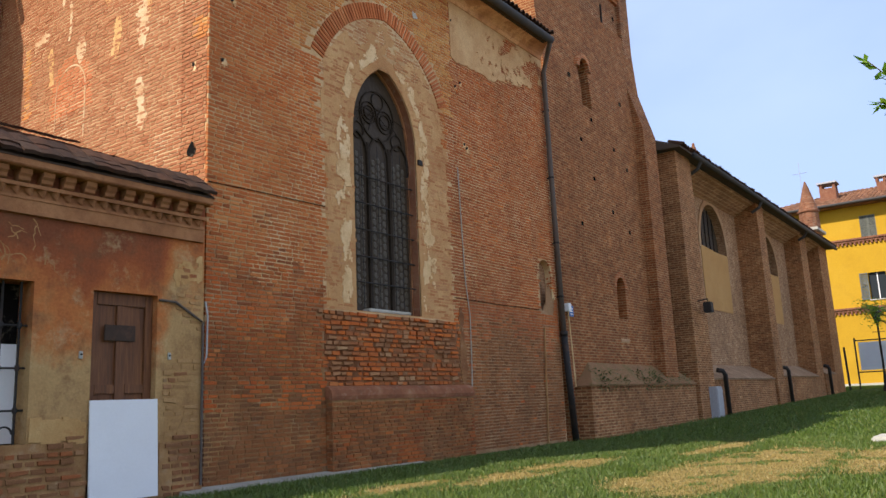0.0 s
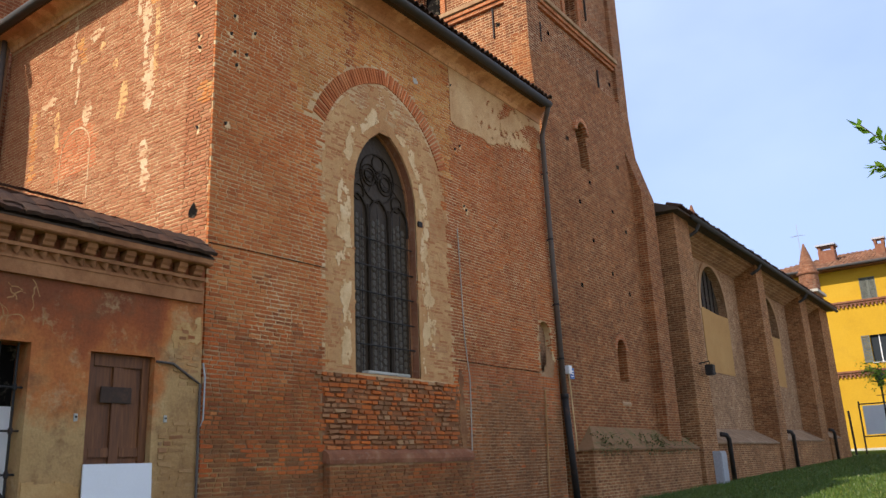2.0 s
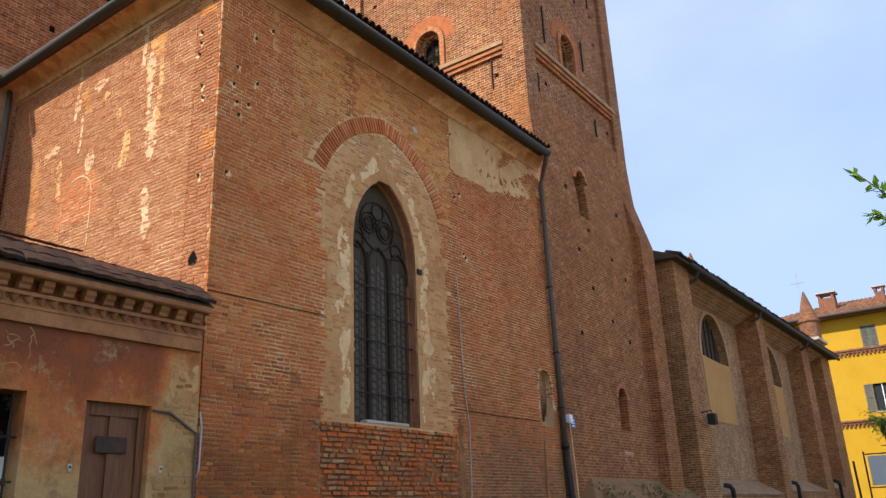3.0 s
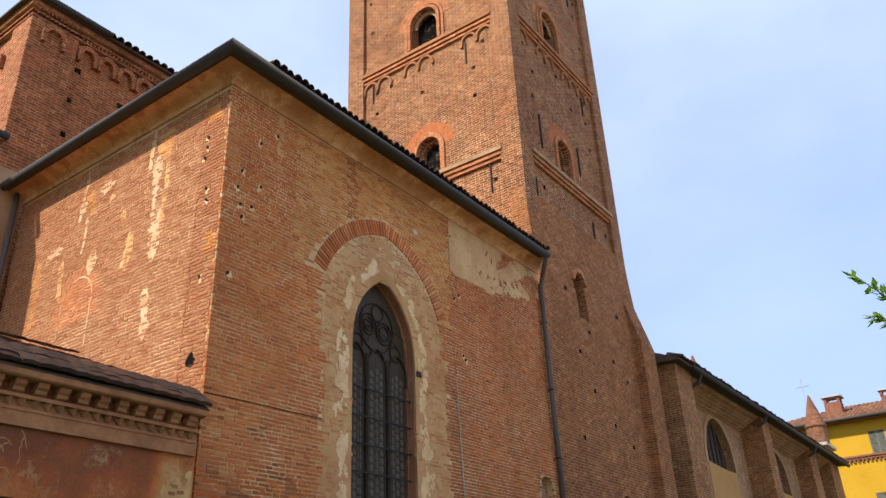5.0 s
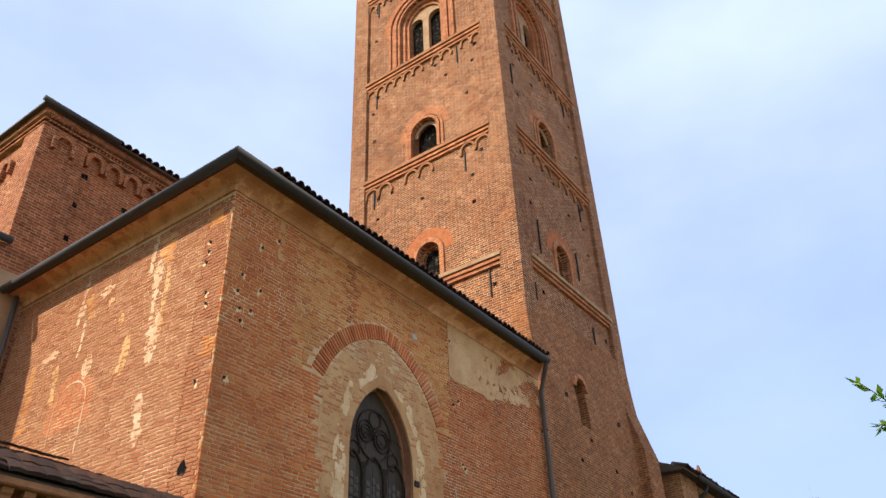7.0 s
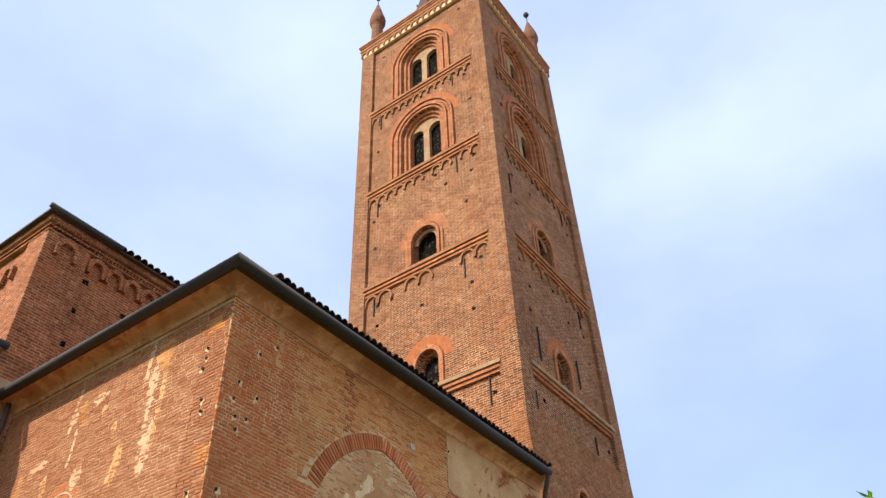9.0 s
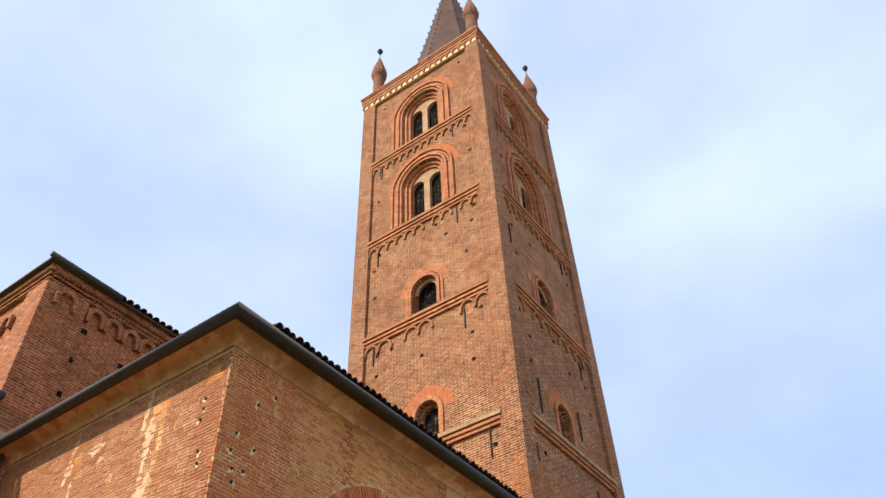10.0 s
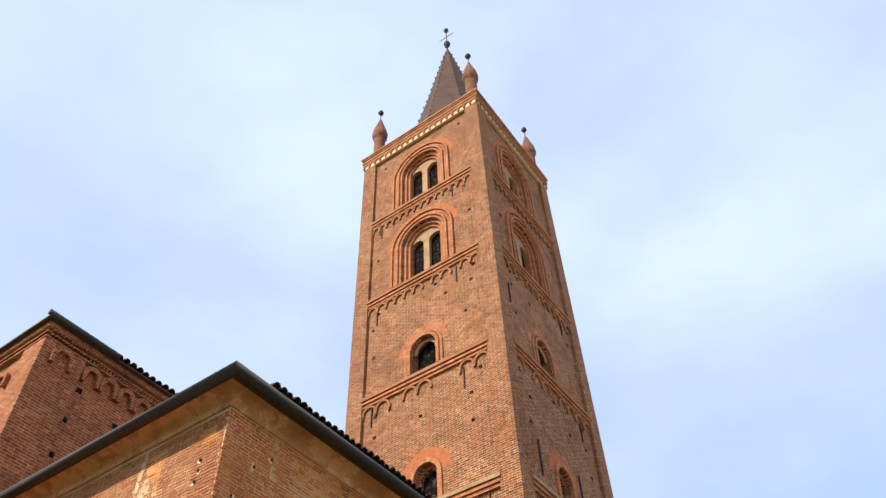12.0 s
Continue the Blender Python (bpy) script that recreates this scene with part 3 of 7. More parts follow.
def make_ground():
    xs = [-900, -200, -60, -20, -8] + [k * 1.0 for k in range(-4, 64, 2)] + [70, 100, 300, 1500]
    ys = [-900, -200, -60, -20, -8, -4, -2, 0, 1, 2, 3, 4, 5, 6, 7, 8, 10, 14, 30, 100, 900]
    verts = [(x, y, ground_z(x, y) + (0.02 * noise.noise((x * 0.4, y * 0.4, 0)) if abs(x) < 70 and abs(y) < 8 else 0)) for y in ys for x in xs]
    n = len(xs)
    faces = [(j * n + i, j * n + i + 1, (j + 1) * n + i + 1, (j + 1) * n + i) for j in range(len(ys) - 1) for i in range(n - 1)]
    tagged(link_mesh("ground", verts, faces, LAWN, smooth=True), "mown lawn with dry straw-coloured patches along the church", "lawn", kind="structure")


make_ground()

# ---- chapel: brick block with a tall pointed window ----
CX0, CX1, CY, CYB, CZ = 6.30, 15.72, 8.20, 14.15, 8.72
chapel = thing("chapel", "brown brick church chapel with a tall pointed window and a plastered eaves cornice", "chapel", kind="structure")
WIN = Hole(9.94, 1.63, 2.38, 5.35, 1.27, True)
NICHE = Hole(15.22, 0.56, 2.72, 3.62)
bm = bmesh.new()
wall(bm, front(CY + 0.0035), CX0 + 0.007, CX1, -0.1, CZ, 0.55, [WIN, Hole(15.22, 0.56, 2.72, 3.62)])
part("wall_front", bm, MORTAR, chapel, "lime mortar bed of the front wall")
bm = bmesh.new()
wall(bm, side(CX0 + 0.0035), CY + 0.57, CYB, -0.1, CZ, 0.5)
part("wall_side", bm, MORTAR, chapel, "lime mortar bed of the sunlit side wall")
bm = bmesh.new()
box(bm, CX1 - 0.4, CX1, CY + 0.57, CYB, 0, CZ)
box(bm, CX0 + 0.6, CX1 - 0.4, CYB - 0.3, CYB, 0, CZ)
part("wall_back", bm, MORTAR, chapel)
bm = bmesh.new()
box(bm, 14.90, 15.54, CY + 0.16, CY + 0.3, 2.5, 4.0)
part("niche_back", bm, NAVE_PLASTER, chapel, "plastered back of a blocked round-headed niche")
bm = bmesh.new()
hexa(bm, [(14.95, CY + 0.02, 2.42), (15.5, CY + 0.02, 2.42), (15.5, CY + 0.3, 2.42), (14.95, CY + 0.3, 2.42), (14.95, CY - 0.015, 2.45), (15.5, CY - 0.015, 2.45), (15.5, CY + 0.2, 2.80), (14.95, CY + 0.2, 2.80)])
part("niche_sill", bm, NAVE_PLASTER, chapel)

# foot of the wall: darker joints up to an uneven line
def foot_line(u):
    rag = 0.30 * noise.noise((u * 2.3, 4.0, 0)) + 0.22 * noise.noise((u * 9.0, 4.0, 6.0))
    return min(1.2 if 8.4 < u < 12.1 else 3.2, (1.95 if u < 12 else 2.25) + 0.7 * noise.noise((u * 0.45, 3.0, 0)) + rag - 0.10 * max(0, u - 11))


bm = bmesh.new()
us = [CX0 + 0.01 + (12.03 - CX0) * k / 200 for k in range(201)]
slab(bm, front(CY), [(us[0], -0.08), (us[-1], -0.08)] + [(u, foot_line(u)) for u in us[::-1]], 0.0022, 0.02)
part("damp_joints", bm, DARK_MORTAR, chapel, "dark mortar joints at the wall foot")
# mid-toned joints between the dark foot and the paler upper wall
bm = bmesh.new()
us = [CX0 + 0.01 + (CX1 - CX0 - 0.02) * k / 420 for k in range(421)]
slab(bm, front(CY), [(us[0], -0.08), (us[-1], -0.08)] + [(u, (2.3 if 8.4 < u < 12.0 else 2.9) + 0.6 * noise.noise((u * 0.6, 13.0, 0)) * (u < 8.4 or u > 12) + 0.5 * noise.noise((u * 3.1, 14.0, 0)) * (u < 8.4 or u > 12) + 0.25 * noise.noise((u * 14.0, 15.0, 0)) * (u < 8.4 or u > 12)) for u in us[::-1]], 0.0029, 0.02)
part("dirty_joints", bm, MID_MORTAR, chapel, "mid-brown mortar joints above the dark foot")

bm = bmesh.new()
wall(bm, front(CY + 0.0022), 8.47, 11.70, 2.37, 6.55, 0.02, [WIN])
part("plaster_smear", bm, SMEAR, chapel, "tan plaster smeared between the bricks round the window")
bm = bmesh.new()
slab(bm, front(CY), [(8.40, 1.21), (11.85, 1.21), (11.85, 2.34), (8.40, 2.34)], 0.0016, 0.02)
part("crumbled_joints", bm, CRUMBLED, chapel, "crumbled brown mortar under the window, darkened for joint shadow")

# eaves cornice: plaster cove, gutter, barrel tiles
def cove(f0, f1, n=1):
    b = bmesh.new()
    prof = [(0.0, 0.0), (0.032, 0.0), (0.036, 0.03), (0.055, 0.10), (0.10, 0.165), (0.18, 0.215), (0.30, 0.245), (0.46, 0.262), (0.46, 0.30), (0.0, 0.30)]
    sweep(b, prof, [f0, f1])
    return b


part("cornice_front", cove(lambda a, b: (CX0 - a, CY - a, 8.70 + 0.77 * b), lambda a, b: (CX1 - 0.9 * a, CY - a, 8.70 + 0.77 * b)), CORNICE, chapel, "stained ochre plaster cove under the eaves")
part("cornice_side", cove(lambda a, b: (CX0 - a, CY - a, 8.70 + 0.77 * b), lambda a, b: (CX0 - a, CYB, 8.70 + 0.77 * b)), CORNICE, chapel, "stained ochre plaster cove under the eaves")
bm = bmesh.new()
RO = 0.50
hexa(bm, [(CX0 - RO, CY - RO, 8.89), (15.26, CY - RO, 8.89), (CX1, CYB, 8.89), (CX0 - RO, CYB, 8.89), (CX0 - RO, CY - RO, 8.93), (15.26, CY - RO, 8.93), (CX1, CYB, 10.0), (CX0 + 2.6, CYB, 10.0)])
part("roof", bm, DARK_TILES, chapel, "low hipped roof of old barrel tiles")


def gutter(f0, f1, r=0.085):
    b = bmesh.new()
    prof = [(r * math.cos(math.radians(a)), r * math.sin(math.radians(a))) for a in range(0, 360, 20)]
    sweep(b, prof, [f0, f1])
    return b


GX, GY, GZ = CX0 - 0.47, CY - 0.55, 8.88
part("gutter_front", gutter(lambda a, b: (GX - a, GY - a, GZ + b), lambda a, b: (15.24, GY - a, GZ + b)), GUTTER, chapel, "dark sheet-metal gutter", True)
part("gutter_side", gutter(lambda a, b: (GX - a, GY - a, GZ + b), lambda a, b: (GX - a, CYB - 0.1, GZ + b)), GUTTER, chapel, "dark sheet-metal gutter", True)


def barrel_mesh(name, length=0.42, r0=0.095, r1=0.075, sides=7):
    """A half-round clay tile with thickness, lying along +y, mouth at y = 0."""
    verts, faces = [], []
    for y, r in ((0, r0), (length, r1)):
        for k in range(sides + 1):
            a = math.pi * k / sides
            verts += [(r * math.cos(a), y, r * math.sin(a)), ((r - 0.014) * math.cos(a), y, (r - 0.014) * math.sin(a))]
    n = 2 * (sides + 1)
    for k in range(sides):
        i = 2 * k
        faces += [(i, i + 2, n + i + 2, n + i), (i + 1, n + i + 1, n + i + 3, i + 3), (i, i + 1, i + 3, i + 2), (n + i, n + i + 2, n + i + 3, n + i + 1)]
    me = bpy.data.meshes.new(name)
    me.from_pydata(verts, [], faces)
    return me


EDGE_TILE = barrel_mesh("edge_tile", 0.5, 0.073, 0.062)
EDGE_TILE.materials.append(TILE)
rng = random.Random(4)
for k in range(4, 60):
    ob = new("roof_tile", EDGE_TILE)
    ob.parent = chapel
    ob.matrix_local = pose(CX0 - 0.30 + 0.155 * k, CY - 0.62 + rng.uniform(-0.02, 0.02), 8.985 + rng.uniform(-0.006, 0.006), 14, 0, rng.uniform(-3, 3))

# ---- window ----
window = thing("window_1", "tall pointed church window with leaded glass, tracery and iron bars", "window", kind="structure")
bm = bmesh.new()
slab(bm, front(CY), WIN.outline(20, 0.05), 0.20, 0.23)
part("pane", bm, OLD_GLASS, window, "dusty dark leaded glass")
bm = bmesh.new()
band(bm, front(CY), WIN.outline(20, -0.035), WIN.outline(20, 0.02), 0.16, 0.205)
part("window_frame", bm, PORCH_TRIM, window, "reddish moulded terracotta frame")
bm = bmesh.new()
band(bm, front(CY), WIN.outline(20, -0.012), WIN.outline(20, 0.004), 0.030, 0.165)
part("reveal_lining", bm, plaster("red_brown_reveal", [(0, (0.20, 0.08, 0.042)), (0.5, (0.29, 0.115, 0.058)), (1, (0.36, 0.165, 0.088))], 2.0), window, "red-brown plastered reveal")
for u in (WIN.c - 0.27, WIN.c + 0.27):
    bm = bmesh.new()
    box(bm, u - 0.028, u + 0.028, CY + 0.155, CY + 0.198, 2.38, 5.25)
    part("mullion", bm, LEAD, window)


def ring(b, axes, u, z, r, t, d0, d1, n=20, a0=0, a1=math.tau):
    k = [a0 + (a1 - a0) * i / n for i in range(n + 1)]
    band(b, axes, [(u + (r - t) * math.cos(a), z + (r - t) * math.sin(a)) for a in k], [(u + (r + t) * math.cos(a), z + (r + t) * math.sin(a)) for a in k], d0, d1)


for u in (WIN.c - 0.54, WIN.c, WIN.c + 0.54):
    bm = bmesh.new()
    h = Hole(u, 0.48, 4.86, 5.05, 0.34, True)
    band(bm, front(CY), h.outline(10, -0.010), h.outline(10, 0.022), 0.16, 0.198)
    part("light_head", bm, LEAD, window)
# tracery: one large wheel with small eyes in it, and thin looping ribs round it
for u, z, r, t in ((WIN.c, 5.78, 0.44, 0.018), (WIN.c - 0.21, 5.80, 0.19, 0.013), (WIN.c + 0.20, 5.72, 0.20, 0.013), (WIN.c + 0.02, 6.05, 0.15, 0.012), (WIN.c - 0.21, 5.80, 0.12, 0.008), (WIN.c + 0.20, 5.72, 0.13, 0.008), (WIN.c - 0.50, 5.42, 0.14, 0.010), (WIN.c + 0.50, 5.42, 0.14, 0.010)):
    bm = bmesh.new()
    ring(bm, front(CY), u, z, r, 0.6 * t, 0.175, 0.199)
    part("tracery_ring", bm, LEAD, window)
rw = random.Random(19)
for k in range(9):
    a0 = rw.uniform(0.2, 2.2)
    r = rw.uniform(0.30, 0.62)
    sg_ = -1 if k % 2 else 1
    cu, cz = WIN.c + sg_ * rw.uniform(0.15, 0.40), 5.25 + rw.uniform(-0.1, 0.25)
    pts = [(cu + sg_ * r * math.cos(a0 + 0.12 * i), CY + 0.15 - 0.02 * math.sin(i * 0.5), cz + r * math.sin(a0 + 0.12 * i)) for i in range(12)]
    pts = [q for q in pts if WIN.inside(q[0], q[2], -0.08)]
    if len(pts) < 4:
        continue
    bm = bmesh.new()
    tube(bm, pts, 0.0065, 5)
    part("tracery_rib", bm, LEAD, window)
# bottle-glass roundels in rows, each a small raised disc in lead
verts, faces = [], []
for li, u in enumerate((WIN.c - 0.54, WIN.c, WIN.c + 0.54)):
    for col in (-0.125, 0.0, 0.125):
        for row in range(20):
            z = 2.50 + row * 0.128 + (0.064 if col == 0 else 0)
            if not WIN.inside(u + col, z, -0.09) or z > 5.1:
                continue
            b0, n = len(verts), 8
            for rr_, d_ in ((1.0, 0.197), (0.74, 0.186)):
                for k in range(n):
                    a = k * math.tau / n
                    verts.append((u + col + 0.052 * rr_ * math.cos(a), CY + d_, z + 0.060 * rr_ * math.sin(a)))
            faces.append(tuple(range(b0 + n, b0 + 2 * n)))
            faces += [(b0 + k, b0 + (k + 1) % n, b0 + n + (k + 1) % n, b0 + n + k) for k in range(n)]
PALE_GLASS = glass("pale_roundel_glass", (0.105, 0.088, 0.068))
tagged(link_mesh("roundels", verts, faces, PALE_GLASS, window, "greyish glass roundels set in lead"), kind="stuff")
for z in (2.86, 3.28, 3.72, 4.16, 4.62):
    bm = bmesh.new()
    tube(bm, [(9.13, CY + 0.105, z), (10.75, CY + 0.105, z)], 0.013, 6)
    part("crossbar", bm, IRON, window)
for k in range(8):
    u = 9.24 + 0.20 * k
    bm = bmesh.new()
    tube(bm, [(u, CY + 0.12, 2.40), (u, CY + 0.12, min(5.2, WIN.top(u) - 0.05))], 0.006, 5)
    part("upright_bar", bm, IRON, window)
bm = bmesh.new()
box(bm, 9.42, 10.48, CY + 0.0, CY + 0.15, 2.385, 2.435, 0.012)
part("window_sill", bm, STONE, window, "pale stone sill slab")
bm = bmesh.new()
box(bm, 9.08, 10.80, CY + 0.01, CY + 0.55, 2.30, 2.378)
part("sill_bed", bm, PORCH_TRIM, window)


# plaster that still clings to the wall
def flakes(name, material, parent, label, axes, span, step, depth, keep):
    """A thin ragged sheet on a wall: small cells wherever keep(u, z) is true, with edges of its own thickness."""
    u0, u1, z0, z1 = span
    nu, nz = int((u1 - u0) / step), int((z1 - z0) / step)
    live = {(i, j) for i in range(nu) for j in range(nz) if keep(u0 + (i + 0.5) * step, z0 + (j + 0.5) * step)}
    live = {(i, j) for i, j in live if sum(((i + a, j + b) in live) for a, b in ((1, 0), (-1, 0), (0, 1), (0, -1))) > 1}
    index, vs, fs = {}, [], []

    def corner(i, j, back):
        key = (i, j, back)
        if key not in index:
            ju = 0.42 * step * noise.noise((i * 0.73, j * 0.61, 3.3))
            jz = 0.42 * step * noise.noise((i * 0.67, j * 0.83, 9.1))
            bulge = 0.003 * noise.noise((i * 0.21, j * 0.23, 5.0))
            index[key] = len(vs)
            vs.append(axes(u0 + i * step + ju, z0 + j * step + jz, 0.03 if back else depth + bulge))
        return index[key]

    for i, j in live:
        fs.append((corner(i, j, 0), corner(i + 1, j, 0), corner(i + 1, j + 1, 0), corner(i, j + 1, 0)))
        for (a, b), p, q in (((0, -1), (0, 0), (1, 0)), ((1, 0), (1, 0), (1, 1)), ((0, 1), (1, 1), (0, 1)), ((-1, 0), (0, 1), (0, 0))):
            if (i + a, j + b) not in live:
                fs.append((corner(i + p[0], j + p[1], 0), corner(i + p[0], j + p[1], 1), corner(i + q[0], j + q[1], 1), corner(i + q[0], j + q[1], 0)))
    return tagged(link_mesh(name, vs, fs, material, parent, label), kind="stuff")


def cling(u, z):
    """Pale coat close to the window opening."""
    if WIN.inside(u, z, 0.012) or z < 2.47:
        return False
    reach = 0.34 + 0.16 * noise.noise((u * 1.3, z * 1.6, 7.0)) + 0.09 * noise.noise((u * 7, z * 7, 1.0))
    gap = noise.noise((u * 3.4, z * 2.7, 21.0)) + 0.5 * noise.noise((u * 10, z * 9, 4.0))
    inner = 0.10 + 0.07 * noise.noise((u * 2.0, z * 3.1, 2.0)) if z < 5.4 else 0.16
    return not WIN.inside(u, z, inner) and WIN.inside(u, z, reach) and gap + 0.45 * noise.noise((u * 22, z * 24, 14.0)) > (-0.05 if z < 5.6 else 0.0)


def second_coat(u, z):
    """Tan coat that covers most of the bricks inside the big arch."""
    if WIN.inside(u, z, 0.012) or z < 2.45:
        return False
    n = noise.noise((u * 1.1, z * 1.3, 33.0)) + 0.6 * noise.noise((u * 4.2, z * 4.6, 12.0)) + 0.3 * noise.noise((u * 13, z * 13, 5.0))
    near = 0.35 if WIN.inside(u, z, 0.20) else 0.0
    return (ARCH.inside(u, z, -0.04) or (8.50 < u < 11.66 and z < 5.6)) and n + near > 0.02


ARCH = Hole(9.98, 3.30, 5.0, 5.55, 1.93, True)


def patch_line(u):
    return 7.50 + 0.20 * max(0.0, u - 13.4) / 1.0 * (1 if u < 14.6 else 0.95) + 0.14 * noise.noise((u * 1.9, 3.1, 0)) + 0.05 * noise.noise((u * 8, 1.1, 0))


def eaves_patch(u, z):
    """Lime plaster under the eaves of the right bay, worn through towards the tower."""
    worn = noise.noise((u * 1.6, z * 2.6, 41.0)) + 0.5 * noise.noise((u * 6, z * 7, 2.0)) + 0.25 * noise.noise((u * 17, z * 17, 8.0))
    return z > patch_line(u) and worn + 0.3 * noise.noise((u * 24, z * 26, 3.0)) < 0.55 - 0.25 * max(0.0, u - 12.9)


flakes("plaster_patch", PATCH, chapel, "pale lime plaster left under the eaves", front(CY), (11.98, CX1 - 0.02, 7.2, 8.71), 0.026, -0.013, eaves_patch)
flakes("tan_coat", SMEAR, chapel, "tan plaster coat over the bricks round the window", front(CY), (8.40, 11.90, 2.40, 7.5), 0.022, -0.0012, second_coat)
flakes("plaster_remains", PLASTER_PALE, chapel, "flaking pale plaster round the window", front(CY), (8.40, 11.60, 2.40, 7.3), 0.020, -0.0062, cling)

# plinth below the window
plinth = thing("window_plinth", "brick plinth with a rounded cement top below the window", "plinth", kind="structure")
bm = bmesh.new()
prof = [(0.0, -0.1), (-0.125, -0.1), (-0.125, 1.04), (-0.115, 1.12), (-0.08, 1.17), (0.0, 1.22)]
sweep(bm, prof, [lambda a, b: (8.42, CY + a, b), lambda a, b: (12.02, CY + a, b)])
part("body", bm, DARK_MORTAR, plinth)
bm = bmesh.new()
prof = [(0.0, 1.06), (-0.14, 1.03), (-0.148, 1.09), (-0.125, 1.17), (-0.06, 1.225), (0.0, 1.235)]
sweep(bm, prof, [lambda a, b: (8.40, CY + a, b), lambda a, b: (9.6, CY + a, b + 0.005), lambda a, b: (10.9, CY + a - 0.004, b - 0.004), lambda a, b: (12.04, CY + a, b)])
part("coping", bm, plaster("red_cement_coping", [(0, (0.17, 0.064, 0.032)), (0.5, (0.26, 0.095, 0.045)), (1, (0.36, 0.160, 0.080))], 2.6), plinth, "reddish rounded cement coping")

bm = bmesh.new()
hexa(bm, [(5.9, 7.86, -0.05), (10.4, 7.94, -0.05), (10.4, 8.2, -0.05), (5.9, 8.2, -0.05), (5.9, 7.86, 0.035), (10.4, 7.94, 0.02), (10.4, 8.2, 0.05), (5.9, 8.2, 0.06)])
tagged(part("kerb_strip", bm, CONCRETE), "narrow pale concrete strip along the wall foot", "kerb", kind="structure")


# ---- bell tower ----
TX0, TX1, TY0, TY1 = 15.90, 22.10, 8.40, 14.60
TCX, TCY = 18.73, 11.50
PD = 0.12
tower = thing("bell_tower", "tall square brick bell tower with arched openings, string courses and a spire", "bell tower", kind="structure")
STR = (12.85, 17.60, 22.15, 26.80)
TOP = 32.2


def tower_holes(c):
    return [Hole(c, 0.80, 12.92, 13.78), Hole(c, 1.0, 17.72, 18.62)] + [Hole(c, 1.9, s + 0.12, s + 2.15) for s in STR[2:]]


for nm, axes, u0, u1, c in (("wall_side", side(TX0 + PD), TY0 + PD + 0.705, TY1, TCY), ("wall_front", front(TY0 + PD), TX0 + PD + 0.002, TX1 - 0.01, TCX)):
    bm = bmesh.new()
    wall(bm, axes, u0, u1, 0.0 if nm == "wall_front" else 8.0, TOP - 0.3, 0.7, tower_holes(c) + ([Hole(18.12, 0.56, 8.25, 9.30), Hole(19.28, 0.54, 2.85, 3.66)] if nm == "wall_front" else []))
    part(nm, bm, TOWER, tower)
bm = bmesh.new()
box(bm, TX1 - 0.7, TX1, TY0 + PD + 0.7, TY1, 0, TOP - 0.3)
box(bm, TX0 + PD + 0.7, TX1 - 0.7, TY1 - 0.7, TY1 - 0.01, 0, TOP - 0.3)
part("wall_back", bm, TOWER, tower)
# black floors and an added black core keep the bell openings dark
bm = bmesh.new()
for z in (12.7, 17.4, 22.0, 26.7):
    box(bm, TX0 + 0.9, TX1 - 0.75, TY0 + 0.9, TY1 - 0.75, z - 0.1, z)
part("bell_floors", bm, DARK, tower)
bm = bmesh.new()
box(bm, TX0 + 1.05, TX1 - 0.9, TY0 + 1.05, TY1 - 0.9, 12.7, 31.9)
part("bell_frame", bm, DARK, tower, "black core added inside the bell stages to keep openings dark")

PW = 0.64
for nm, x0, x1, y0, y1 in (("near", TX0, TX0 + PW, TY0, TY0 + PW), ("left", TX0, TX0 + PW, TY1 - PW, TY1 + 0.01), ("right", TX1 - PW, TX1 + 0.01, TY0, TY0 + PW), ("far", TX1 - PW, TX1 + 0.01, TY1 - PW, TY1 + 0.01)):
    bm = bmesh.new()
    box(bm, x0, x1, y0, y1, 0.0 if nm == "right" else 7.9, TOP - 0.35)
    part("corner_pilaster", bm, TOWER, tower)


def moulding(z, face, proud, h, inset=0.0, material=None, name="string_course"):
    b = bmesh.new()
    o = 0.0 + inset
    if face == "side":
        box(b, TX0 + PD - proud, TX0 + PD + 0.2, TY0 + o, TY1 - o, z, z + h)
    else:
        box(b, TX0 + o, TX1 - o, TY0 + PD - proud, TY0 + PD + 0.2, z, z + h)
    return part(name, b, material or TOWER_RED, tower)


for s in STR:
    for f in ("side", "front"):
        moulding(s - 0.12, f, 0.17, 0.12, PW - 0.04, BELL_STONE if s < 13 else PORCH_TRIM)
        moulding(s - 0.25, f, 0.125, 0.10, PW)
        moulding(s - 0.36, f, 0.08, 0.09, PW)


def pendant_arches(axes, u0, u1, z, step, skip=()):
    """A row of small blind arches on corbels below a moulding."""
    n = int(round((u1 - u0) / step))
    st = (u1 - u0) / n
    for k in range(n):
        if k in skip:
            continue
        b = bmesh.new()
        c = u0 + st * (k + 0.5)
        r = st / 2
        ks = [math.pi * i / 8 for i in range(9)]
        band(b, axes, [(c + (r - 0.05) * math.cos(a), z - r + (r - 0.05) * math.sin(a)) for a in ks], [(c + (r + 0.02) * math.cos(a), z - r + (r + 0.02) * math.sin(a)) for a in ks], -0.07, 0.02)
        for e in (c - r, c + r):
            slab(b, axes, [(e - 0.06, z - r), (e + 0.06, z - r), (e + 0.03, z - r - 0.14), (e - 0.03, z - r - 0.14)], -0.065 - 0.002 * (k % 2) - (0.001 if e > c else 0), 0.02)
        part("frieze_arch", b, PORCH_TRIM, tower)


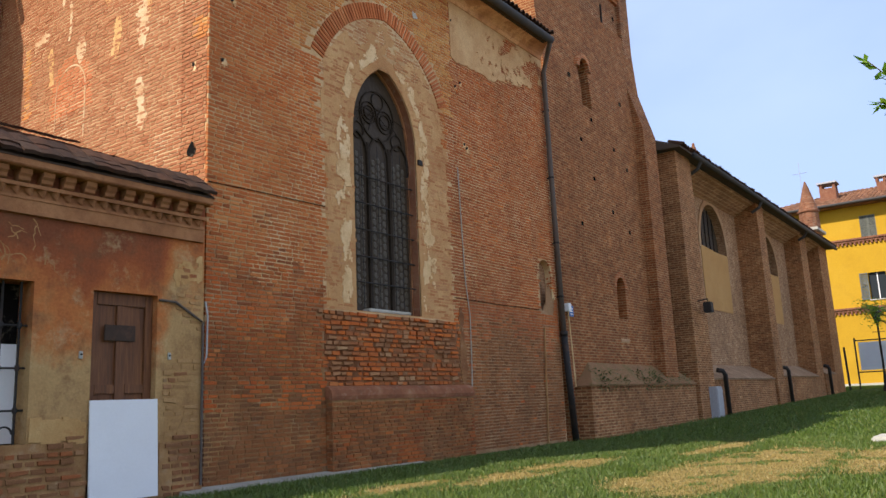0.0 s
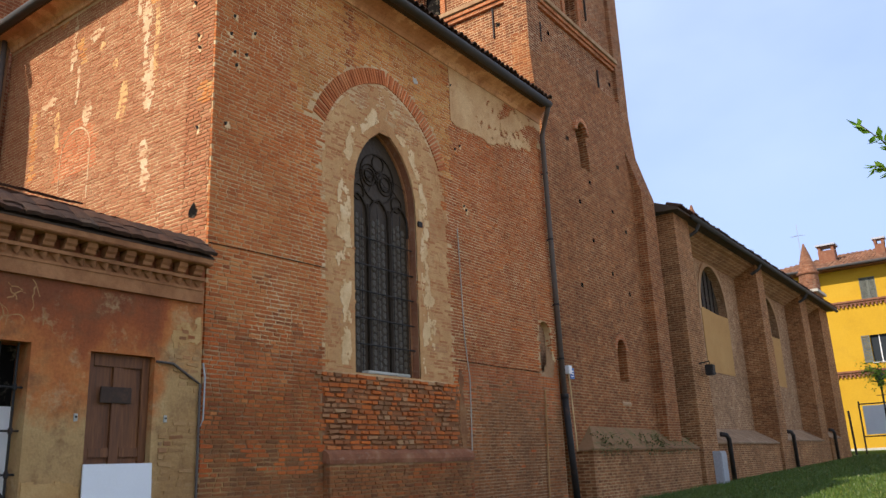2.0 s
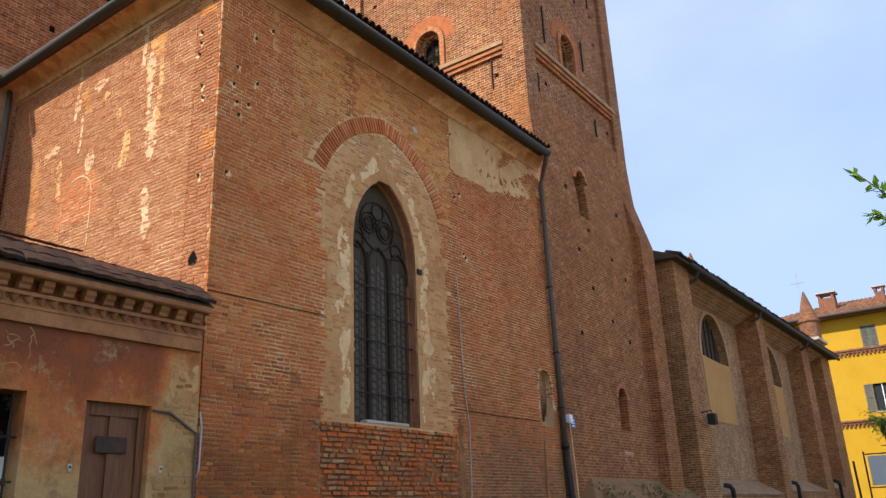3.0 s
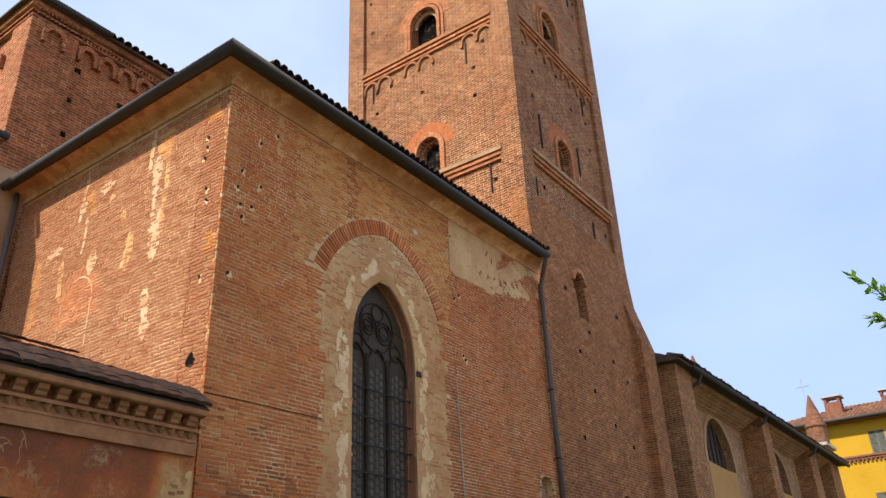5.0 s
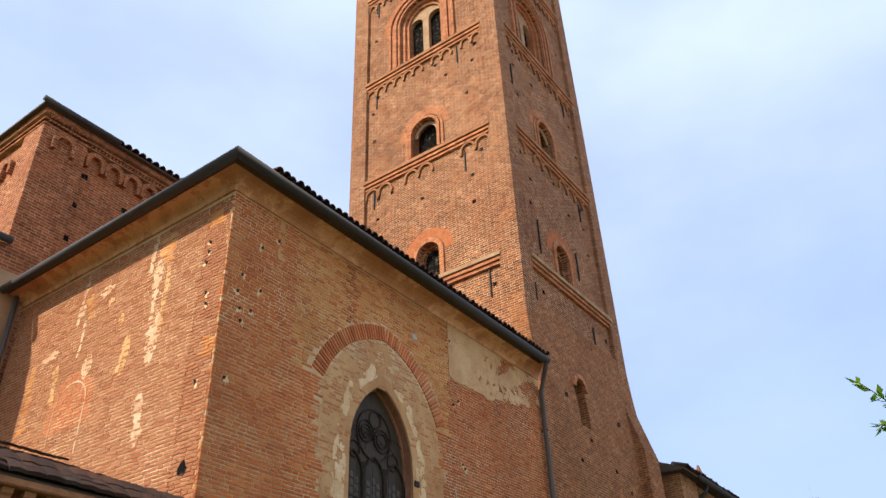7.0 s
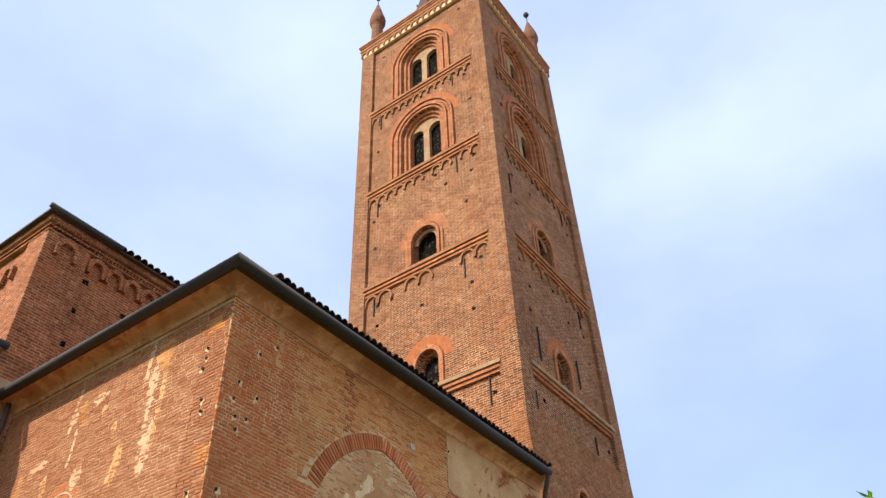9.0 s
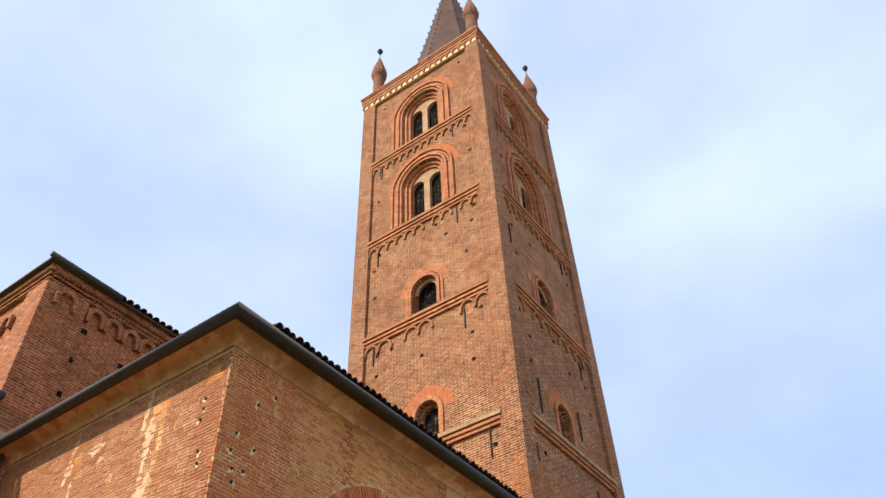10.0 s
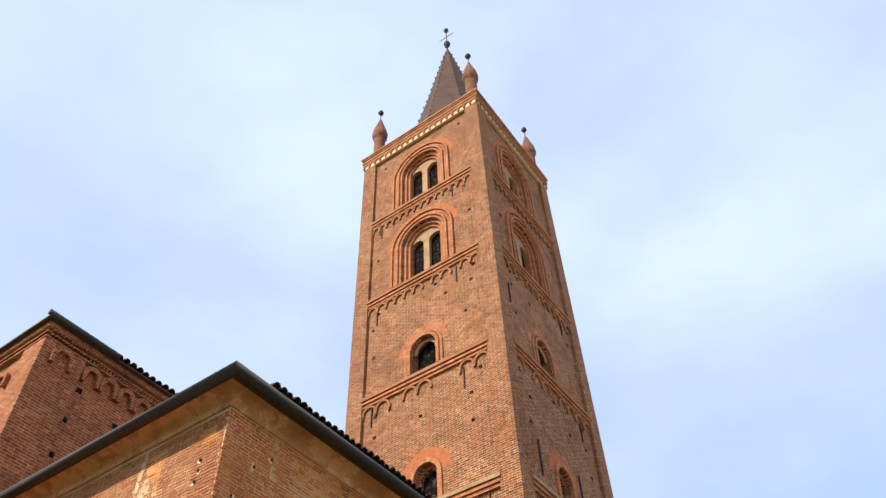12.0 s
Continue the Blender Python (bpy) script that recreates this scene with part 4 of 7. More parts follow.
for i, s in enumerate(STR[1:]):
    st = (0.56, 0.40, 0.36)[i]
    sk = ((2, 3, 6), (2, 5), ())[i]
    pendant_arches(side(TX0 + PD), TY0 + PW, TY1 - PW, s - 0.36, st, sk)
    pendant_arches(front(TY0 + PD), TX0 + PW, TX1 - PW, s - 0.36, st, ((1, 4), (3,), ())[i])


def arch_ring(axes, h, grow0, grow1, d0, d1, material, name="arch_band", foot=True):
    b = bmesh.new()
    a, c = h.outline(18, grow0), h.outline(18, grow1)
    if not foot:
        a, c = a[1:-1], c[1:-1]
    band(b, axes, a, c, d0, d1)
    return part(name, b, material, tower)


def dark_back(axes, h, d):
    # black sheet behind the opening; the shade inside is its colour
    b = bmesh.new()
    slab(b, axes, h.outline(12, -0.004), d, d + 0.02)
    return part("dark_opening", b, DARK, tower, "black sheet painting the shade inside a bell opening")


for axes, c, w0 in ((side(TX0 + PD), TCY, 0), (front(TY0 + PD), TCX, 1)):
    h = Hole(c, 0.80, 12.92, 13.78)
    arch_ring(axes, h, 0.02, 0.17, -0.06, 0.1, TOWER_RED)
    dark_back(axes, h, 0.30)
    arch_ring(axes, h, 0.20, 0.52, -0.012, 0.05, TOWER_HOOD, foot=False)
    arch_ring(axes, h, -0.10, 0.001, 0.16, 0.5, TOWER)
    h = Hole(c, 1.0, 17.72, 18.62)
    arch_ring(axes, h, 0.02, 0.13, -0.08, 0.1, TOWER_RED)
    arch_ring(axes, h, 0.17, 0.26, -0.05, 0.1, TOWER_RED)
    arch_ring(axes, h, 0.27, 0.52, -0.012, 0.05, TOWER_RED, foot=False)
    arch_ring(axes, h, -0.13, 0.001, 0.12, 0.17, BELL_STONE, foot=False)
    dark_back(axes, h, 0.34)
    for s in STR[2:]:
        h = Hole(c, 1.9, s + 0.12, s + 2.15)
        for g0, g1, d in ((0.02, 0.10, -0.05), (0.14, 0.24, -0.10), (0.28, 0.36, -0.05), (0.40, 0.50, -0.10)):
            arch_ring(axes, h, g0, g1, d, 0.12, TOWER_RED)
        arch_ring(axes, h, 0.53, 0.74, -0.012, 0.05, TOWER_HOOD, foot=False)
        arch_ring(axes, h, -0.12, 0.001, 0.10, 0.5, TOWER_RED)
        arch_ring(axes, h, -0.24, -0.11, 0.20, 0.5, TOWER_RED)
        # pale panel with two lights
        b = bmesh.new()
        lights = [Hole(c - 0.43, 0.60, s + 0.14, s + 2.15), Hole(c + 0.43, 0.60, s + 0.14, s + 2.15)]
        cuts = sorted({round(q, 4) for l in lights for q in l.cuts(10)} | {c - 0.74, c + 0.74, c})
        big = Hole(c, 1.5, s + 0.12, s + 2.18)
        for u0, u1 in zip(cuts, cuts[1:]):
            m = (u0 + u1) / 2
            l = next((q for q in lights if abs(q.c - m) < q.w / 2), None)
            z0, z1 = (l.top(u0), l.top(u1)) if l else (s + 0.12, s + 0.12)
            t0, t1 = big.top(u0), big.top(u1)
            hexa(b, [axes(u0, z0, 0.28), axes(u1, z1, 0.28), axes(u1, z1, 0.44), axes(u0, z0, 0.44), axes(u0, t0, 0.28), axes(u1, t1, 0.28), axes(u1, t1, 0.44), axes(u0, t0, 0.44)])
        bmesh.ops.remove_doubles(b, verts=b.verts, dist=0.001)
        part("light_panel", b, BELL_STONE, tower, "pale plastered panel of a two-light bell opening")
        for l in lights:
            dark_back(axes, l, 0.46)

# cornice, parapet and spire
for z, o, h, m in ((31.42, 0.06, 0.12, TOWER_RED), (31.54, 0.09, 0.11, PORCH_TRIM), (31.65, 0.06, 0.12, TOWER_RED), (31.77, 0.10, 0.10, PORCH_TRIM), (31.87, 0.14, 0.09, TOWER_RED)):
    bm = bmesh.new()
    box(bm, TX0 - o, TX1 + o, TY0 - o, TY1 + o, z, z + h)
    part("cornice_course", bm, m, tower)
pendant_arches(side(TX0 - 0.002), TY0, TY1, 31.42, 0.31)
pendant_arches(front(TY0 - 0.002), TX0, TX1, 31.42, 0.31)
for f in ("side", "front"):
    bm = bmesh.new()
    if f == "side":
        box(bm, TX0 - 0.02, TX0 + 0.1, TY0 + 0.02, TY1 - 0.02, 31.08, 31.41)
    else:
        box(bm, TX0 + 0.1, TX1 - 0.02, TY0 - 0.02, TY0 + 0.1, 31.08, 31.41)
    part("frieze_bed", bm, PLASTER_PALE, tower)
bm = bmesh.new()
lathe(bm, 18.95, 11.46, [(2.70, 31.9), (1.33, 38.0), (0.10, 44.0), (0.02, 44.15)], 8)
spire = part("spire", bm, SPIRE, tower, "slender dark brick spire")
for k in range(8):
    a = k * math.tau / 8
    bm = bmesh.new()
    for j in range(17):
        z = 32.6 + 0.66 * j
        r = 2.70 + (1.33 - 2.70) * (z - 31.9) / 6.1 if z < 38 else 1.33 + (0.10 - 1.33) * (z - 38) / 6
        x, y = 18.95 + (r + 0.02) * math.cos(a), 11.46 + (r + 0.02) * math.sin(a)
        box(bm, x - 0.028, x + 0.028, y - 0.028, y + 0.028, z, z + 0.09)
    part("crockets", bm, SPIRE, spire, "small knobs along an arris of the spire")
bm = bmesh.new()
lathe(bm, 18.95, 11.46, [(0.05, 44.0), (0.04, 44.5), (0.16, 44.6), (0.21, 44.8), (0.16, 45.0), (0.03, 45.1), (0.025, 46.4), (0.1, 46.45), (0.16, 46.62), (0.1, 46.8), (0.01, 46.85)], 10)
part("spire_finial", bm, IRON, tower, "iron rod with two balls", True)
bm = bmesh.new()
tube(bm, [(18.95, 10.96, 45.75), (18.95, 11.96, 45.75)], 0.022, 5)
part("cross_arm", bm, IRON, tower)
for x, y in ((TX0, TY0), (TX0, TY1), (TX1, TY0), (TX1, TY1)):
    sx, sy = (0.36 if x == TX0 else -0.40), (0.36 if y == TY0 else -0.50)
    bm = bmesh.new()
    lathe(bm, x + sx, y + sy, [(0.27, 31.9), (0.27, 33.65), (0.36, 33.85), (0.39, 34.1), (0.33, 34.45), (0.20, 34.95), (0.06, 35.5), (0.02, 35.55)], 12)
    p_ = part("pinnacle", bm, PINNACLE, tower, "small brick corner pinnacle")
    bm = bmesh.new()
    lathe(bm, x + sx, y + sy, [(0.02, 35.5), (0.02, 36.0), (0.09, 36.03), (0.15, 36.18), (0.09, 36.33), (0.01, 36.37)], 10)
    part("ball", bm, IRON, p_, "iron ball finial", True)

# scarped foot of the tower
bm = bmesh.new()
def scarp_y(z):
    if z > 11.4:
        return TY0 + 0.02
    if z > 8.6:
        t = (11.4 - z) / 2.8
        return TY0 + 0.02 - 0.21 * t ** 1.4
    return TY0 - 0.19


cuts_z = [0.0, 2.3, 2.85, 3.66, 3.74, 3.80, 3.85, 3.89, 3.93, 8.25, 8.6, 9.0, 9.30, 9.38, 9.44, 9.49, 9.53, 9.58, 10.0, 10.5, 11.0, 11.4]
slit, low = Hole(18.12, 0.56, 8.25, 9.30), Hole(19.28, 0.54, 2.85, 3.66)
cuts_u = sorted({TX0 - 0.006, TX1 - 0.05} | {round(q, 4) for h in (slit, low) for q in h.cuts(8)})
for u0, u1 in zip(cuts_u, cuts_u[1:]):
    m = (u0 + u1) / 2
    zs = list(cuts_z)
    for z0, z1 in zip(zs, zs[1:]):
        zm = (z0 + z1) / 2
        if slit.inside(m, zm) or low.inside(m, zm):
            continue
        hexa(bm, [(u0, scarp_y(z0), z0), (u1, scarp_y(z0), z0), (u1, TY0 + 0.5, z0), (u0, TY0 + 0.5, z0), (u0, scarp_y(z1), z1), (u1, scarp_y(z1), z1), (u1, TY0 + 0.5, z1), (u0, TY0 + 0.5, z1)])
part("scarped_foot", bm, TOWER_LOW, tower, "darker battered brickwork of the tower foot")
for nm, h, sl in (("slit_arch", slit, False), ("low_window_arch", low, True)):
    b = bmesh.new()
    band(b, front(TY0 - 0.19), h.outline(10, 0.0)[1:-1], h.outline(10, 0.13)[1:-1], -0.015, 0.1)
    part(nm, b, TOWER_RED, tower)
bm = bmesh.new()
box(bm, 18.9, 19.7, TY0 + 0.12, TY0 + 0.2, 2.7, 4.1)
part("blocked_light", bm, PLASTER_TAN, tower)
# black backing whose colour paints the shade within the slit
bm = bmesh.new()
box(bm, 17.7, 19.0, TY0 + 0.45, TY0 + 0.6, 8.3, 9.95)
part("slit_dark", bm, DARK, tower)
bm = bmesh.new()
hexa(bm, [(19.01, TY0 - 0.2, 2.25), (19.55, TY0 - 0.2, 2.25), (19.55, TY0, 2.25), (19.01, TY0, 2.25), (19.01, TY0 - 0.21, 2.30), (19.55, TY0 - 0.21, 2.30), (19.55, TY0 + 0.05, 2.87), (19.01, TY0 + 0.05, 2.87)])
part("sloping_sill", bm, PLASTER_TAN, tower)
bm = bmesh.new()
hexa(bm, [(21.2, 7.93, 0), (22.14, 7.93, 0), (22.14, 8.5, 0), (21.2, 8.5, 0), (21.2, 7.95, 8.45), (22.14, 7.95, 8.35), (22.14, 8.5, 10.3), (21.2, 8.5, 10.4)])
part("buttress", bm, TOWER_LOW, tower, "brick buttress with a steep weathered top")

for ob in tower.children_recursive:
    for v in ob.data.vertices:
        if v.co.z > 13 and v.co.x > 17:
            v.co.x -= 0.26 * min(1.0, (v.co.z - 13) / 18) * min(1.0, (v.co.x - 17) / 5)

# sloping bench block at the tower foot
bench = thing("sloping_plinth", "low brick plinth with a mossy sloping top at the tower foot", "plinth", kind="structure")
bm = bmesh.new()
hexa(bm, [(16.30, 7.82, -0.1), (23.10, 7.82, -0.1), (23.10, 8.3, -0.1), (16.30, 8.3, -0.1), (16.30, 7.82, 1.16), (23.10, 7.82, 1.15), (23.10, 8.3, 1.15), (16.30, 8.3, 1.16)])
part("body", bm, NAVE, bench)
bm = bmesh.new()
hexa(bm, [(16.26, 7.78, 1.16), (23.12, 7.78, 1.15), (23.12, 8.3, 1.15), (16.26, 8.3, 1.16), (16.28, 7.78, 1.20), (23.12, 7.78, 1.19), (22.3, 8.22, 1.66), (17.05, 8.22, 1.73)])
part("sloping_top", bm, plaster("mossy_cement", [(0, (0.19, 0.092, 0.042)), (0.5, (0.26, 0.135, 0.064)), (1, (0.15, 0.115, 0.040))], 1.5, (0.085, 0.085, 0.022), 0.75), bench, "mossy grey-brown sloping top")

# ---- nave ----
BASE_CAP = plaster("weathered_cement_coping", [(0, (0.22, 0.125, 0.070)), (0.5, (0.30, 0.180, 0.105)), (1, (0.38, 0.245, 0.150))], 1.8, (0.16, 0.11, 0.06), 0.6)
NX0, NX1, NYF, NYR, NZ = 23.5, 47.2, 8.05, 8.80, 8.15
nave = thing("nave", "long brick nave wall with buttresses, lunette windows and a tiled roof", "church nave", kind="structure")
LUN = [Hole(29.55, 2.95, 6.0, 6.15, 1.64), Hole(37.4, 2.95, 6.0, 6.15, 1.60), Hole(43.7, 2.2, 6.0, 6.12, 1.4)]
bm = bmesh.new()
wall(bm, front(NYR), NX0, NX1, 0, NZ + 0.1, 0.5, LUN)
part("wall_front", bm, NAVE_PLASTER, nave, "grey-brown rendered wall between the buttresses")
bm = bmesh.new()
box(bm, NX0, NX0 + 0.5, NYR + 0.5, 20, 0, NZ)
box(bm, NX1 - 0.5, NX1, NYR + 0.5, 20, 0, NZ + 2)
part("wall_end", bm, NAVE, nave)
for h in LUN:
    b = bmesh.new()
    slab(b, front(NYR), h.outline(16, 0.05), 0.28, 0.32)
    wdw = part("lunette_window", b, OLD_GLASS, nave, "dark half-round window")
    b = bmesh.new()
    band(b, front(NYR), h.outline(16, 0.0), h.outline(16, 0.22), -0.03, 0.05)
    part("surround", b, PLASTER_TAN, wdw)
    for k in range(-2, 3):
        b = bmesh.new()
        u = h.c + k * 0.45
        box(b, u - 0.012, u + 0.012, NYR + 0.24, NYR + 0.29, 6.0, h.top(u))
        part("glazing_bar", b, IRON, wdw)
    b = bmesh.new()
    slab(b, front(NYR), [(h.c - h.w / 2 - 0.05, 3.80), (h.c + h.w / 2 + 0.05, 3.80), (h.c + h.w / 2 + 0.05, 6.02), (h.c + 0.3, 6.0), (h.c - h.w / 2 - 0.05, 6.09)], -0.02, 0.05)
    part("painted_panel", b, YELLOW_FADED, nave, "faded yellow plaster panel below a lunette")
for x0, x1, yf in ((23.5, 24.9, 7.88), (32.7, 33.75, 7.92), (40.85, 42.3, 8.08), (45.1, 47.2, NYF)):
    b = bmesh.new()
    g = ground_z(x0, 0)
    hexa(b, [(x0, yf - 0.06, 0), (x1, yf - 0.06, 0), (x1, NYR + 0.1, 0), (x0, NYR + 0.1, 0), (x0 + 0.02, yf, NZ + 0.15), (x1 - 0.02, yf, NZ + 0.15), (x1 - 0.02, NYR + 0.1, NZ + 0.15), (x0 + 0.02, NYR + 0.1, NZ + 0.15)])
    part("buttress", b, NAVE, nave, "tall brick buttress")
for x0, x1, zf in ((24.92, 32.68, 1.32), (33.77, 40.83, 1.42), (42.32, 45.08, 1.55)):
    b = bmesh.new()
    hexa(b, [(x0, NYF - 0.1, 0), (x1, NYF - 0.1, 0), (x1, NYR + 0.1, 0), (x0, NYR + 0.1, 0), (x0, NYF - 0.08, zf), (x1, NYF - 0.08, zf), (x1, NYR + 0.1, zf + 0.5), (x0, NYR + 0.1, zf + 0.5)])
    part("sloping_base", b, NAVE, nave, "brick base with a sloping top")
    b = bmesh.new()
    hexa(b, [(x0 + 0.01, NYF - 0.11, zf - 0.03), (x1 - 0.01, NYF - 0.11, zf - 0.03), (x1 - 0.01, NYR + 0.05, zf + 0.49), (x0 + 0.01, NYR + 0.05, zf + 0.49), (x0 + 0.01, NYF - 0.12, zf + 0.015), (x1 - 0.01, NYF - 0.12, zf + 0.015), (x1 - 0.01, NYR + 0.05, zf + 0.545), (x0 + 0.01, NYR + 0.05, zf + 0.545)])
    part("base_coping", b, BASE_CAP, nave, "weathered cement coping on the sloping base")
for x0, x1 in ((24.92, 32.68), (33.77, 40.83), (42.32, 45.08)):
    b = bmesh.new()
    sweep(b, [(NYR + 0.02, 7.86), (8.72, 7.88), (8.52, 7.98), (8.25, 8.14), (7.98, 8.24), (7.98, 8.30), (NYR + 0.02, 8.30)], [lambda p, q: (x0, p, q), lambda p, q: (x1, p, q)])
    part("eaves_cove", b, NAVE_PLASTER, nave, "tan plastered cove under the nave eaves")
# roof, eaves board and gutter
bm = bmesh.new()
sweep(bm, [(7.62, 8.30), (7.62, 8.36), (20.0, 13.6), (20.0, 13.5), (8.6, 8.62), (8.3, 8.34)], [lambda a, b: (23.25, a, b), lambda a, b: (47.5, a, b)])
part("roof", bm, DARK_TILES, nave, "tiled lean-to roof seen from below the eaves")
bm = bmesh.new()
sweep(bm, [(0.085 * math.cos(math.radians(a)), 0.085 * math.sin(math.radians(a))) for a in range(0, 360, 24)], [lambda a, b: (24.4, 7.58 + a, 8.30 + b), lambda a, b: (47.5, 7.58 + a, 8.30 + b)])
part("gutter", bm, GUTTER, nave, "dark metal gutter", True)
NT = barrel_mesh("nave_tile", 0.5, 0.115, 0.10, 5)
NT.materials.append(TILE)
rng = random.Random(9)
for k in range(100):
    ob = new("roof_tile", NT)
    ob.parent = nave
    ob.matrix_local = pose(23.4 + 0.24 * k, 7.55 + rng.uniform(-0.03, 0.03), 8.36 + rng.uniform(-0.01, 0.015), 22, 0, rng.uniform(-4, 4))
# far corner pier with pinnacle
bm = bmesh.new()
box(bm, 46.0, 47.9, 8.2, 9.2, 8.2, 9.25)
part("pier", bm, NAVE, nave)
bm = bmesh.new()
box(bm, 45.8, 48.05, 8.05, 9.35, 9.25, 9.40)
part("pier_cap", bm, STONE, nave)
bm = bmesh.new()
lathe(bm, 46.9, 8.6, [(0.52, 9.4), (0.50, 10.35), (0.58, 10.42), (0.58, 10.5), (0.50, 10.55), (0.42, 10.9), (0.22, 11.6), (0.05, 12.15), (0.02, 12.2)], 14)
part("pinnacle", bm, PINNACLE, nave, "round brick pinnacle with a cone")
bm = bmesh.new()
lathe(bm, 34.0, 10.53, [(0.24, 8.6), (0.24, 10.6), (0.30, 10.7), (0.04, 11.72)], 10)
part("far_pinnacle", bm, PINNACLE, nave)

cond = thing("wall_conduit", "thin pale conduit running up between the buttresses", "conduit")
bm = bmesh.new()
tube(bm, [(22.22, 8.06, 1.2), (22.22, 8.06, 8.2)], 0.022, 6)
part("conduit_pipe", bm, PLASTER_TAN, cond)

# ---- transept block behind ----
transept = thing("transept", "tall brick transept with a blind-arch frieze and a tiled roof", "transept", kind="structure")
QX, QY, QZ = 6.45, 16.0, 14.9
bm = bmesh.new()
box(bm, QX, 16.5, QY, 26, 0, QZ)
part("body", bm, TRANSEPT, transept)
bm = bmesh.new()
box(bm, QX - 0.10, QX + 1.08, QY - 0.10, QY + 0.75, 0, QZ - 0.3)
part("corner_pilaster", bm, TRANSEPT, transept)
for z, o, h in ((14.535, 0.12, 0.045), (14.655, 0.14, 0.04), (14.77, 0.20, 0.16)):
    b = bmesh.new()
    box(b, QX - o, 16.6, QY - o, 26, z, z + h)
    part("cornice_course", b, TRANSEPT, transept)
def frieze(axes, u0, u1, z, step, parent):
    b = bmesh.new()
    n = int((u1 - u0) / step)
    for k in range(n):
        c, r = u0 + step * (k + 0.5), step / 2
        ks = [math.pi * i / 8 for i in range(9)]
        band(b, axes, [(c + (r - 0.13) * math.cos(a), z - r + (r - 0.13) * math.sin(a)) for a in ks], [(c + r * math.cos(a), z - r + r * math.sin(a)) for a in ks], -0.13, 0.02)
        for e in (c - r, c + r - 0.12):
            slab(b, axes, [(e, z - r), (e + 0.12, z - r), (e + 0.10, z - r - 0.25), (e + 0.02, z - r - 0.25)], -0.127, 0.02)
    part("blind_arches", b, TRANSEPT, parent)


frieze(front(QY), 7.56, 13, 14.50, 0.54, transept)
frieze(front(QY - 0.10), 6.60, 7.26, 14.46, 0.62, transept)
for axes, u0, u1, z in ((front(QY - 0.05), 7.6, 12.5, 14.70), (front(QY - 0.05), 7.6, 12.5, 14.585), (front(QY - 0.10), 6.42, 7.5, 14.72), (front(QY - 0.10), 6.42, 7.5, 14.60)):
    b = bmesh.new()
    for k in range(int((u1 - u0) / 0.105)):
        u = u0 + 0.105 * k
        slab(b, axes, [(u, z), (u + 0.055, z), (u + 0.055, z + 0.055), (u, z + 0.055)], -0.075, 0.02)
    part("dentil_row", b, TRANSEPT, transept, "row of small brick teeth")
frieze(side(QX), 17.0, 22, 14.05, 0.5, transept)
bm = bmesh.new()
hexa(bm, [(QX - 0.32, QY - 0.32, 14.92), (16.8, QY - 0.32, 14.92), (16.8, 26, 14.92), (QX - 0.32, 26, 14.92), (QX - 0.32, QY - 0.32, 14.98), (16.8, QY - 0.32, 14.98), (16.8, 22, 17.6), (QX + 5, 22, 17.6)])
part("roof", bm, DARK_TILES, transept)
bm = bmesh.new()
sweep(bm, [(0.075 * math.cos(math.radians(a)), 0.075 * math.sin(math.radians(a))) for a in range(0, 360, 24)], [lambda a, b: (QX - 0.38, QY - 0.36 + a, 15.0 + b), lambda a, b: (8.2, QY - 0.36 + a, 15.0 + b)])
part("gutter", bm, GUTTER, transept, "", True)
TT = barrel_mesh("transept_tile", 0.5, 0.10, 0.09, 5)
TT.materials.append(TILE)
for k in range(30):
    ob = new("roof_tile", TT)
    ob.parent = transept
    ob.matrix_local = pose(8.2 + 0.22 * k, QY - 0.40 + rng.uniform(-0.02, 0.02), 14.95, 20, 0, rng.uniform(-3, 3))
# low link with a rendered front between chapel and transept
link = thing("link_building", "tan rendered link wall beside the chapel with a metal gutter", "building", kind="structure")
bm = bmesh.new()
box(bm, 3.55, 6.25, CYB + 0.02, 15.95, 0, 9.35)
part("body", bm, PLASTER_TAN, link)
bm = bmesh.new()
box(bm, 3.5, 6.40, CYB + 0.10, 15.95, 9.35, 9.95)
part("upper_course", bm, TRANSEPT, link)
bm = bmesh.new()
tube(bm, [(4.0, CYB + 0.02, 10.0), (5.75, CYB + 0.02, 10.0)], 0.08, 10)
part("gutter", bm, GUTTER, link, "", True)
bm = bmesh.new()
tube(bm, [(6.12, CYB - 0.06, 9.3), (6.12, CYB - 0.06, 4.0)], 0.05, 8)
part("downpipe", bm, PIPE, link, "", True)

# ---- single bricks of the walls that stand nearest ----
def brick_verts(rng, axes, u0, u1, z0, z1, d, inset=0.005, j=0.005, back=0.03):
    r = lambda: rng.uniform(-j, j)
    rear = [axes(u, z, back) for u, z in ((u0, z0), (u1, z0), (u1, z1), (u0, z1))]
    face = [axes(u + r(), z + r(), d + 0.28 * r()) for u, z in ((u0 + inset, z0 + inset), (u1 - inset, z0 + inset), (u1 - inset, z1 - inset), (u0 + inset, z1 - inset))]
    return rear + face


BRICK_FACES = ((4, 5, 6, 7), (0, 1, 5, 4), (1, 2, 6, 5), (2, 3, 7, 6), (3, 0, 4, 7))


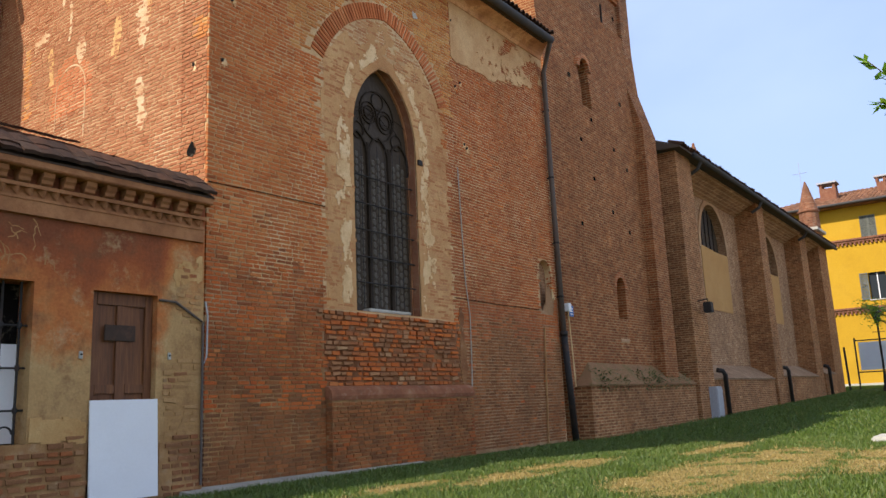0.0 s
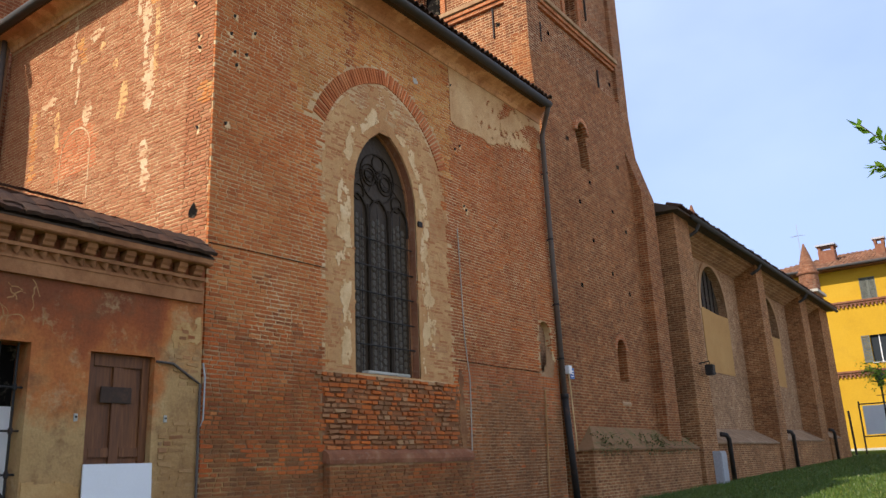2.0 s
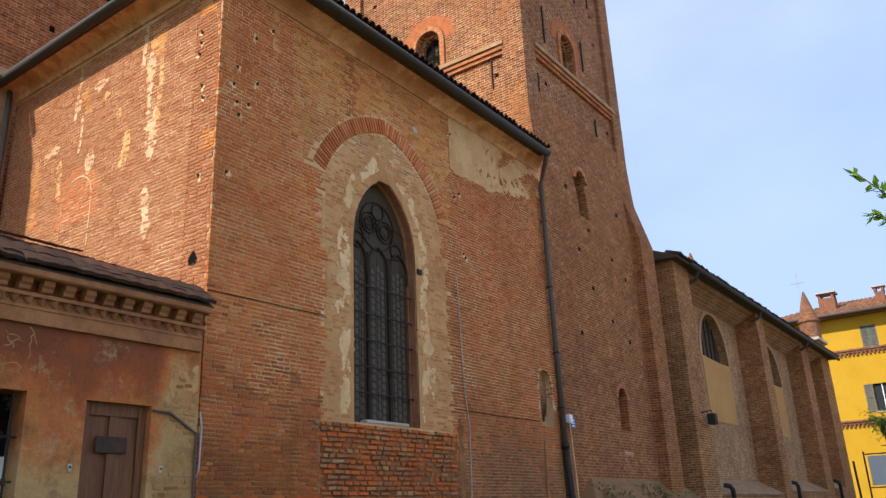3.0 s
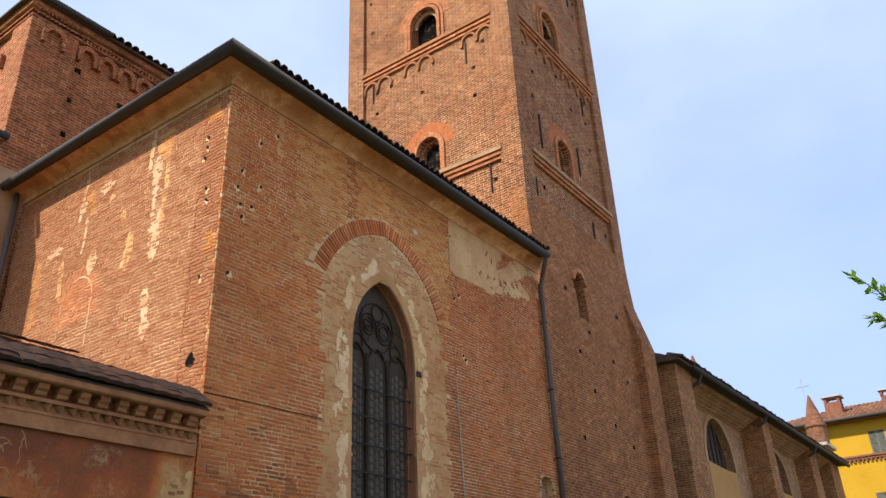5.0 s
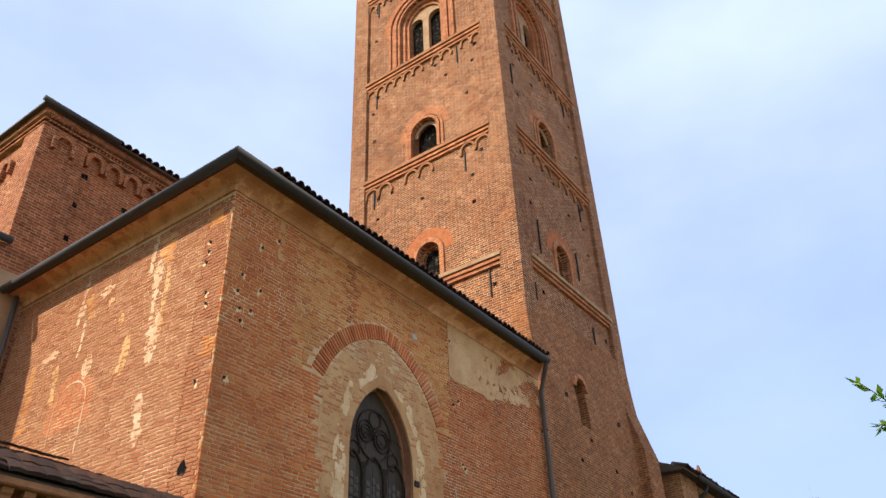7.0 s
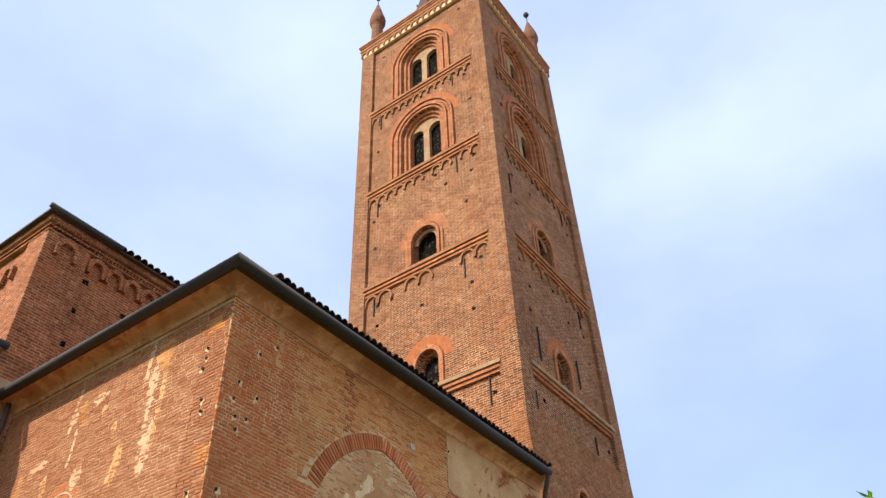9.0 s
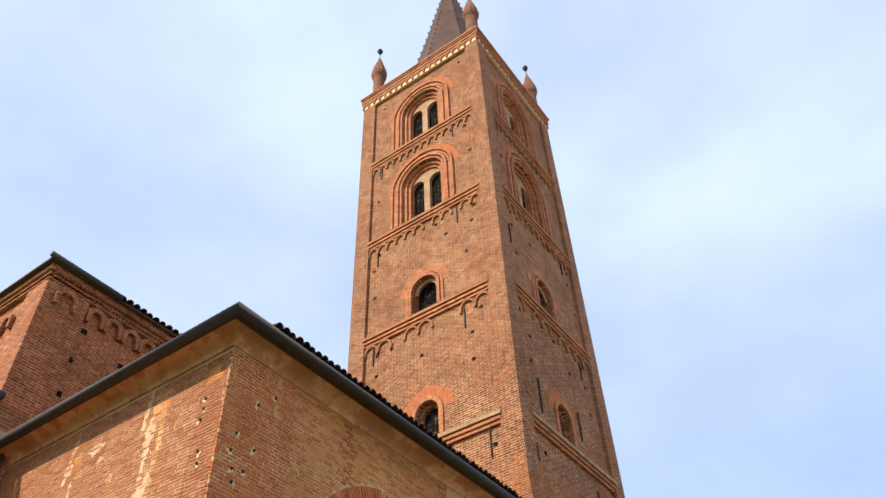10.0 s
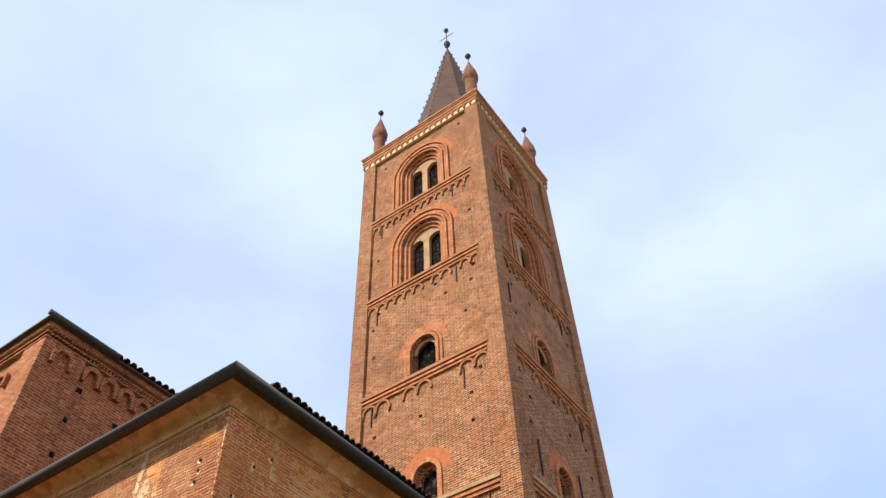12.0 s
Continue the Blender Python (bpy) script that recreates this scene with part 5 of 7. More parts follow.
def courses(rng, u0, u1, z0, z1, course=0.0575, joint=0.009, lengths=(0.225, 0.125, 0.125, 0.125, 0.20, 0.16)):
    """Headers and stretchers, course by course: u0, u1, z0, z1 of each brick."""
    n = int((z1 - z0) / course)
    for k in range(n):
        za = z0 + k * course
        u = u0 - rng.uniform(0, 0.26)
        while u < u1:
            w = rng.choice(lengths) + rng.uniform(-0.012, 0.012)
            a, b = max(u, u0), min(u + w, u1)
            sag = 0.012 * noise.noise((u * 0.5, za * 0.7, 5.0))
            if b - a > 0.05:
                yield a, b - joint, za + sag, za + course - joint + sag
            u += w


def lay(rng, name, parent, axes, area, zone, materials, labels=None):
    """Lay the bricks of an area; zone says which sort a brick is and how deep it sits."""
    store = {}
    for a, b, za, zb in courses(rng, *area):
        got = zone((a + b) / 2, (za + zb) / 2, b - a)
        if not got:
            continue
        key, d = got
        vs, fs = store.setdefault(key, ([], []))
        n = len(vs)
        vs += brick_verts(rng, axes, a, b, za, zb, d, *((0.006, 0.0075) if key in ("brown", "raw", "damp") else (0.0045, 0.0055)))
        fs += [tuple(n + i for i in f) for f in BRICK_FACES]
    for key, (vs, fs) in store.items():
        tagged(link_mesh(name, vs, fs, materials[key], parent, (labels or {}).get(key, "")), kind="stuff")


def weathered(u, z):
    """The crumbled patch under the window, with a ragged outline."""
    return 8.40 + 0.30 * noise.noise((0.0, z * 4.1, 3.0)) < u < 11.76 + 0.30 * noise.noise((0.0, z * 4.3, 8.0)) and 1.2 <= z < 2.36


def chapel_zone(u, z, w):
    if WIN.inside(u, z, 0.02 + w * 0.25) or NICHE.inside(u, z, 0.03):
        return None
    d = rz.uniform(-0.0065, -0.0005)
    if 8.42 < u < 12.02 and z < 1.2:
        return None
    if weathered(u, z):
        return None
    in_arch = ARCH.inside(u, z, 0.0) or (8.45 < u < 11.72 and 2.36 <= z < 5.6)
    if ARCH.inside(u, z, 0.34) and z > 6.25 and not in_arch and u < 11.6:
        return None
    worn = noise.noise((u * 1.1, z * 1.4, 2.0)) + 0.55 * noise.noise((u * 4.1, z * 5.0, 9.0))
    if in_arch:
        return "smeared", rz.uniform(-0.003, 0.0055)
    if worn > 0.13 and 0.9 < z < 2.95 and u < 8.95 and rz.random() < 0.75:
        return "raw", d + rz.uniform(-0.004, 0.002)
    if 11.7 < u < 12.0 and 1.9 < z < 2.5 and rz.random() < 0.4:
        return "raw", d
    if rz.random() < 0.012:
        return "raw", d
    if 8.98 < u < 9.22 and z > 7.2 and rz.random() < 0.85:
        return "brown", d
    if 7.78 < u < 11.95 and z > 6.24:
        return "orange", d
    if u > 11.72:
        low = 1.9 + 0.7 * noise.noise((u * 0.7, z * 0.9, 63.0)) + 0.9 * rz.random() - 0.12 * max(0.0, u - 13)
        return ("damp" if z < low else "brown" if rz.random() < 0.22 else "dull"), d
    # darker bricks below an uneven height
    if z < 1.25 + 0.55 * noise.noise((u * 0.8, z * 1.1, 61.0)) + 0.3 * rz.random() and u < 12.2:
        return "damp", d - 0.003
    if 0.45 * rz.random() + 0.55 * (0.5 + 0.8 * noise.noise((u * 2.4, z * 3.2, 22.0))) < 0.5 + (z - 2.8 - 1.2 * noise.noise((u * 0.9, z * 0.9, 15.0))) * 0.45:
        return "upper", d
    return "brown", d - 0.003


rz = random.Random(21)
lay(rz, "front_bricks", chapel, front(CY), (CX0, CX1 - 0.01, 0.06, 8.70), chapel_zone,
    {"smeared": SMEARED, "raw": RAW, "orange": ORANGE, "dull": DULL, "brown": BROWN, "upper": UPPER, "damp": LOW_DARK},
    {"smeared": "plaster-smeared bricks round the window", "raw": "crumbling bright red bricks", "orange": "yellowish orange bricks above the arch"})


def side_zone(u, z, w):
    d = rz.uniform(-0.005, 0.0)
    r = math.hypot(u - 11.63, max(0.0, z - 6.02))
    if r < 0.62 and z > 5.65:
        return "red", d
    if noise.noise((u * 1.5, z * 1.5, 7.0)) > 0.5:
        return "orange", d
    return "pale", d


lay(rz, "side_bricks", chapel, side(CX0), (CY + 0.03, CYB, 3.3, 8.70), side_zone, {"pale": PALE, "orange": ORANGE, "red": RED_SIDE}, {"pale": "sunlit salmon bricks", "red": "red bricks of a blocked arch"})
lay(rz, "niche_bricks", chapel, lambda u, z, d: (15.5 + d, u, z), (CY + 0.02, CY + 0.15, 2.75, 3.6), lambda u, z, w: ("dull", 0.0), {"dull": DULL})


def plinth_zone(u, z, w):
    return ("smeared" if noise.noise((u * 0.9, z * 1.3, 30)) + 0.3 * rz.random() > 0.25 else "brown"), rz.uniform(-0.006, 0.006)


lay(rz, "plinth_bricks", plinth, front(CY - 0.137), (8.42, 12.02, 0.03, 1.05), plinth_zone, {"brown": LOW_DARK, "smeared": BROWN})
lay(rz, "plinth_end_bricks", plinth, side(8.41), (CY - 0.135, CY + 0.01, 0.03, 1.05), plinth_zone, {"brown": LOW_DARK, "smeared": BROWN})

# pieces that can be picked apart: weathered patch, arch, porch foot
def brick_variants(name, count, length, height, material, seed, rough=0.006):
    out = []
    r = random.Random(seed)
    for _ in range(count):
        axes = lambda u, z, d: (u, d, z)
        vs = brick_verts(r, axes, -length / 2, length / 2, -height / 2, height / 2, -0.02, 0.012, rough, 0.08)
        me = bpy.data.meshes.new(name)
        me.from_pydata(vs, [], BRICK_FACES)
        me.materials.append(material)
        out.append(me)
    return out


LONG = brick_variants("brick", 8, 0.25, 0.070, PIECE_RAW, 5, 0.008)
SHORT = brick_variants("brick", 6, 0.118, 0.070, PIECE_RAW, 6, 0.008)
LONG_GREY = brick_variants("brick", 8, 0.25, 0.070, PIECE_GREY, 15, 0.009)
SHORT_GREY = brick_variants("brick", 6, 0.118, 0.070, PIECE_GREY, 16, 0.009)


def set_brick(mesh, parent, m, name="brick"):
    ob = new(name, mesh)
    ob.parent = parent
    ob.matrix_local = m
    return ob


rb = random.Random(33)
for a, b, za, zb in courses(rb, 8.25, 12.0, 1.235, 2.36, 0.0745, 0.010, (0.23, 0.23, 0.14, 0.14, 0.18)):
    u, z, w = (a + b) / 2, (za + zb) / 2, b - a
    if not weathered(u, z) or rb.random() < 0.04:
        continue
    fresh = noise.noise((u * 1.9, z * 3.4, 12)) + 0.5 * noise.noise((u * 5.0, z * 7.0, 3)) + 0.35 * rb.uniform(-1, 1)
    if fresh > -0.22:
        src = LONG if w > 0.17 else SHORT
    else:
        src = LONG_GREY if w > 0.17 else SHORT_GREY
    k = w / (0.25 if w > 0.17 else 0.118)
    # freshly broken bricks lie back, the soiled skin stands proud
    deep = rb.uniform(-0.016, 0.014) + 0.022 * max(-1.0, min(1.0, fresh))
    m = pose(u, CY - 0.004 + deep, z, rb.uniform(-3, 3), rb.uniform(-1.6, 1.6), rb.uniform(-4, 4)) @ Matrix.Diagonal((k, 1, rb.uniform(0.88, 1.06), 1))
    set_brick(rb.choice(src), chapel, m)
VOUS = brick_variants("arch_brick", 5, 0.062, 0.30, PIECE_RED, 8, 0.004)
line = ARCH.outline(64, 0.16)[1:-1]
run = 0.0
for (ua, za), (ub, zb) in zip(line, line[1:]):
    seg = math.hypot(ub - ua, zb - za)
    steps = 6
    for k in range(steps):
        run += seg / steps
        if run < 0.070:
            continue
        run -= 0.070
        u, z = ua + (ub - ua) * k / steps, za + (zb - za) * k / steps
        if z < 6.32 or u > 11.62:
            continue
        tilt = math.degrees(math.atan2(zb - za, ub - ua))
        set_brick(rb.choice(VOUS), chapel, pose(u, CY + 0.0, z, 0, -tilt, rb.uniform(-2, 2)), "arch_brick")

# anchors, putlog holes and marks on the chapel
def anchor(axes, u, z, rng):
    b = bmesh.new()
    slab(b, axes, blob(rng, u + rng.uniform(-0.04, 0.04), z - 0.03, rng.uniform(0.025, 0.06), rng.uniform(0.025, 0.075), 18, 0.9), -0.0075, 0.02)
    p = part("mortar_dab", b, PLASTER_PALE, chapel, "pale mortar dab")
    b = bmesh.new()
    hexa(b, [axes(u - 0.016, z - 0.03, -0.012), axes(u + 0.016, z - 0.025, -0.012), axes(u + 0.016, z - 0.025, 0.02), axes(u - 0.016, z - 0.03, 0.02), axes(u - 0.022, z + 0.012, -0.035), axes(u + 0.012, z + 0.016, -0.035), axes(u + 0.012, z + 0.016, 0.0), axes(u - 0.022, z + 0.012, 0.0)])
    part("iron_stub", b, IRON, p, "rusty cut iron stub")


ra = random.Random(3)
for u, z in ((6.57, 7.0), (6.62, 7.3), (6.64, 6.74), (6.85, 6.78), (7.0, 7.19), (6.68, 6.55), (12.30, 5.82), (12.38, 5.76), (12.25, 7.07), (6.95, 7.95), (12.02, 8.30), (12.08, 6.95), (7.28, 8.25), (6.52, 5.6)):
    anchor(front(CY), u, z, ra)
for u, z in ((8.62, 7.9), (8.62, 7.72), (8.66, 7.55), (8.55, 6.98), (8.52, 6.78), (8.5, 5.55)):
    anchor(side(CX0), u, z, ra)
# black plate on the bricks; the hole's shade is painted, not cut
bm = bmesh.new()
slab(bm, side(CX0), blob(ra, 8.52, 4.35, 0.09, 0.10, 12, 0.4), -0.008, 0.0)
part("putlog_hole", bm, DARK, chapel, "black plate painting the shade in a broken brickwork hole")
bm = bmesh.new()
slab(bm, front(CY), blob(ra, 10.86, 7.95, 0.075, 0.07, 14, 0.5), -0.008, 0.0)
part("cement_dab", bm, STONE, chapel, "greyish cement dab")
bm = bmesh.new()
box(bm, 10.79, 10.92, CY - 0.03, CY + 0.05, 5.07, 5.17, 0.01)
part("wall_fitting", bm, IRON, chapel, "dark iron fitting beside the window")
# lime and ochre run-off on the sunlit side
LIME = plaster("thin_lime_wash", [(0, (0.54, 0.29, 0.14)), (0.5, (0.62, 0.42, 0.23)), (1, (0.68, 0.52, 0.32))], 4.5, (0.52, 0.24, 0.11), 0.7)
OCHRE = plaster("ochre_wash", [(0, (0.56, 0.28, 0.095)), (0.5, (0.62, 0.36, 0.14)), (1, (0.66, 0.43, 0.19))], 4.5, (0.52, 0.21, 0.08), 0.7)


def washed(runs, spots, seed):
    """A test for thin washes: runs (middle, foot, head, half width) and round spots (u, z, ru, rz)."""
    def keep(u, z):
        fine = 0.5 * noise.noise((u * 9, z * 14, seed)) + 0.5 * noise.noise((u * 23, z * 30, seed + 4))
        for k, (c, z0, z1, w) in enumerate(runs):
            if z0 < z < z1:
                mid = c + 0.09 * noise.noise((z * 0.9, seed + k, 0)) + 0.03 * noise.noise((z * 4, seed + k, 1))
                half = w * (0.75 + 0.55 * noise.noise((z * 1.6, seed + k, 2)) + 0.3 * noise.noise((z * 6, seed + k, 3)))
                if abs(u - mid) < half * (1 + 0.9 * fine) * min(1.0, 0.35 + 5 * min(z - z0, z1 - z) / (z1 - z0)):
                    return True
        return any(math.hypot((u - cu) / ru, (z - cz) / rz_) < 0.85 + 0.55 * fine + 0.3 * noise.noise((u * 3, z * 3, seed + 9)) for cu, cz, ru, rz_ in spots)
    return keep


flakes("lime_streaks", LIME, chapel, "pale lime run-off on the bricks", side(CX0), (9.3, 13.2, 4.7, 8.7), 0.02, -0.0028,
       washed(((10.06, 7.9, 8.68, 0.07), (9.86, 6.9, 8.1, 0.11), (9.72, 6.15, 7.1, 0.14), (9.74, 4.9, 5.75, 0.13), (11.96, 7.5, 8.6, 0.05), (11.72, 6.9, 7.6, 0.05)),
              ((11.25, 8.02, 0.22, 0.12), (11.90, 7.85, 0.14, 0.16), (11.36, 6.68, 0.15, 0.24), (12.58, 7.2, 0.28, 0.10)), 3.0))
flakes("ochre_streaks", OCHRE, chapel, "ochre stains on the bricks", side(CX0), (9.3, 13.2, 4.7, 8.7), 0.02, -0.0022,
       washed(((9.58, 6.6, 8.0, 0.09), (10.36, 6.2, 6.9, 0.14), (12.26, 6.2, 6.95, 0.11)), ((10.64, 7.27, 0.10, 0.13), (11.05, 7.75, 0.10, 0.10), (8.36, 7.2, 0.10, 0.14)), 8.0))
# brown plaster smear; its dark colour also stands for a shadowed recess
flakes("brown_smear", CRUMBLED, chapel, "brown smear painting the shadowed recess beside the crumbled bricks", front(CY), (11.6, 12.2, 1.22, 2.7), 0.02, -0.009, washed(((11.93, 1.22, 2.62, 0.12),), (), 27.0))
flakes("wall_stain", SMEAR, chapel, "pale stain running down below the eaves", front(CY), (6.9, 9.4, 7.2, 8.72), 0.02, -0.0035, washed(((7.36, 7.7, 8.71, 0.10), (7.95, 6.6, 7.3, 0.05)), (), 15.0))
bm = bmesh.new()
# lime line round the blocked arch
for s in range(34):
    def rim(k):
        if k < 10:
            return 12.06, 5.45 + 0.057 * k
        if k > 24:
            return 11.20, 6.02 - 0.085 * (k - 24)
        a = math.pi * (k - 10) / 14
        return 11.63 + 0.43 * math.cos(a), 6.02 + 0.43 * math.sin(a)
    (u0, z0), (u1, z1) = rim(s), rim(s + 1)
    l = math.hypot(u1 - u0, z1 - z0)
    h = (0.013 if s > 14 else 0.006) + 0.006 * noise.noise((s * 0.7, 1.0, 0))
    nu, nz = -(z1 - z0) / l * h, (u1 - u0) / l * h
    slab(bm, side(CX0), [(u0 - nu, z0 - nz), (u1 - nu, z1 - nz), (u1 + nu, z1 + nz), (u0 + nu, z0 + nz)], -0.0052 - 0.00012 * (s % 3), 0.006)
tagged(part("arch_lime_line", bm, LIME, chapel, "thin lime line round a blocked arch"), kind="stuff")
# thin black tubes draw the dark of two horizontal cracks
bm = bmesh.new()
tube(bm, [(CX0 + 0.02, CY - 0.012, 3.86), (7.2, CY - 0.014, 3.88), (8.45, CY - 0.012, 3.90)], 0.006, 5)
part("crack_joint", bm, DARK, chapel, "thin black tube along a horizontal wall crack")
bm = bmesh.new()
tube(bm, [(11.74, CY - 0.012, 2.79), (13.2, CY - 0.014, 2.77), (14.85, CY - 0.012, 2.78)], 0.006, 5)
part("crack_joint", bm, DARK, chapel, "thin black tube along a horizontal wall crack")

# ---- downpipe at the chapel's end, with its box ----
pipe = thing("downpipe", "grey metal rain downpipe with black cast-iron foot on brick wall", "downpipe")
bm = bmesh.new()
tube(bm, [(15.20, GY, 8.86), (15.3, GY + 0.12, 8.70), (15.62, CY - 0.10, 8.35), (15.64, CY - 0.10, 6.0), (15.72, CY - 0.10, 2.35)], 0.058, 12)
part("pipe", bm, PIPE, pipe, "", True)
bm = bmesh.new()
tube(bm, [(15.72, CY - 0.10, 2.36), (15.72, CY - 0.10, 2.26)], 0.085, 12)
tube(bm, [(15.72, CY - 0.10, 2.30), (15.94, CY - 0.10, 0.0)], 0.072, 12)
part("cast_iron_foot", bm, IRON, pipe, "black cast-iron lower pipe", True)
for z in (7.4, 5.8, 4.3, 3.1):
    bm = bmesh.new()
    x = 15.63 + (6.0 - z) * 0.022 if z < 6 else 15.64
    tube(bm, [(x, CY - 0.10, z), (x, CY - 0.10, z + 0.04)], 0.066, 12)
    box(bm, x - 0.012, x + 0.012, CY - 0.06, CY + 0.01, z + 0.005, z + 0.035)
    part("bracket", bm, IRON, pipe)
jb = thing("junction_box", "small white electrical box with a conduit beside the downpipe", "junction box", at=(15.98, CY - 0.10, 2.9))
bm = bmesh.new()
box(bm, -0.085, 0.06, -0.07, 0.05, -0.09, 0.09, 0.012)
part("case", bm, WHITE, jb, "white plastic case")
bm = bmesh.new()
tube(bm, [(-0.02, -0.02, -0.09), (0.08, -0.02, -1.4), (0.10, -0.02, -1.75)], 0.016, 6)
part("conduit", bm, PLASTER_PALE, jb, "pale conduit")
sg = thing("wall_sign", "small blue and white sign plate beside the downpipe", "sign", at=(16.22, CY - 0.06, 2.83))
bm = bmesh.new()
box(bm, -0.10, 0.10, -0.012, 0.012, -0.11, 0.13, 0.004)
part("plate", bm, BLUE, sg)
bm = bmesh.new()
for z in (-0.06, 0.0, 0.06):
    box(bm, -0.06, 0.06, -0.018, -0.012, z - 0.012, z + 0.012)
part("lettering_bars", bm, WHITE, sg)
lath = thing("wooden_lath", "thin pale wooden lath standing against the chapel wall", "lath", at=(14.9, CY - 0.03, 0))
bm = bmesh.new()
hexa(bm, [(-0.08, -0.02, 0.02), (-0.052, -0.02, 0.02), (-0.052, 0.01, 0.02), (-0.08, 0.01, 0.02), (0.06, -0.02, 2.40), (0.088, -0.02, 2.40), (0.088, 0.01, 2.40), (0.06, 0.01, 2.40)])
part("lath_strip", bm, PORCH_BUFF, lath)
wire = thing("hanging_wire", "thin pale wire hanging down the brick wall", "wire")
bm = bmesh.new()
tube(bm, [(12.02, CY - 0.02, 5.3), (12.09, CY - 0.02, 3.2), (12.20, CY - 0.02, 2.48), (12.16, CY - 0.03, 1.5), (12.12, CY - 0.04, 1.14), (12.08, CY - 0.04, 1.16)], 0.0095, 5)
part("strand", bm, STONE, wire)

# ---- porch: low rendered building beside the chapel ----
PY = 8.12
porch = thing("porch", "low rendered outbuilding with flaking red and ochre plaster and a terracotta cornice", "outbuilding", kind="structure")
DOOR = Hole(5.17, 0.80, 0.06, 2.30, 0)
PWIN = Hole(3.66, 0.92, 0.70, 2.33, 0)
bm = bmesh.new()
wall(bm, front(PY), -3.0, 6.22, -0.1, 3.5, 0.45, [DOOR, PWIN])
part("wall_front", bm, PORCH, porch, "weathered red-ochre plaster")
bm = bmesh.new()
box(bm, -3.0, -2.6, PY + 0.46, 11.5, 0, 3.5)
box(bm, -2.6, 6.2, 11.2, 11.6, 0, 4.6)
part("wall_back", bm, PORCH, porch)
# bare brick foot
rp = random.Random(41)
PB = brick_variants("brick", 6, 0.25, 0.062, PIECE_PORCH, 15, 0.009)
PBS = brick_variants("brick", 4, 0.118, 0.062, PIECE_PORCH, 16, 0.009)
bm = bmesh.new()
box(bm, 2.0, 4.76, PY - 0.012, PY + 0.02, -0.05, 0.70)
box(bm, 5.63, 6.22, PY - 0.012, PY + 0.02, -0.05, 0.62)
part("mortar_bed", bm, DARK_MORTAR, porch)
for a, b, za, zb in courses(rp, 2.6, 6.21, 0.0, 0.86, 0.078):
    u, z, w = (a + b) / 2, (za + zb) / 2, b - a
    if a < 5.64 and b > 4.78 or z > 0.74 + 0.10 * noise.noise((u * 3, 0, 0)) or (b > 3.15 and a < 4.15 and z > 0.62):
        continue
    src, k = (PB, w / 0.25) if w > 0.17 else (PBS, w / 0.118)
    set_brick(rp.choice(src), porch, pose(u, PY - 0.006 + rp.uniform(-0.009, 0.010), z, rp.uniform(-2, 2), rp.uniform(-1, 1), rp.uniform(-2, 2)) @ Matrix.Diagonal((k, 1, 1, 1)))
BB = brick_variants("brick", 6, 0.25, 0.064, PIECE_BUFF, 17, 0.010)
BBS = brick_variants("brick", 4, 0.118, 0.064, PIECE_BUFF, 18, 0.010)
for a, b, za, zb in courses(rp, 5.66, 6.20, 0.66, 2.40, 0.078):
    u, z, w = (a + b) / 2, (za + zb) / 2, b - a
    bare = noise.noise((u * 2.3, z * 2.1, 4))
    if bare < -0.22 + 0.15 * (z > 1.75):
        continue
    src, k = (BB, w / 0.25) if w > 0.17 else (BBS, w / 0.118)
    if 1.22 < z < 1.42 and bare > 0.05:
        src = PB if w > 0.17 else PBS
    set_brick(rp.choice(src), porch, pose(u, PY + 0.012 + rp.uniform(-0.005, 0.005), z, rp.uniform(-1.5, 1.5), rp.uniform(-1, 1), rp.uniform(-1.5, 1.5)) @ Matrix.Diagonal((k, 1, 1, 1)))
# pale ochre cracks in the red coat
bm = bmesh.new()
rk = random.Random(52)
for k in range(26):
    u, z = rk.uniform(3.15, 4.35), rk.uniform(2.42, 2.98)
    a = rk.choice((0.0, math.pi / 2)) + rk.uniform(-0.4, 0.4)
    for s in range(rk.randint(3, 7)):
        a += rk.uniform(-0.9, 0.9)
        l, h = rk.uniform(0.03, 0.07), rk.uniform(0.003, 0.008)
        du, dz = l * math.cos(a), l * math.sin(a)
        nu, nz = -h * math.sin(a), h * math.cos(a)
        if z + dz > 3.0 or z + dz < 2.4:
            break
        slab(bm, front(PY), [(u - nu, z - nz), (u + du - nu, z + dz - nz), (u + du + nu, z + dz + nz), (u + nu, z + nz)], -0.0015 - 0.0001 * s - 0.00015 * k, 0.01)
        u, z = u + du, z + dz
tagged(part("plaster_cracks", bm, PORCH_BUFF, porch, "pale ochre cracks in the red plaster"), kind="stuff")
def bare_coat(u, z):
    """Buff undercoat where the red coat has come off beside the door head."""
    n = noise.noise((u * 2.1, z * 2.3, 51.0)) + 0.5 * noise.noise((u * 8, z * 8, 3.0)) + 0.3 * noise.noise((u * 19, z * 19, 6.0))
    return 2.36 < z < 2.95 and n > 0.55 - 1.3 * max(0.0, u - 5.62) + 1.4 * max(0.0, z - 2.62)


flakes("buff_patch", PORCH_BARE, porch, "buff undercoat laid bare beside the door head", front(PY), (5.45, 6.20, 2.34, 2.98), 0.018, -0.006, bare_coat)


def skirt_coat(u, z):
    """Last coat hanging over the brick foot, with a broken lower edge."""
    low = 0.70 + 0.07 * noise.noise((u * 3.1, 0.0, 71.0)) + 0.05 * noise.noise((u * 11.0, 0.0, 72.0))
    return not (4.74 < u < 5.62) and not PWIN.inside(u, z, 0.02) and low < z < low + 0.22 + 0.1 * noise.noise((u * 2.0, z * 2.0, 73.0)) and u < 4.78


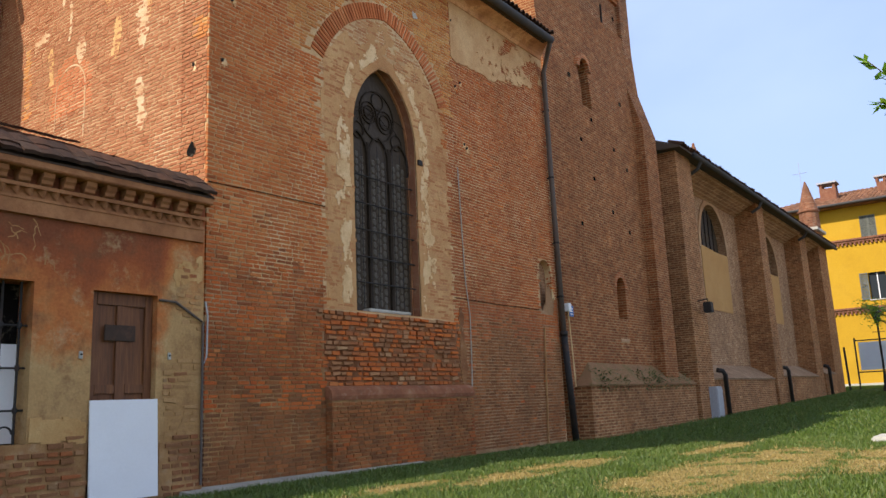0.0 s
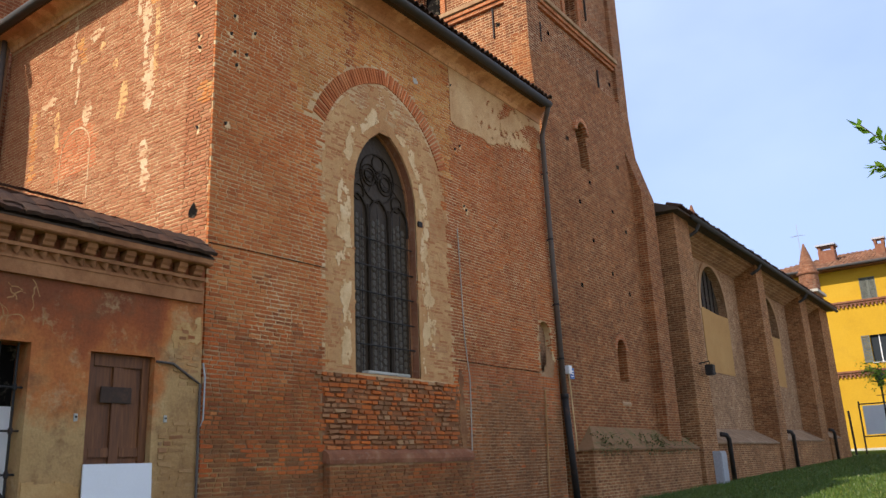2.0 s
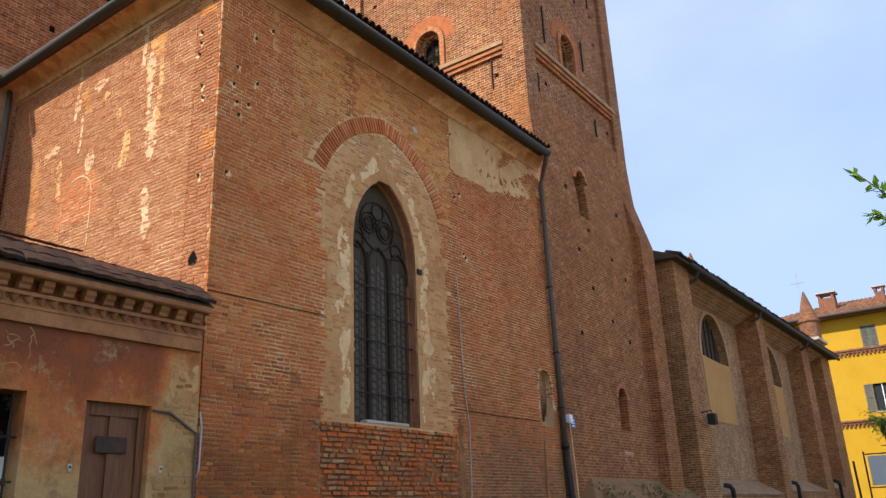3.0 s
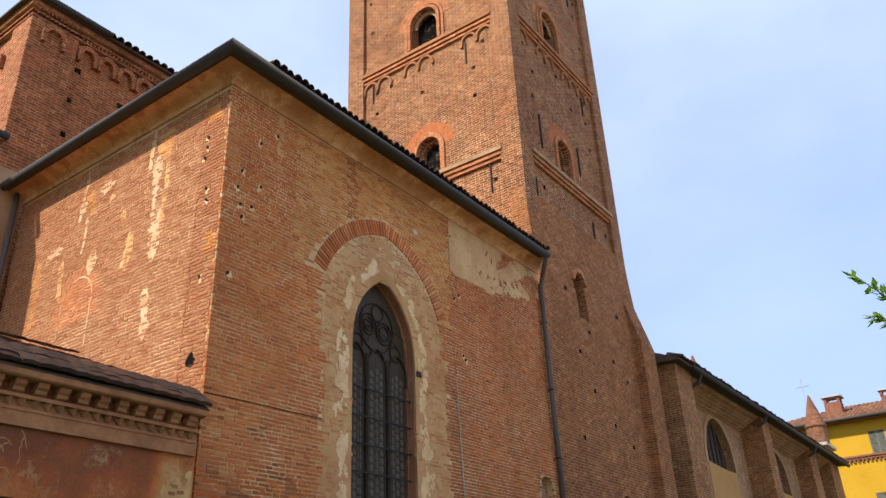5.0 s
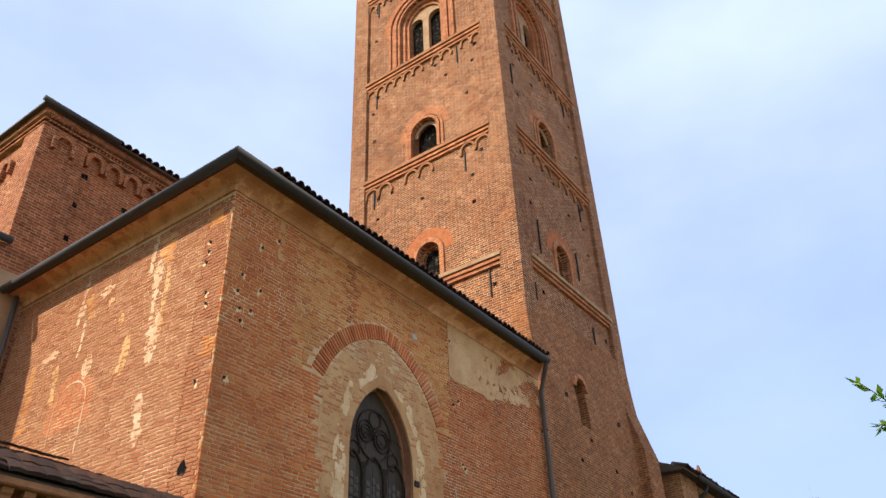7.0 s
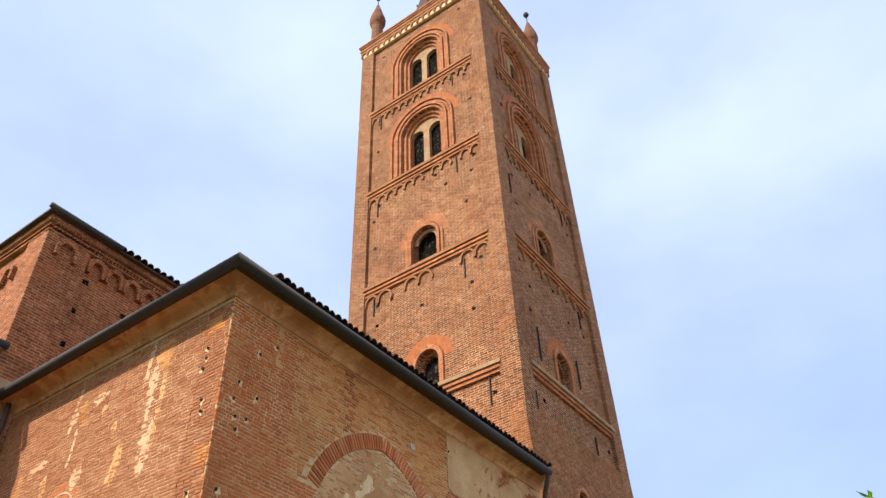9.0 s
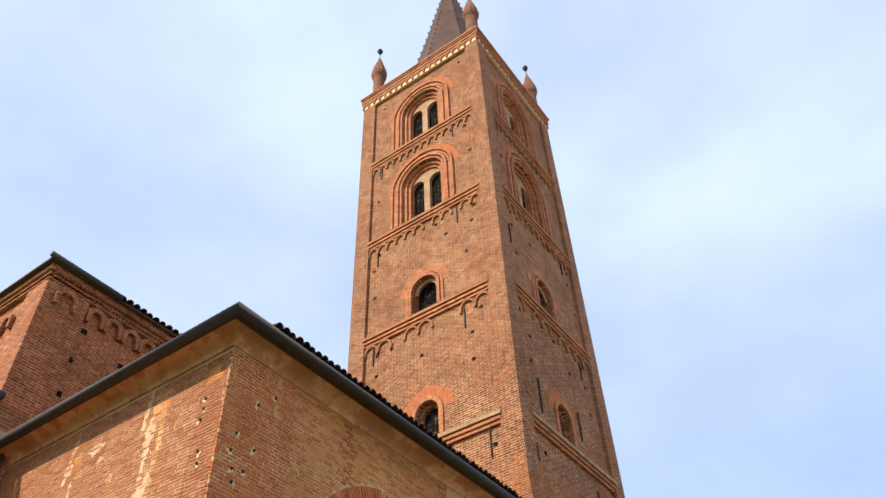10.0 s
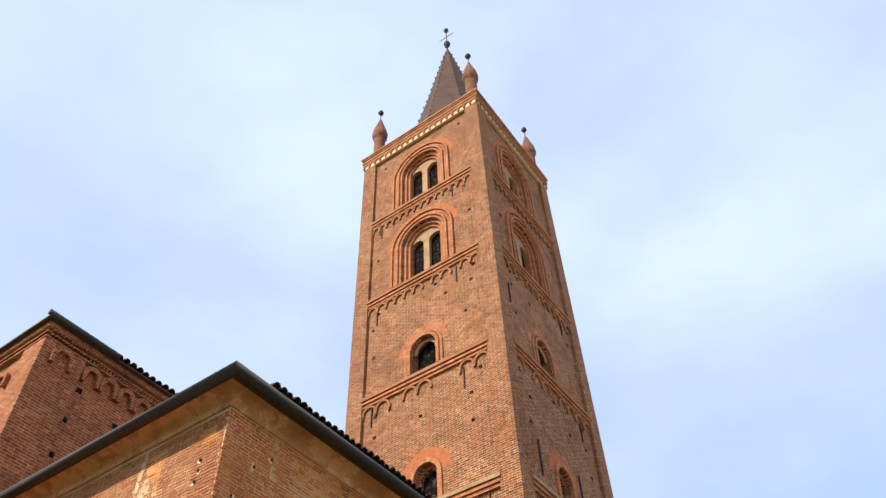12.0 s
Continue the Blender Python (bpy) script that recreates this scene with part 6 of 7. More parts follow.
flakes("plaster_skirt", PORCH_BARE, porch, "broken lower edge of the buff plaster", front(PY), (2.9, 4.78, 0.55, 1.15), 0.02, -0.018, skirt_coat)
for u, z in ((5.97, 2.64), (6.05, 2.58), (5.93, 2.56)):
    set_brick(rp.choice(PBS), porch, pose(u, PY + 0.012, z, 0, 0, rp.uniform(-2, 2)))
# cornice
for z0, z1, o in ((3.01, 3.035, 0.050), (3.035, 3.165, 0.036), (3.165, 3.195, 0.048), (3.285, 3.325, 0.085), (3.46, 3.49, 0.17)):
    bm = bmesh.new()
    box(bm, -3.0, 6.18, PY - o, PY + 0.2, z0, z1)
    part("cornice_course", bm, PORCH_TRIM, porch)
bm = bmesh.new()
box(bm, -3.0, 6.18, PY - 0.012, PY + 0.1, 3.195, 3.285)
part("sawtooth_bed", bm, PORCH_TRIM, porch)
bm = bmesh.new()
vs = [bm.verts.new(c) for c in ((0.004, -0.008, 3.284), (0.136, -0.008, 3.284), (0.070, -0.088, 3.284), (0.070, -0.060, 3.198))]
for f in ((0, 1, 2), (0, 2, 3), (1, 3, 2), (0, 3, 1)):
    bm.faces.new([vs[i] for i in f])
tooth = part("sawtooth_brick", bm, PORCH_TRIM, porch)
tooth.location = (6.03, PY, 0)
for k in range(1, 65):
    ob = new("sawtooth_brick", tooth.data)
    ob.parent, ob.location = porch, (6.03 - 0.14 * k, PY, 0)
for k in range(36):
    x = 6.04 - 0.2367 * k
    if x < -2.9:
        break
    bm = bmesh.new()
    sweep(bm, [(0.0, 3.335), (-0.075, 3.335), (-0.10, 3.35), (-0.105, 3.385), (-0.135, 3.41), (-0.145, 3.46), (0.0, 3.46)], [lambda a, b: (x - 0.06, PY + a, b), lambda a, b: (x + 0.06, PY + a, b)])
    part("modillion", bm, PORCH_TRIM, porch, "small terracotta bracket")
bm = bmesh.new()
box(bm, -3.0, 6.19, PY - 0.215, PY - 0.172, 3.465, 3.545, 0.012)
part("eaves_edge", bm, PORCH_TRIM, porch, "worn terracotta eaves edge")
bm = bmesh.new()
SL = 0.395
RY, RZ = PY + 0.18, 0.04
sweep(bm, [(-0.39, 3.507), (-0.39, 3.522), (-0.12, 3.73), (3.0, 3.73 + SL * 3.12), (3.0, 3.60 + SL * 3.12), (0.0, 3.507)], [lambda a, b: (-3.0, RY + a, RZ + b), lambda a, b: (6.20, RY + a, RZ + b)])
part("roof_deck", bm, DARK_TILES, porch)
rt = random.Random(2)


def flat_tile():
    """A flat clay tile with a worn, uneven lower edge, lying along +y."""
    e = lambda s: rt.uniform(-s, s)
    vs = [(x + e(0.005), y + e(0.010) * (y == 0), z + e(0.003)) for z in (0.0, 0.026) for y in (0.0, 0.44) for x in (-0.097, 0.0, 0.097)]
    vs = [(x, y, z + (0.006 if abs(x) < 0.05 else 0.0)) for x, y, z in vs]
    fs = [(6, 7, 10, 9), (7, 8, 11, 10), (1, 0, 3, 4), (2, 1, 4, 5), (0, 1, 7, 6), (1, 2, 8, 7), (2, 5, 11, 8), (5, 4, 10, 11), (4, 3, 9, 10), (3, 0, 6, 9)]
    me = bpy.data.meshes.new("roof_tile")
    me.from_pydata(vs, [], fs)
    me.materials.append(TILE)
    return me


FLAT = [flat_tile() for k in range(6)]
ang = math.degrees(math.atan(SL))
for col in range(24):
    for y, z in ((RY - 0.43, RZ + 3.540), (RY - 0.335, RZ + 3.613), (RY - 0.24, RZ + 3.686)):
        x = 6.10 - 0.20 * col + rt.uniform(-0.006, 0.006)
        set_brick(rt.choice(FLAT), porch, pose(x, y + rt.uniform(-0.012, 0.012), z + rt.uniform(-0.005, 0.005), 35.5, rt.uniform(-1.5, 1.5), rt.uniform(-1.5, 1.5)) @ Matrix.Diagonal((1, 0.5, 1.7, 1)), "roof_tile")
    for row in range(1, 10):
        x = 6.10 - 0.20 * col
        y = RY - 0.41 + 0.355 * row
        set_brick(rt.choice(FLAT), porch, pose(x + rt.uniform(-0.004, 0.004), y + rt.uniform(-0.012, 0.012), RZ + 3.63 + SL * (y - RY + 0.38) + (0.024 if row < 9 else 0.085) + rt.uniform(-0.004, 0.004), ang - 3.4, rt.uniform(-1.2, 1.2), rt.uniform(-1.5, 1.5)), "roof_tile")

door = thing("door_1", "old brown panelled wooden door, closed, with a dark plate", "door", kind="structure", at=(5.17, PY + 0.10, 0.06))
bm = bmesh.new()
box(bm, -0.40, 0.40, 0.02, 0.06, 0.0, 2.24)
part("door_leaf", bm, WOOD, door)
for u0, u1, z0, z1 in ((-0.40, -0.30, 0, 2.24), (0.30, 0.40, 0, 2.24), (-0.06, 0.06, 0.12, 2.10), (-0.30, 0.30, 2.10, 2.24), (-0.30, 0.30, 0.0, 0.12), (-0.30, -0.06, 1.12, 1.22), (0.06, 0.30, 1.12, 1.22)):
    bm = bmesh.new()
    box(bm, u0 + 0.001, u1 - 0.001, -0.012, 0.02, z0 + 0.001, z1 - 0.001, 0.005)
    part("rail", bm, WOOD, door)
bm = bmesh.new()
box(bm, -0.21, 0.17, -0.03, -0.012, 1.70, 1.88, 0.006)
part("letter_plate", bm, metal("rusty_plate", (0.050, 0.028, 0.018), 0.9, 0.0, 0.5), door, "dark brown metal plate")
for x, z in ((4.65, 1.59), (5.74, 1.60)):
    bell = thing("bell_push", "small grey bell push screwed to the plaster", "bell push", at=(x, PY, z))
    bm = bmesh.new()
    box(bm, -0.022, 0.022, -0.014, 0.002, -0.04, 0.04, 0.004)
    part("backplate", bm, STONE, bell)
    bm = bmesh.new()
    lathe(bm, 0, 0, [(0.0, -0.010), (0.012, -0.008), (0.012, 0.004), (0.0, 0.005)], 10)
    bmesh.ops.rotate(bm, verts=bm.verts, matrix=Matrix.Rotation(math.pi / 2, 3, "X"))
    bmesh.ops.translate(bm, verts=bm.verts, vec=(0, -0.016, 0.006))
    part("button", bm, IRON, bell)
board = thing("white_board", "plain white sheet board leaning against the lower door", "board", at=(5.17, PY - 0.03, 0.05))
bm = bmesh.new()
hexa(bm, [(-0.41, -0.05, 0.0), (0.41, -0.05, 0.0), (0.41, -0.03, 0.0), (-0.41, -0.03, 0.0), (-0.41, 0.0, 1.06), (0.41, 0.0, 1.06), (0.41, 0.02, 1.06), (-0.41, 0.02, 1.06)])
part("sheet", bm, WHITE, board)

w2 = thing("window_2", "barred outbuilding window with a white board behind the lower half", "window", kind="structure")
# black sheet; the room's darkness behind the bars is only its colour
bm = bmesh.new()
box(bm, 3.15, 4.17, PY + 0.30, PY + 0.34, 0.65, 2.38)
part("pane", bm, DARK, w2, "black sheet painting the dark of the room behind")
bm = bmesh.new()
box(bm, 3.21, 4.10, PY + 0.24, PY + 0.26, 0.71, 1.70)
part("backing_board", bm, WHITE, w2, "pale board")
for k in range(5):
    u = 3.30 + 0.185 * k
    bm = bmesh.new()
    tube(bm, [(u, PY + 0.10, 0.70), (u, PY + 0.10, 2.33)], 0.013, 6)
    for z in (1.03, 1.45, 1.88):
        lathe(bm, u, PY + 0.10, [(0.013, z - 0.04), (0.026, z - 0.02), (0.026, z + 0.02), (0.013, z + 0.04)], 6)
    part("upright_bar", bm, IRON, w2)
for z in (1.03, 1.45, 1.88):
    bm = bmesh.new()
    tube(bm, [(3.18, PY + 0.10, z), (4.14, PY + 0.10, z)], 0.012, 6)
    part("crossbar", bm, IRON, w2)
bm = bmesh.new()
for k in range(4):
    ring(bm, front(PY), 3.393 + 0.185 * k, 0.80, 0.075, 0.008, 0.09, 0.11, 10, 0, math.pi)
part("bar_scrolls", bm, IRON, w2)
cable = thing("wall_cable", "grey cable running from the door head to the wall corner", "cable")
bm = bmesh.new()
tube(bm, [(5.58, PY - 0.02, 2.25), (5.80, PY - 0.025, 2.24), (6.05, PY - 0.025, 2.10), (6.19, PY - 0.03, 2.02), (6.19, PY - 0.03, 0.1)], 0.016, 6)
part("dark_cable", bm, PIPE, cable)
bm = bmesh.new()
tube(bm, [(6.23, PY - 0.02, 2.28), (6.26, PY - 0.03, 2.1), (6.25, PY - 0.03, 1.6), (6.21, PY - 0.03, 1.52)], 0.011, 6)
part("pale_cable", bm, ZINC, cable)

# ---- tower ironwork and putlog holes ----
for axes, spots in ((front(TY0 + PD), ((17.35, 13.3, 1.15), (19.75, 13.5, 1.0), (16.75, 11.45, 0.6), (20.2, 11.35, 0.7), (16.8, 19.6, 0.9), (20.6, 16.2, 0.7), (20.6, 20.9, 0.7))), (side(TX0 + PD), ((9.45, 11.6, 1.15), (10.0, 16.2, 0.8), (13.6, 16.4, 0.7), (10.05, 20.9, 0.8), (13.55, 20.8, 0.8), (13.5, 25.6, 0.7), (10.0, 25.7, 0.7)))):
    for u, z, h in spots:
        b = bmesh.new()
        slab(b, axes, [(u - 0.014, z), (u + 0.014, z), (u + 0.018, z + h), (u - 0.018, z + h)], -0.05, 0.01)
        part("tie_bar", b, IRON, tower, "rusty iron wall tie")
# putlog holes as black plates: their inner shade is colour, not depth
rh = random.Random(5)
for axes, lo_, hi_ in ((front(TY0 + PD), 16.8, 21.2), (side(TX0 + PD), 9.3, 13.8)):
    for z in (14.9, 15.9, 16.7, 19.3, 20.6, 21.3, 24.3, 25.9, 30.4, 11.9):
        for u in (lo_ + rh.uniform(0, 0.5), (lo_ + hi_) / 2 + rh.uniform(-1.5, 1.5), hi_ - rh.uniform(0, 0.5)):
            c = (lo_ + hi_) / 2
            if abs(u - c) < 1.75 and (z > 22 or 17 < z < 20.4 or z < 15.2):
                continue
            b = bmesh.new()
            box_ = [(u - 0.065, z), (u + 0.065, z), (u + 0.06, z + 0.12), (u - 0.065, z + 0.11)]
            slab(b, axes, box_, -0.006, 0.01)
            part("putlog_hole", b, DARK, tower)
for u, z in ((17.6, 7.2), (18.3, 7.9), (19.6, 7.4), (20.3, 8.9), (20.4, 7.0), (19.2, 5.6), (17.3, 5.0), (18.2, 6.3), (20.2, 5.2), (17.2, 8.8)):
    b = bmesh.new()
    slab(b, front(TY0 - 0.19), [(u - 0.06, z), (u + 0.06, z), (u + 0.055, z + 0.1), (u - 0.06, z + 0.1)], -0.006, 0.01)
    part("putlog_hole", b, DARK, tower)
# transept putlog holes, again black plates coloured as shade
for u, z in ((7.69, 13.66), (7.60, 12.75), (7.62, 11.78), (8.9, 13.3), (8.6, 12.2)):
    b = bmesh.new()
    slab(b, front(QY), [(u - 0.08, z), (u + 0.08, z), (u + 0.08, z + 0.15), (u - 0.08, z + 0.14)], -0.105 if u < 7.2 else -0.006, 0.01)
    part("putlog_hole", b, DARK, transept)

# ---- small things along the nave ----
cabinet = thing("meter_cabinet", "grey metal utility cabinet standing on the grass by the nave", "cabinet", at=(24.55, 7.72, ground_z(24.5, 0)))
bm = bmesh.new()
box(bm, -0.27, 0.27, -0.12, 0.14, -0.05, 0.92, 0.015)
part("body", bm, GREY_BOX, cabinet)
bm = bmesh.new()
box(bm, -0.24, 0.24, -0.14, -0.12, 0.06, 0.86, 0.006)
part("cabinet_door", bm, GREY_BOX, cabinet)
for x in (26.0, 34.4, 42.6):
    g = ground_z(x, 0)
    dp = thing("drain_pipe", "black drain pipe foot beside the sloping base", "drain pipe", group="drain pipes along the nave", at=(x, 7.79, g))
    bm = bmesh.new()
    tube(bm, [(-0.22, 0.20, 1.40), (-0.10, 0.06, 1.37), (-0.01, 0.02, 1.25), (0.05, 0.02, 0.0)], 0.075, 10)
    part("pipe", bm, IRON, dp, "", True)
lant = thing("wall_lantern", "small dark wall lantern on a bracket", "lantern", at=(24.0, 7.92, 3.42))
bm = bmesh.new()
box(bm, 0.14, 0.40, -0.46, -0.22, -0.14, 0.18, 0.02)
part("lantern_body", bm, IRON, lant)
bm = bmesh.new()
tube(bm, [(0.05, 0.05, 0.2), (0.25, -0.35, 0.28), (0.25, -0.35, 0.2)], 0.02, 6)
part("bracket_arm", bm, IRON, lant)
for x in (25.1, 32.4, 40.4):
    b = bmesh.new()
    tube(b, [(x, 7.6, 8.22), (x, 7.72, 8.0), (x, 8.02, 7.85)], 0.06, 8)
    part("gutter_outlet", b, GUTTER, nave)

# ---- yellow house beyond ----
house = thing("yellow_house", "three-storey yellow rendered house with brick string courses and a tiled roof", "house")
HX, HY0, HY1, HZ = 60.0, -6.0, 16.0, 13.0
def house_windows():
    out = []
    for c in (3.3, 7.42, 11.6, -1.0):
        out += [Hole(c, 0.98, 10.75, 12.28, 0), Hole(c - 0.1, 1.05, 6.55, 8.35, 0)]
    return out


bm = bmesh.new()
wall(bm, side(HX), HY0, HY1, 0.4, HZ, 0.4, house_windows())
part("facade", bm, YELLOW, house, "bright yellow render")
bm = bmesh.new()
box(bm, HX + 0.4, 74, HY0, HY0 + 0.4, 0.4, HZ)
box(bm, HX + 0.4, 74, HY1 - 0.4, HY1, 0.4, HZ)
box(bm, 73.6, 74, HY0 + 0.4, HY1 - 0.4, 0.4, HZ)
part("side_walls", bm, YELLOW, house)
bm = bmesh.new()
box(bm, HX - 0.08, HX + 0.1, HY0, HY1, 0.3, 1.05)
part("stone_base", bm, STONE, house, "pale stone base")
for z in (10.45, 5.75):
    for z0, h, o in ((z + 0.22, 0.12, 0.22), (z + 0.08, 0.14, 0.14)):
        b = bmesh.new()
        box(b, HX - o, HX + 0.1, HY0, HY1, z0, z0 + h)
        part("string_course", b, STRIP_BRICK, house, "red brick string course")
    b = bmesh.new()
    box(b, -0.12, 0.05, 0, 0.12, -0.10, 0.078)
    first = part("dentil", b, STRIP_BRICK, house)
    first.location = (HX, HY0, z)
    for k in range(1, 84):
        ob = new("dentil", first.data)
        ob.parent, ob.location = house, (HX, HY0 + 0.26 * k, z)
for h in house_windows():
    wd = new("house_window")
    wd.parent = house
    b = bmesh.new()
    box(b, HX + 0.18, HX + 0.22, h.c - h.w / 2, h.c + h.w / 2, h.sill, h.spring)
    part("pane", b, HOUSE_GLASS, wd)
    closed = h.sill > 9
    for s in (-1, 1):
        b = bmesh.new()
        y0 = h.c + (0 if s > 0 else -h.w / 2) if closed else h.c + s * (h.w / 2 + 0.28) - 0.26
        wv = h.w / 2 if closed else 0.52
        xx = HX + 0.02 if closed else HX - 0.06
        for z0, z1 in ((h.sill, h.sill + 0.08), (h.spring - 0.08, h.spring), ((h.sill + h.spring) / 2 - 0.04, (h.sill + h.spring) / 2 + 0.04)):
            box(b, xx, xx + 0.05, y0 + 0.005, y0 + wv - 0.005, z0, z1)
        for e in (y0 + 0.005, y0 + wv - 0.065):
            box(b, xx + 0.001, xx + 0.049, e, e + 0.06, h.sill, h.spring)
        for k in range(18):
            z = h.sill + 0.09 + k * (h.spring - h.sill - 0.2) / 18
            hexa(b, [(xx, y0 + 0.06, z), (xx + 0.04, y0 + 0.06, z + 0.05), (xx + 0.04, y0 + wv - 0.06, z + 0.05), (xx, y0 + wv - 0.06, z), (xx, y0 + 0.06, z + 0.012), (xx + 0.04, y0 + 0.06, z + 0.062), (xx + 0.04, y0 + wv - 0.06, z + 0.062), (xx, y0 + wv - 0.06, z + 0.012)])
        part("shutter", b, SHUTTER, wd, "grey-green louvred shutter")
    b = bmesh.new()
    box(b, HX - 0.06, HX + 0.2, h.c - h.w / 2 - 0.08, h.c + h.w / 2 + 0.08, h.sill - 0.07, h.sill - 0.002)
    part("sill", b, STONE, wd)
    if not closed:
        b = bmesh.new()
        box(b, HX + 0.13, HX + 0.18, h.c - 0.03, h.c + 0.03, h.sill, h.spring)
        part("sash_bar", b, WHITE, wd)
bm = bmesh.new()
hexa(bm, [(HX - 0.8, HY0 - 0.8, HZ), (75, HY0 - 0.8, HZ), (75, HY1 + 0.8, HZ), (HX - 0.8, HY1 + 0.8, HZ), (HX - 0.8, HY0 - 0.8, HZ + 0.12), (75, HY0 - 0.8, HZ + 0.12), (75, HY1 + 0.8, HZ + 0.12), (HX - 0.8, HY1 + 0.8, HZ + 0.12)])
part("eaves", bm, WOOD, house, "dark timber eaves")
bm = bmesh.new()
vs = [bm.verts.new(c) for c in ((HX - 0.85, HY0 - 0.85, HZ + 0.12), (75, HY0 - 0.85, HZ + 0.12), (75, HY1 + 0.85, HZ + 0.12), (HX - 0.85, HY1 + 0.85, HZ + 0.12), (67, HY0 + 6, HZ + 2.6), (67, HY1 - 6, HZ + 2.6))]
for f in ((0, 1, 4), (1, 2, 5, 4), (2, 3, 5), (3, 0, 4, 5), (3, 2, 1, 0)):
    bm.faces.new([vs[i] for i in f])
roof = part("roof", bm, TILES, house, "red clay tile roof")
verts, faces = [], []
rr = random.Random(6)
sl = 2.48 / 7.85
for c in range(78):
    y = HY0 - 0.8 + 0.30 * c
    top = min(7.8, (min(y - HY0, HY1 - y) + 0.85) / 6.85 * 7.85)
    for k in range(int(top / 0.42)):
        x0 = HX - 0.9 + 0.42 * k
        b0 = len(verts)
        for x, r in ((x0, 0.14), (x0 + 0.46, 0.11)):
            z = HZ + 0.12 + (x - HX + 0.85) * sl + (0.03 if x == x0 else 0.0)
            for a in (0, 45, 90, 135, 180):
                verts.append((x, y + r * math.cos(math.radians(a)) + rr.uniform(-0.01, 0.01), z + r * math.sin(math.radians(a))))
        faces += [(b0 + i, b0 + i + 1, b0 + 6 + i, b0 + 5 + i) for i in range(4)] + [(b0, b0 + 1, b0 + 2, b0 + 3, b0 + 4)]
tagged(link_mesh("barrel_tiles", verts, faces, TILES, roof, "red barrel tiles"), kind="stuff")
bm = bmesh.new()
tube(bm, [(HX - 0.95, HY0 - 0.8, HZ + 0.14), (HX - 0.95, HY1 + 0.8, HZ + 0.14)], 0.09, 8)
part("gutter", bm, GUTTER, house)
for x, y, w in ((63.0, 10.0, 0.55), (63.5, 6.6, 0.3)):
    bm = bmesh.new()
    box(bm, x - w, x + w, y - w, y + w, HZ + 0.8, HZ + 2.15)
    ch = part("chimney", bm, STRIP_BRICK, house, "brick chimney")
    for sx in (-1, 1):
        for sy in (-1, 1):
            bm = bmesh.new()
            box(bm, x + sx * w * 0.8 - 0.09, x + sx * w * 0.8 + 0.09, y + sy * w * 0.8 - 0.09, y + sy * w * 0.8 + 0.09, HZ + 2.15, HZ + 2.5)
            part("cap_post", bm, STRIP_BRICK, ch)
    bm = bmesh.new()
    box(bm, x - w - 0.12, x + w + 0.12, y - w - 0.12, y + w + 0.12, HZ + 2.5, HZ + 2.62)
    part("cap_slab", bm, GREY_BOX, ch)
bm = bmesh.new()
tube(bm, [(64, 12.0, HZ + 1.5), (64, 12.0, HZ + 4.9)], 0.02, 5)
tube(bm, [(64, 11.5, HZ + 4.0), (64, 12.5, HZ + 4.0)], 0.014, 4)
for k in range(7):
    tube(bm, [(63.8, 11.55 + 0.15 * k, HZ + 4.0), (64.2, 11.55 + 0.15 * k, HZ + 4.0)], 0.009, 4)
part("aerial", bm, ZINC, house, "thin television aerial")

# ---- street lamp, notice frame, posts ----
lampx, lampy = 44.5, 5.72
g = ground_z(lampx, 0)
lamp = thing("street_lamp", "black cast-iron street lamp with a four-sided lantern", "street lamp", at=(lampx, lampy, g))
bm = bmesh.new()
lathe(bm, 0, 0, [(0.16, -0.1), (0.16, 0.15), (0.10, 0.35), (0.07, 0.8), (0.05, 1.0), (0.045, 3.2), (0.07, 3.25), (0.04, 3.35)], 12)
part("post", bm, IRON, lamp)
bm = bmesh.new()
lathe(bm, 0, 0, [(0.11, 3.35), (0.22, 3.85)], 4)
part("lantern_glass", bm, HOUSE_GLASS, lamp)
bm = bmesh.new()
lathe(bm, 0, 0, [(0.26, 3.85), (0.10, 4.05), (0.04, 4.15), (0.01, 4.25)], 4)
part("lantern_cap", bm, IRON, lamp)
bm = bmesh.new()
tube(bm, [(0, -0.28, 2.9), (0, 0.28, 2.9)], 0.02, 5)
part("ladder_bar", bm, IRON, lamp)
notice = thing("notice_frame", "large pale notice sheet in a dark tubular metal frame", "notice board", at=(50.0, 6.55, ground_z(50, 0)))
for y in (1.15, -1.6):
    bm = bmesh.new()
    tube(bm, [(0, y, -0.1), (0, y, 2.85)], 0.045, 8)
    part("frame_post", bm, IRON, notice)
for z in (0.95, 2.70):
    bm = bmesh.new()
    tube(bm, [(0, -1.6, z), (0, 1.15, z)], 0.035, 8)
    part("frame_rail", bm, IRON, notice)
bm = bmesh.new()
box(bm, -0.01, 0.01, -1.45, 0.98, 1.05, 2.60)
part("sheet", bm, SCREEN, notice)
post = thing("metal_post", "dark slim metal post on the grass", "post", at=(50.5, 8.3, ground_z(50, 0)))
bm = bmesh.new()
tube(bm, [(0, 0, -0.1), (0, 0.06, 2.4)], 0.06, 8)
part("shaft", bm, IRON, post)
stone = thing("stone_slab", "pale flat stone lying in the grass", "stone", at=(15.4, 2.0, 0))
bm = bmesh.new()
box(bm, -0.5, 0.5, -0.35, 0.25, -0.05, 0.09, 0.03)
part("block", bm, STONE, stone)

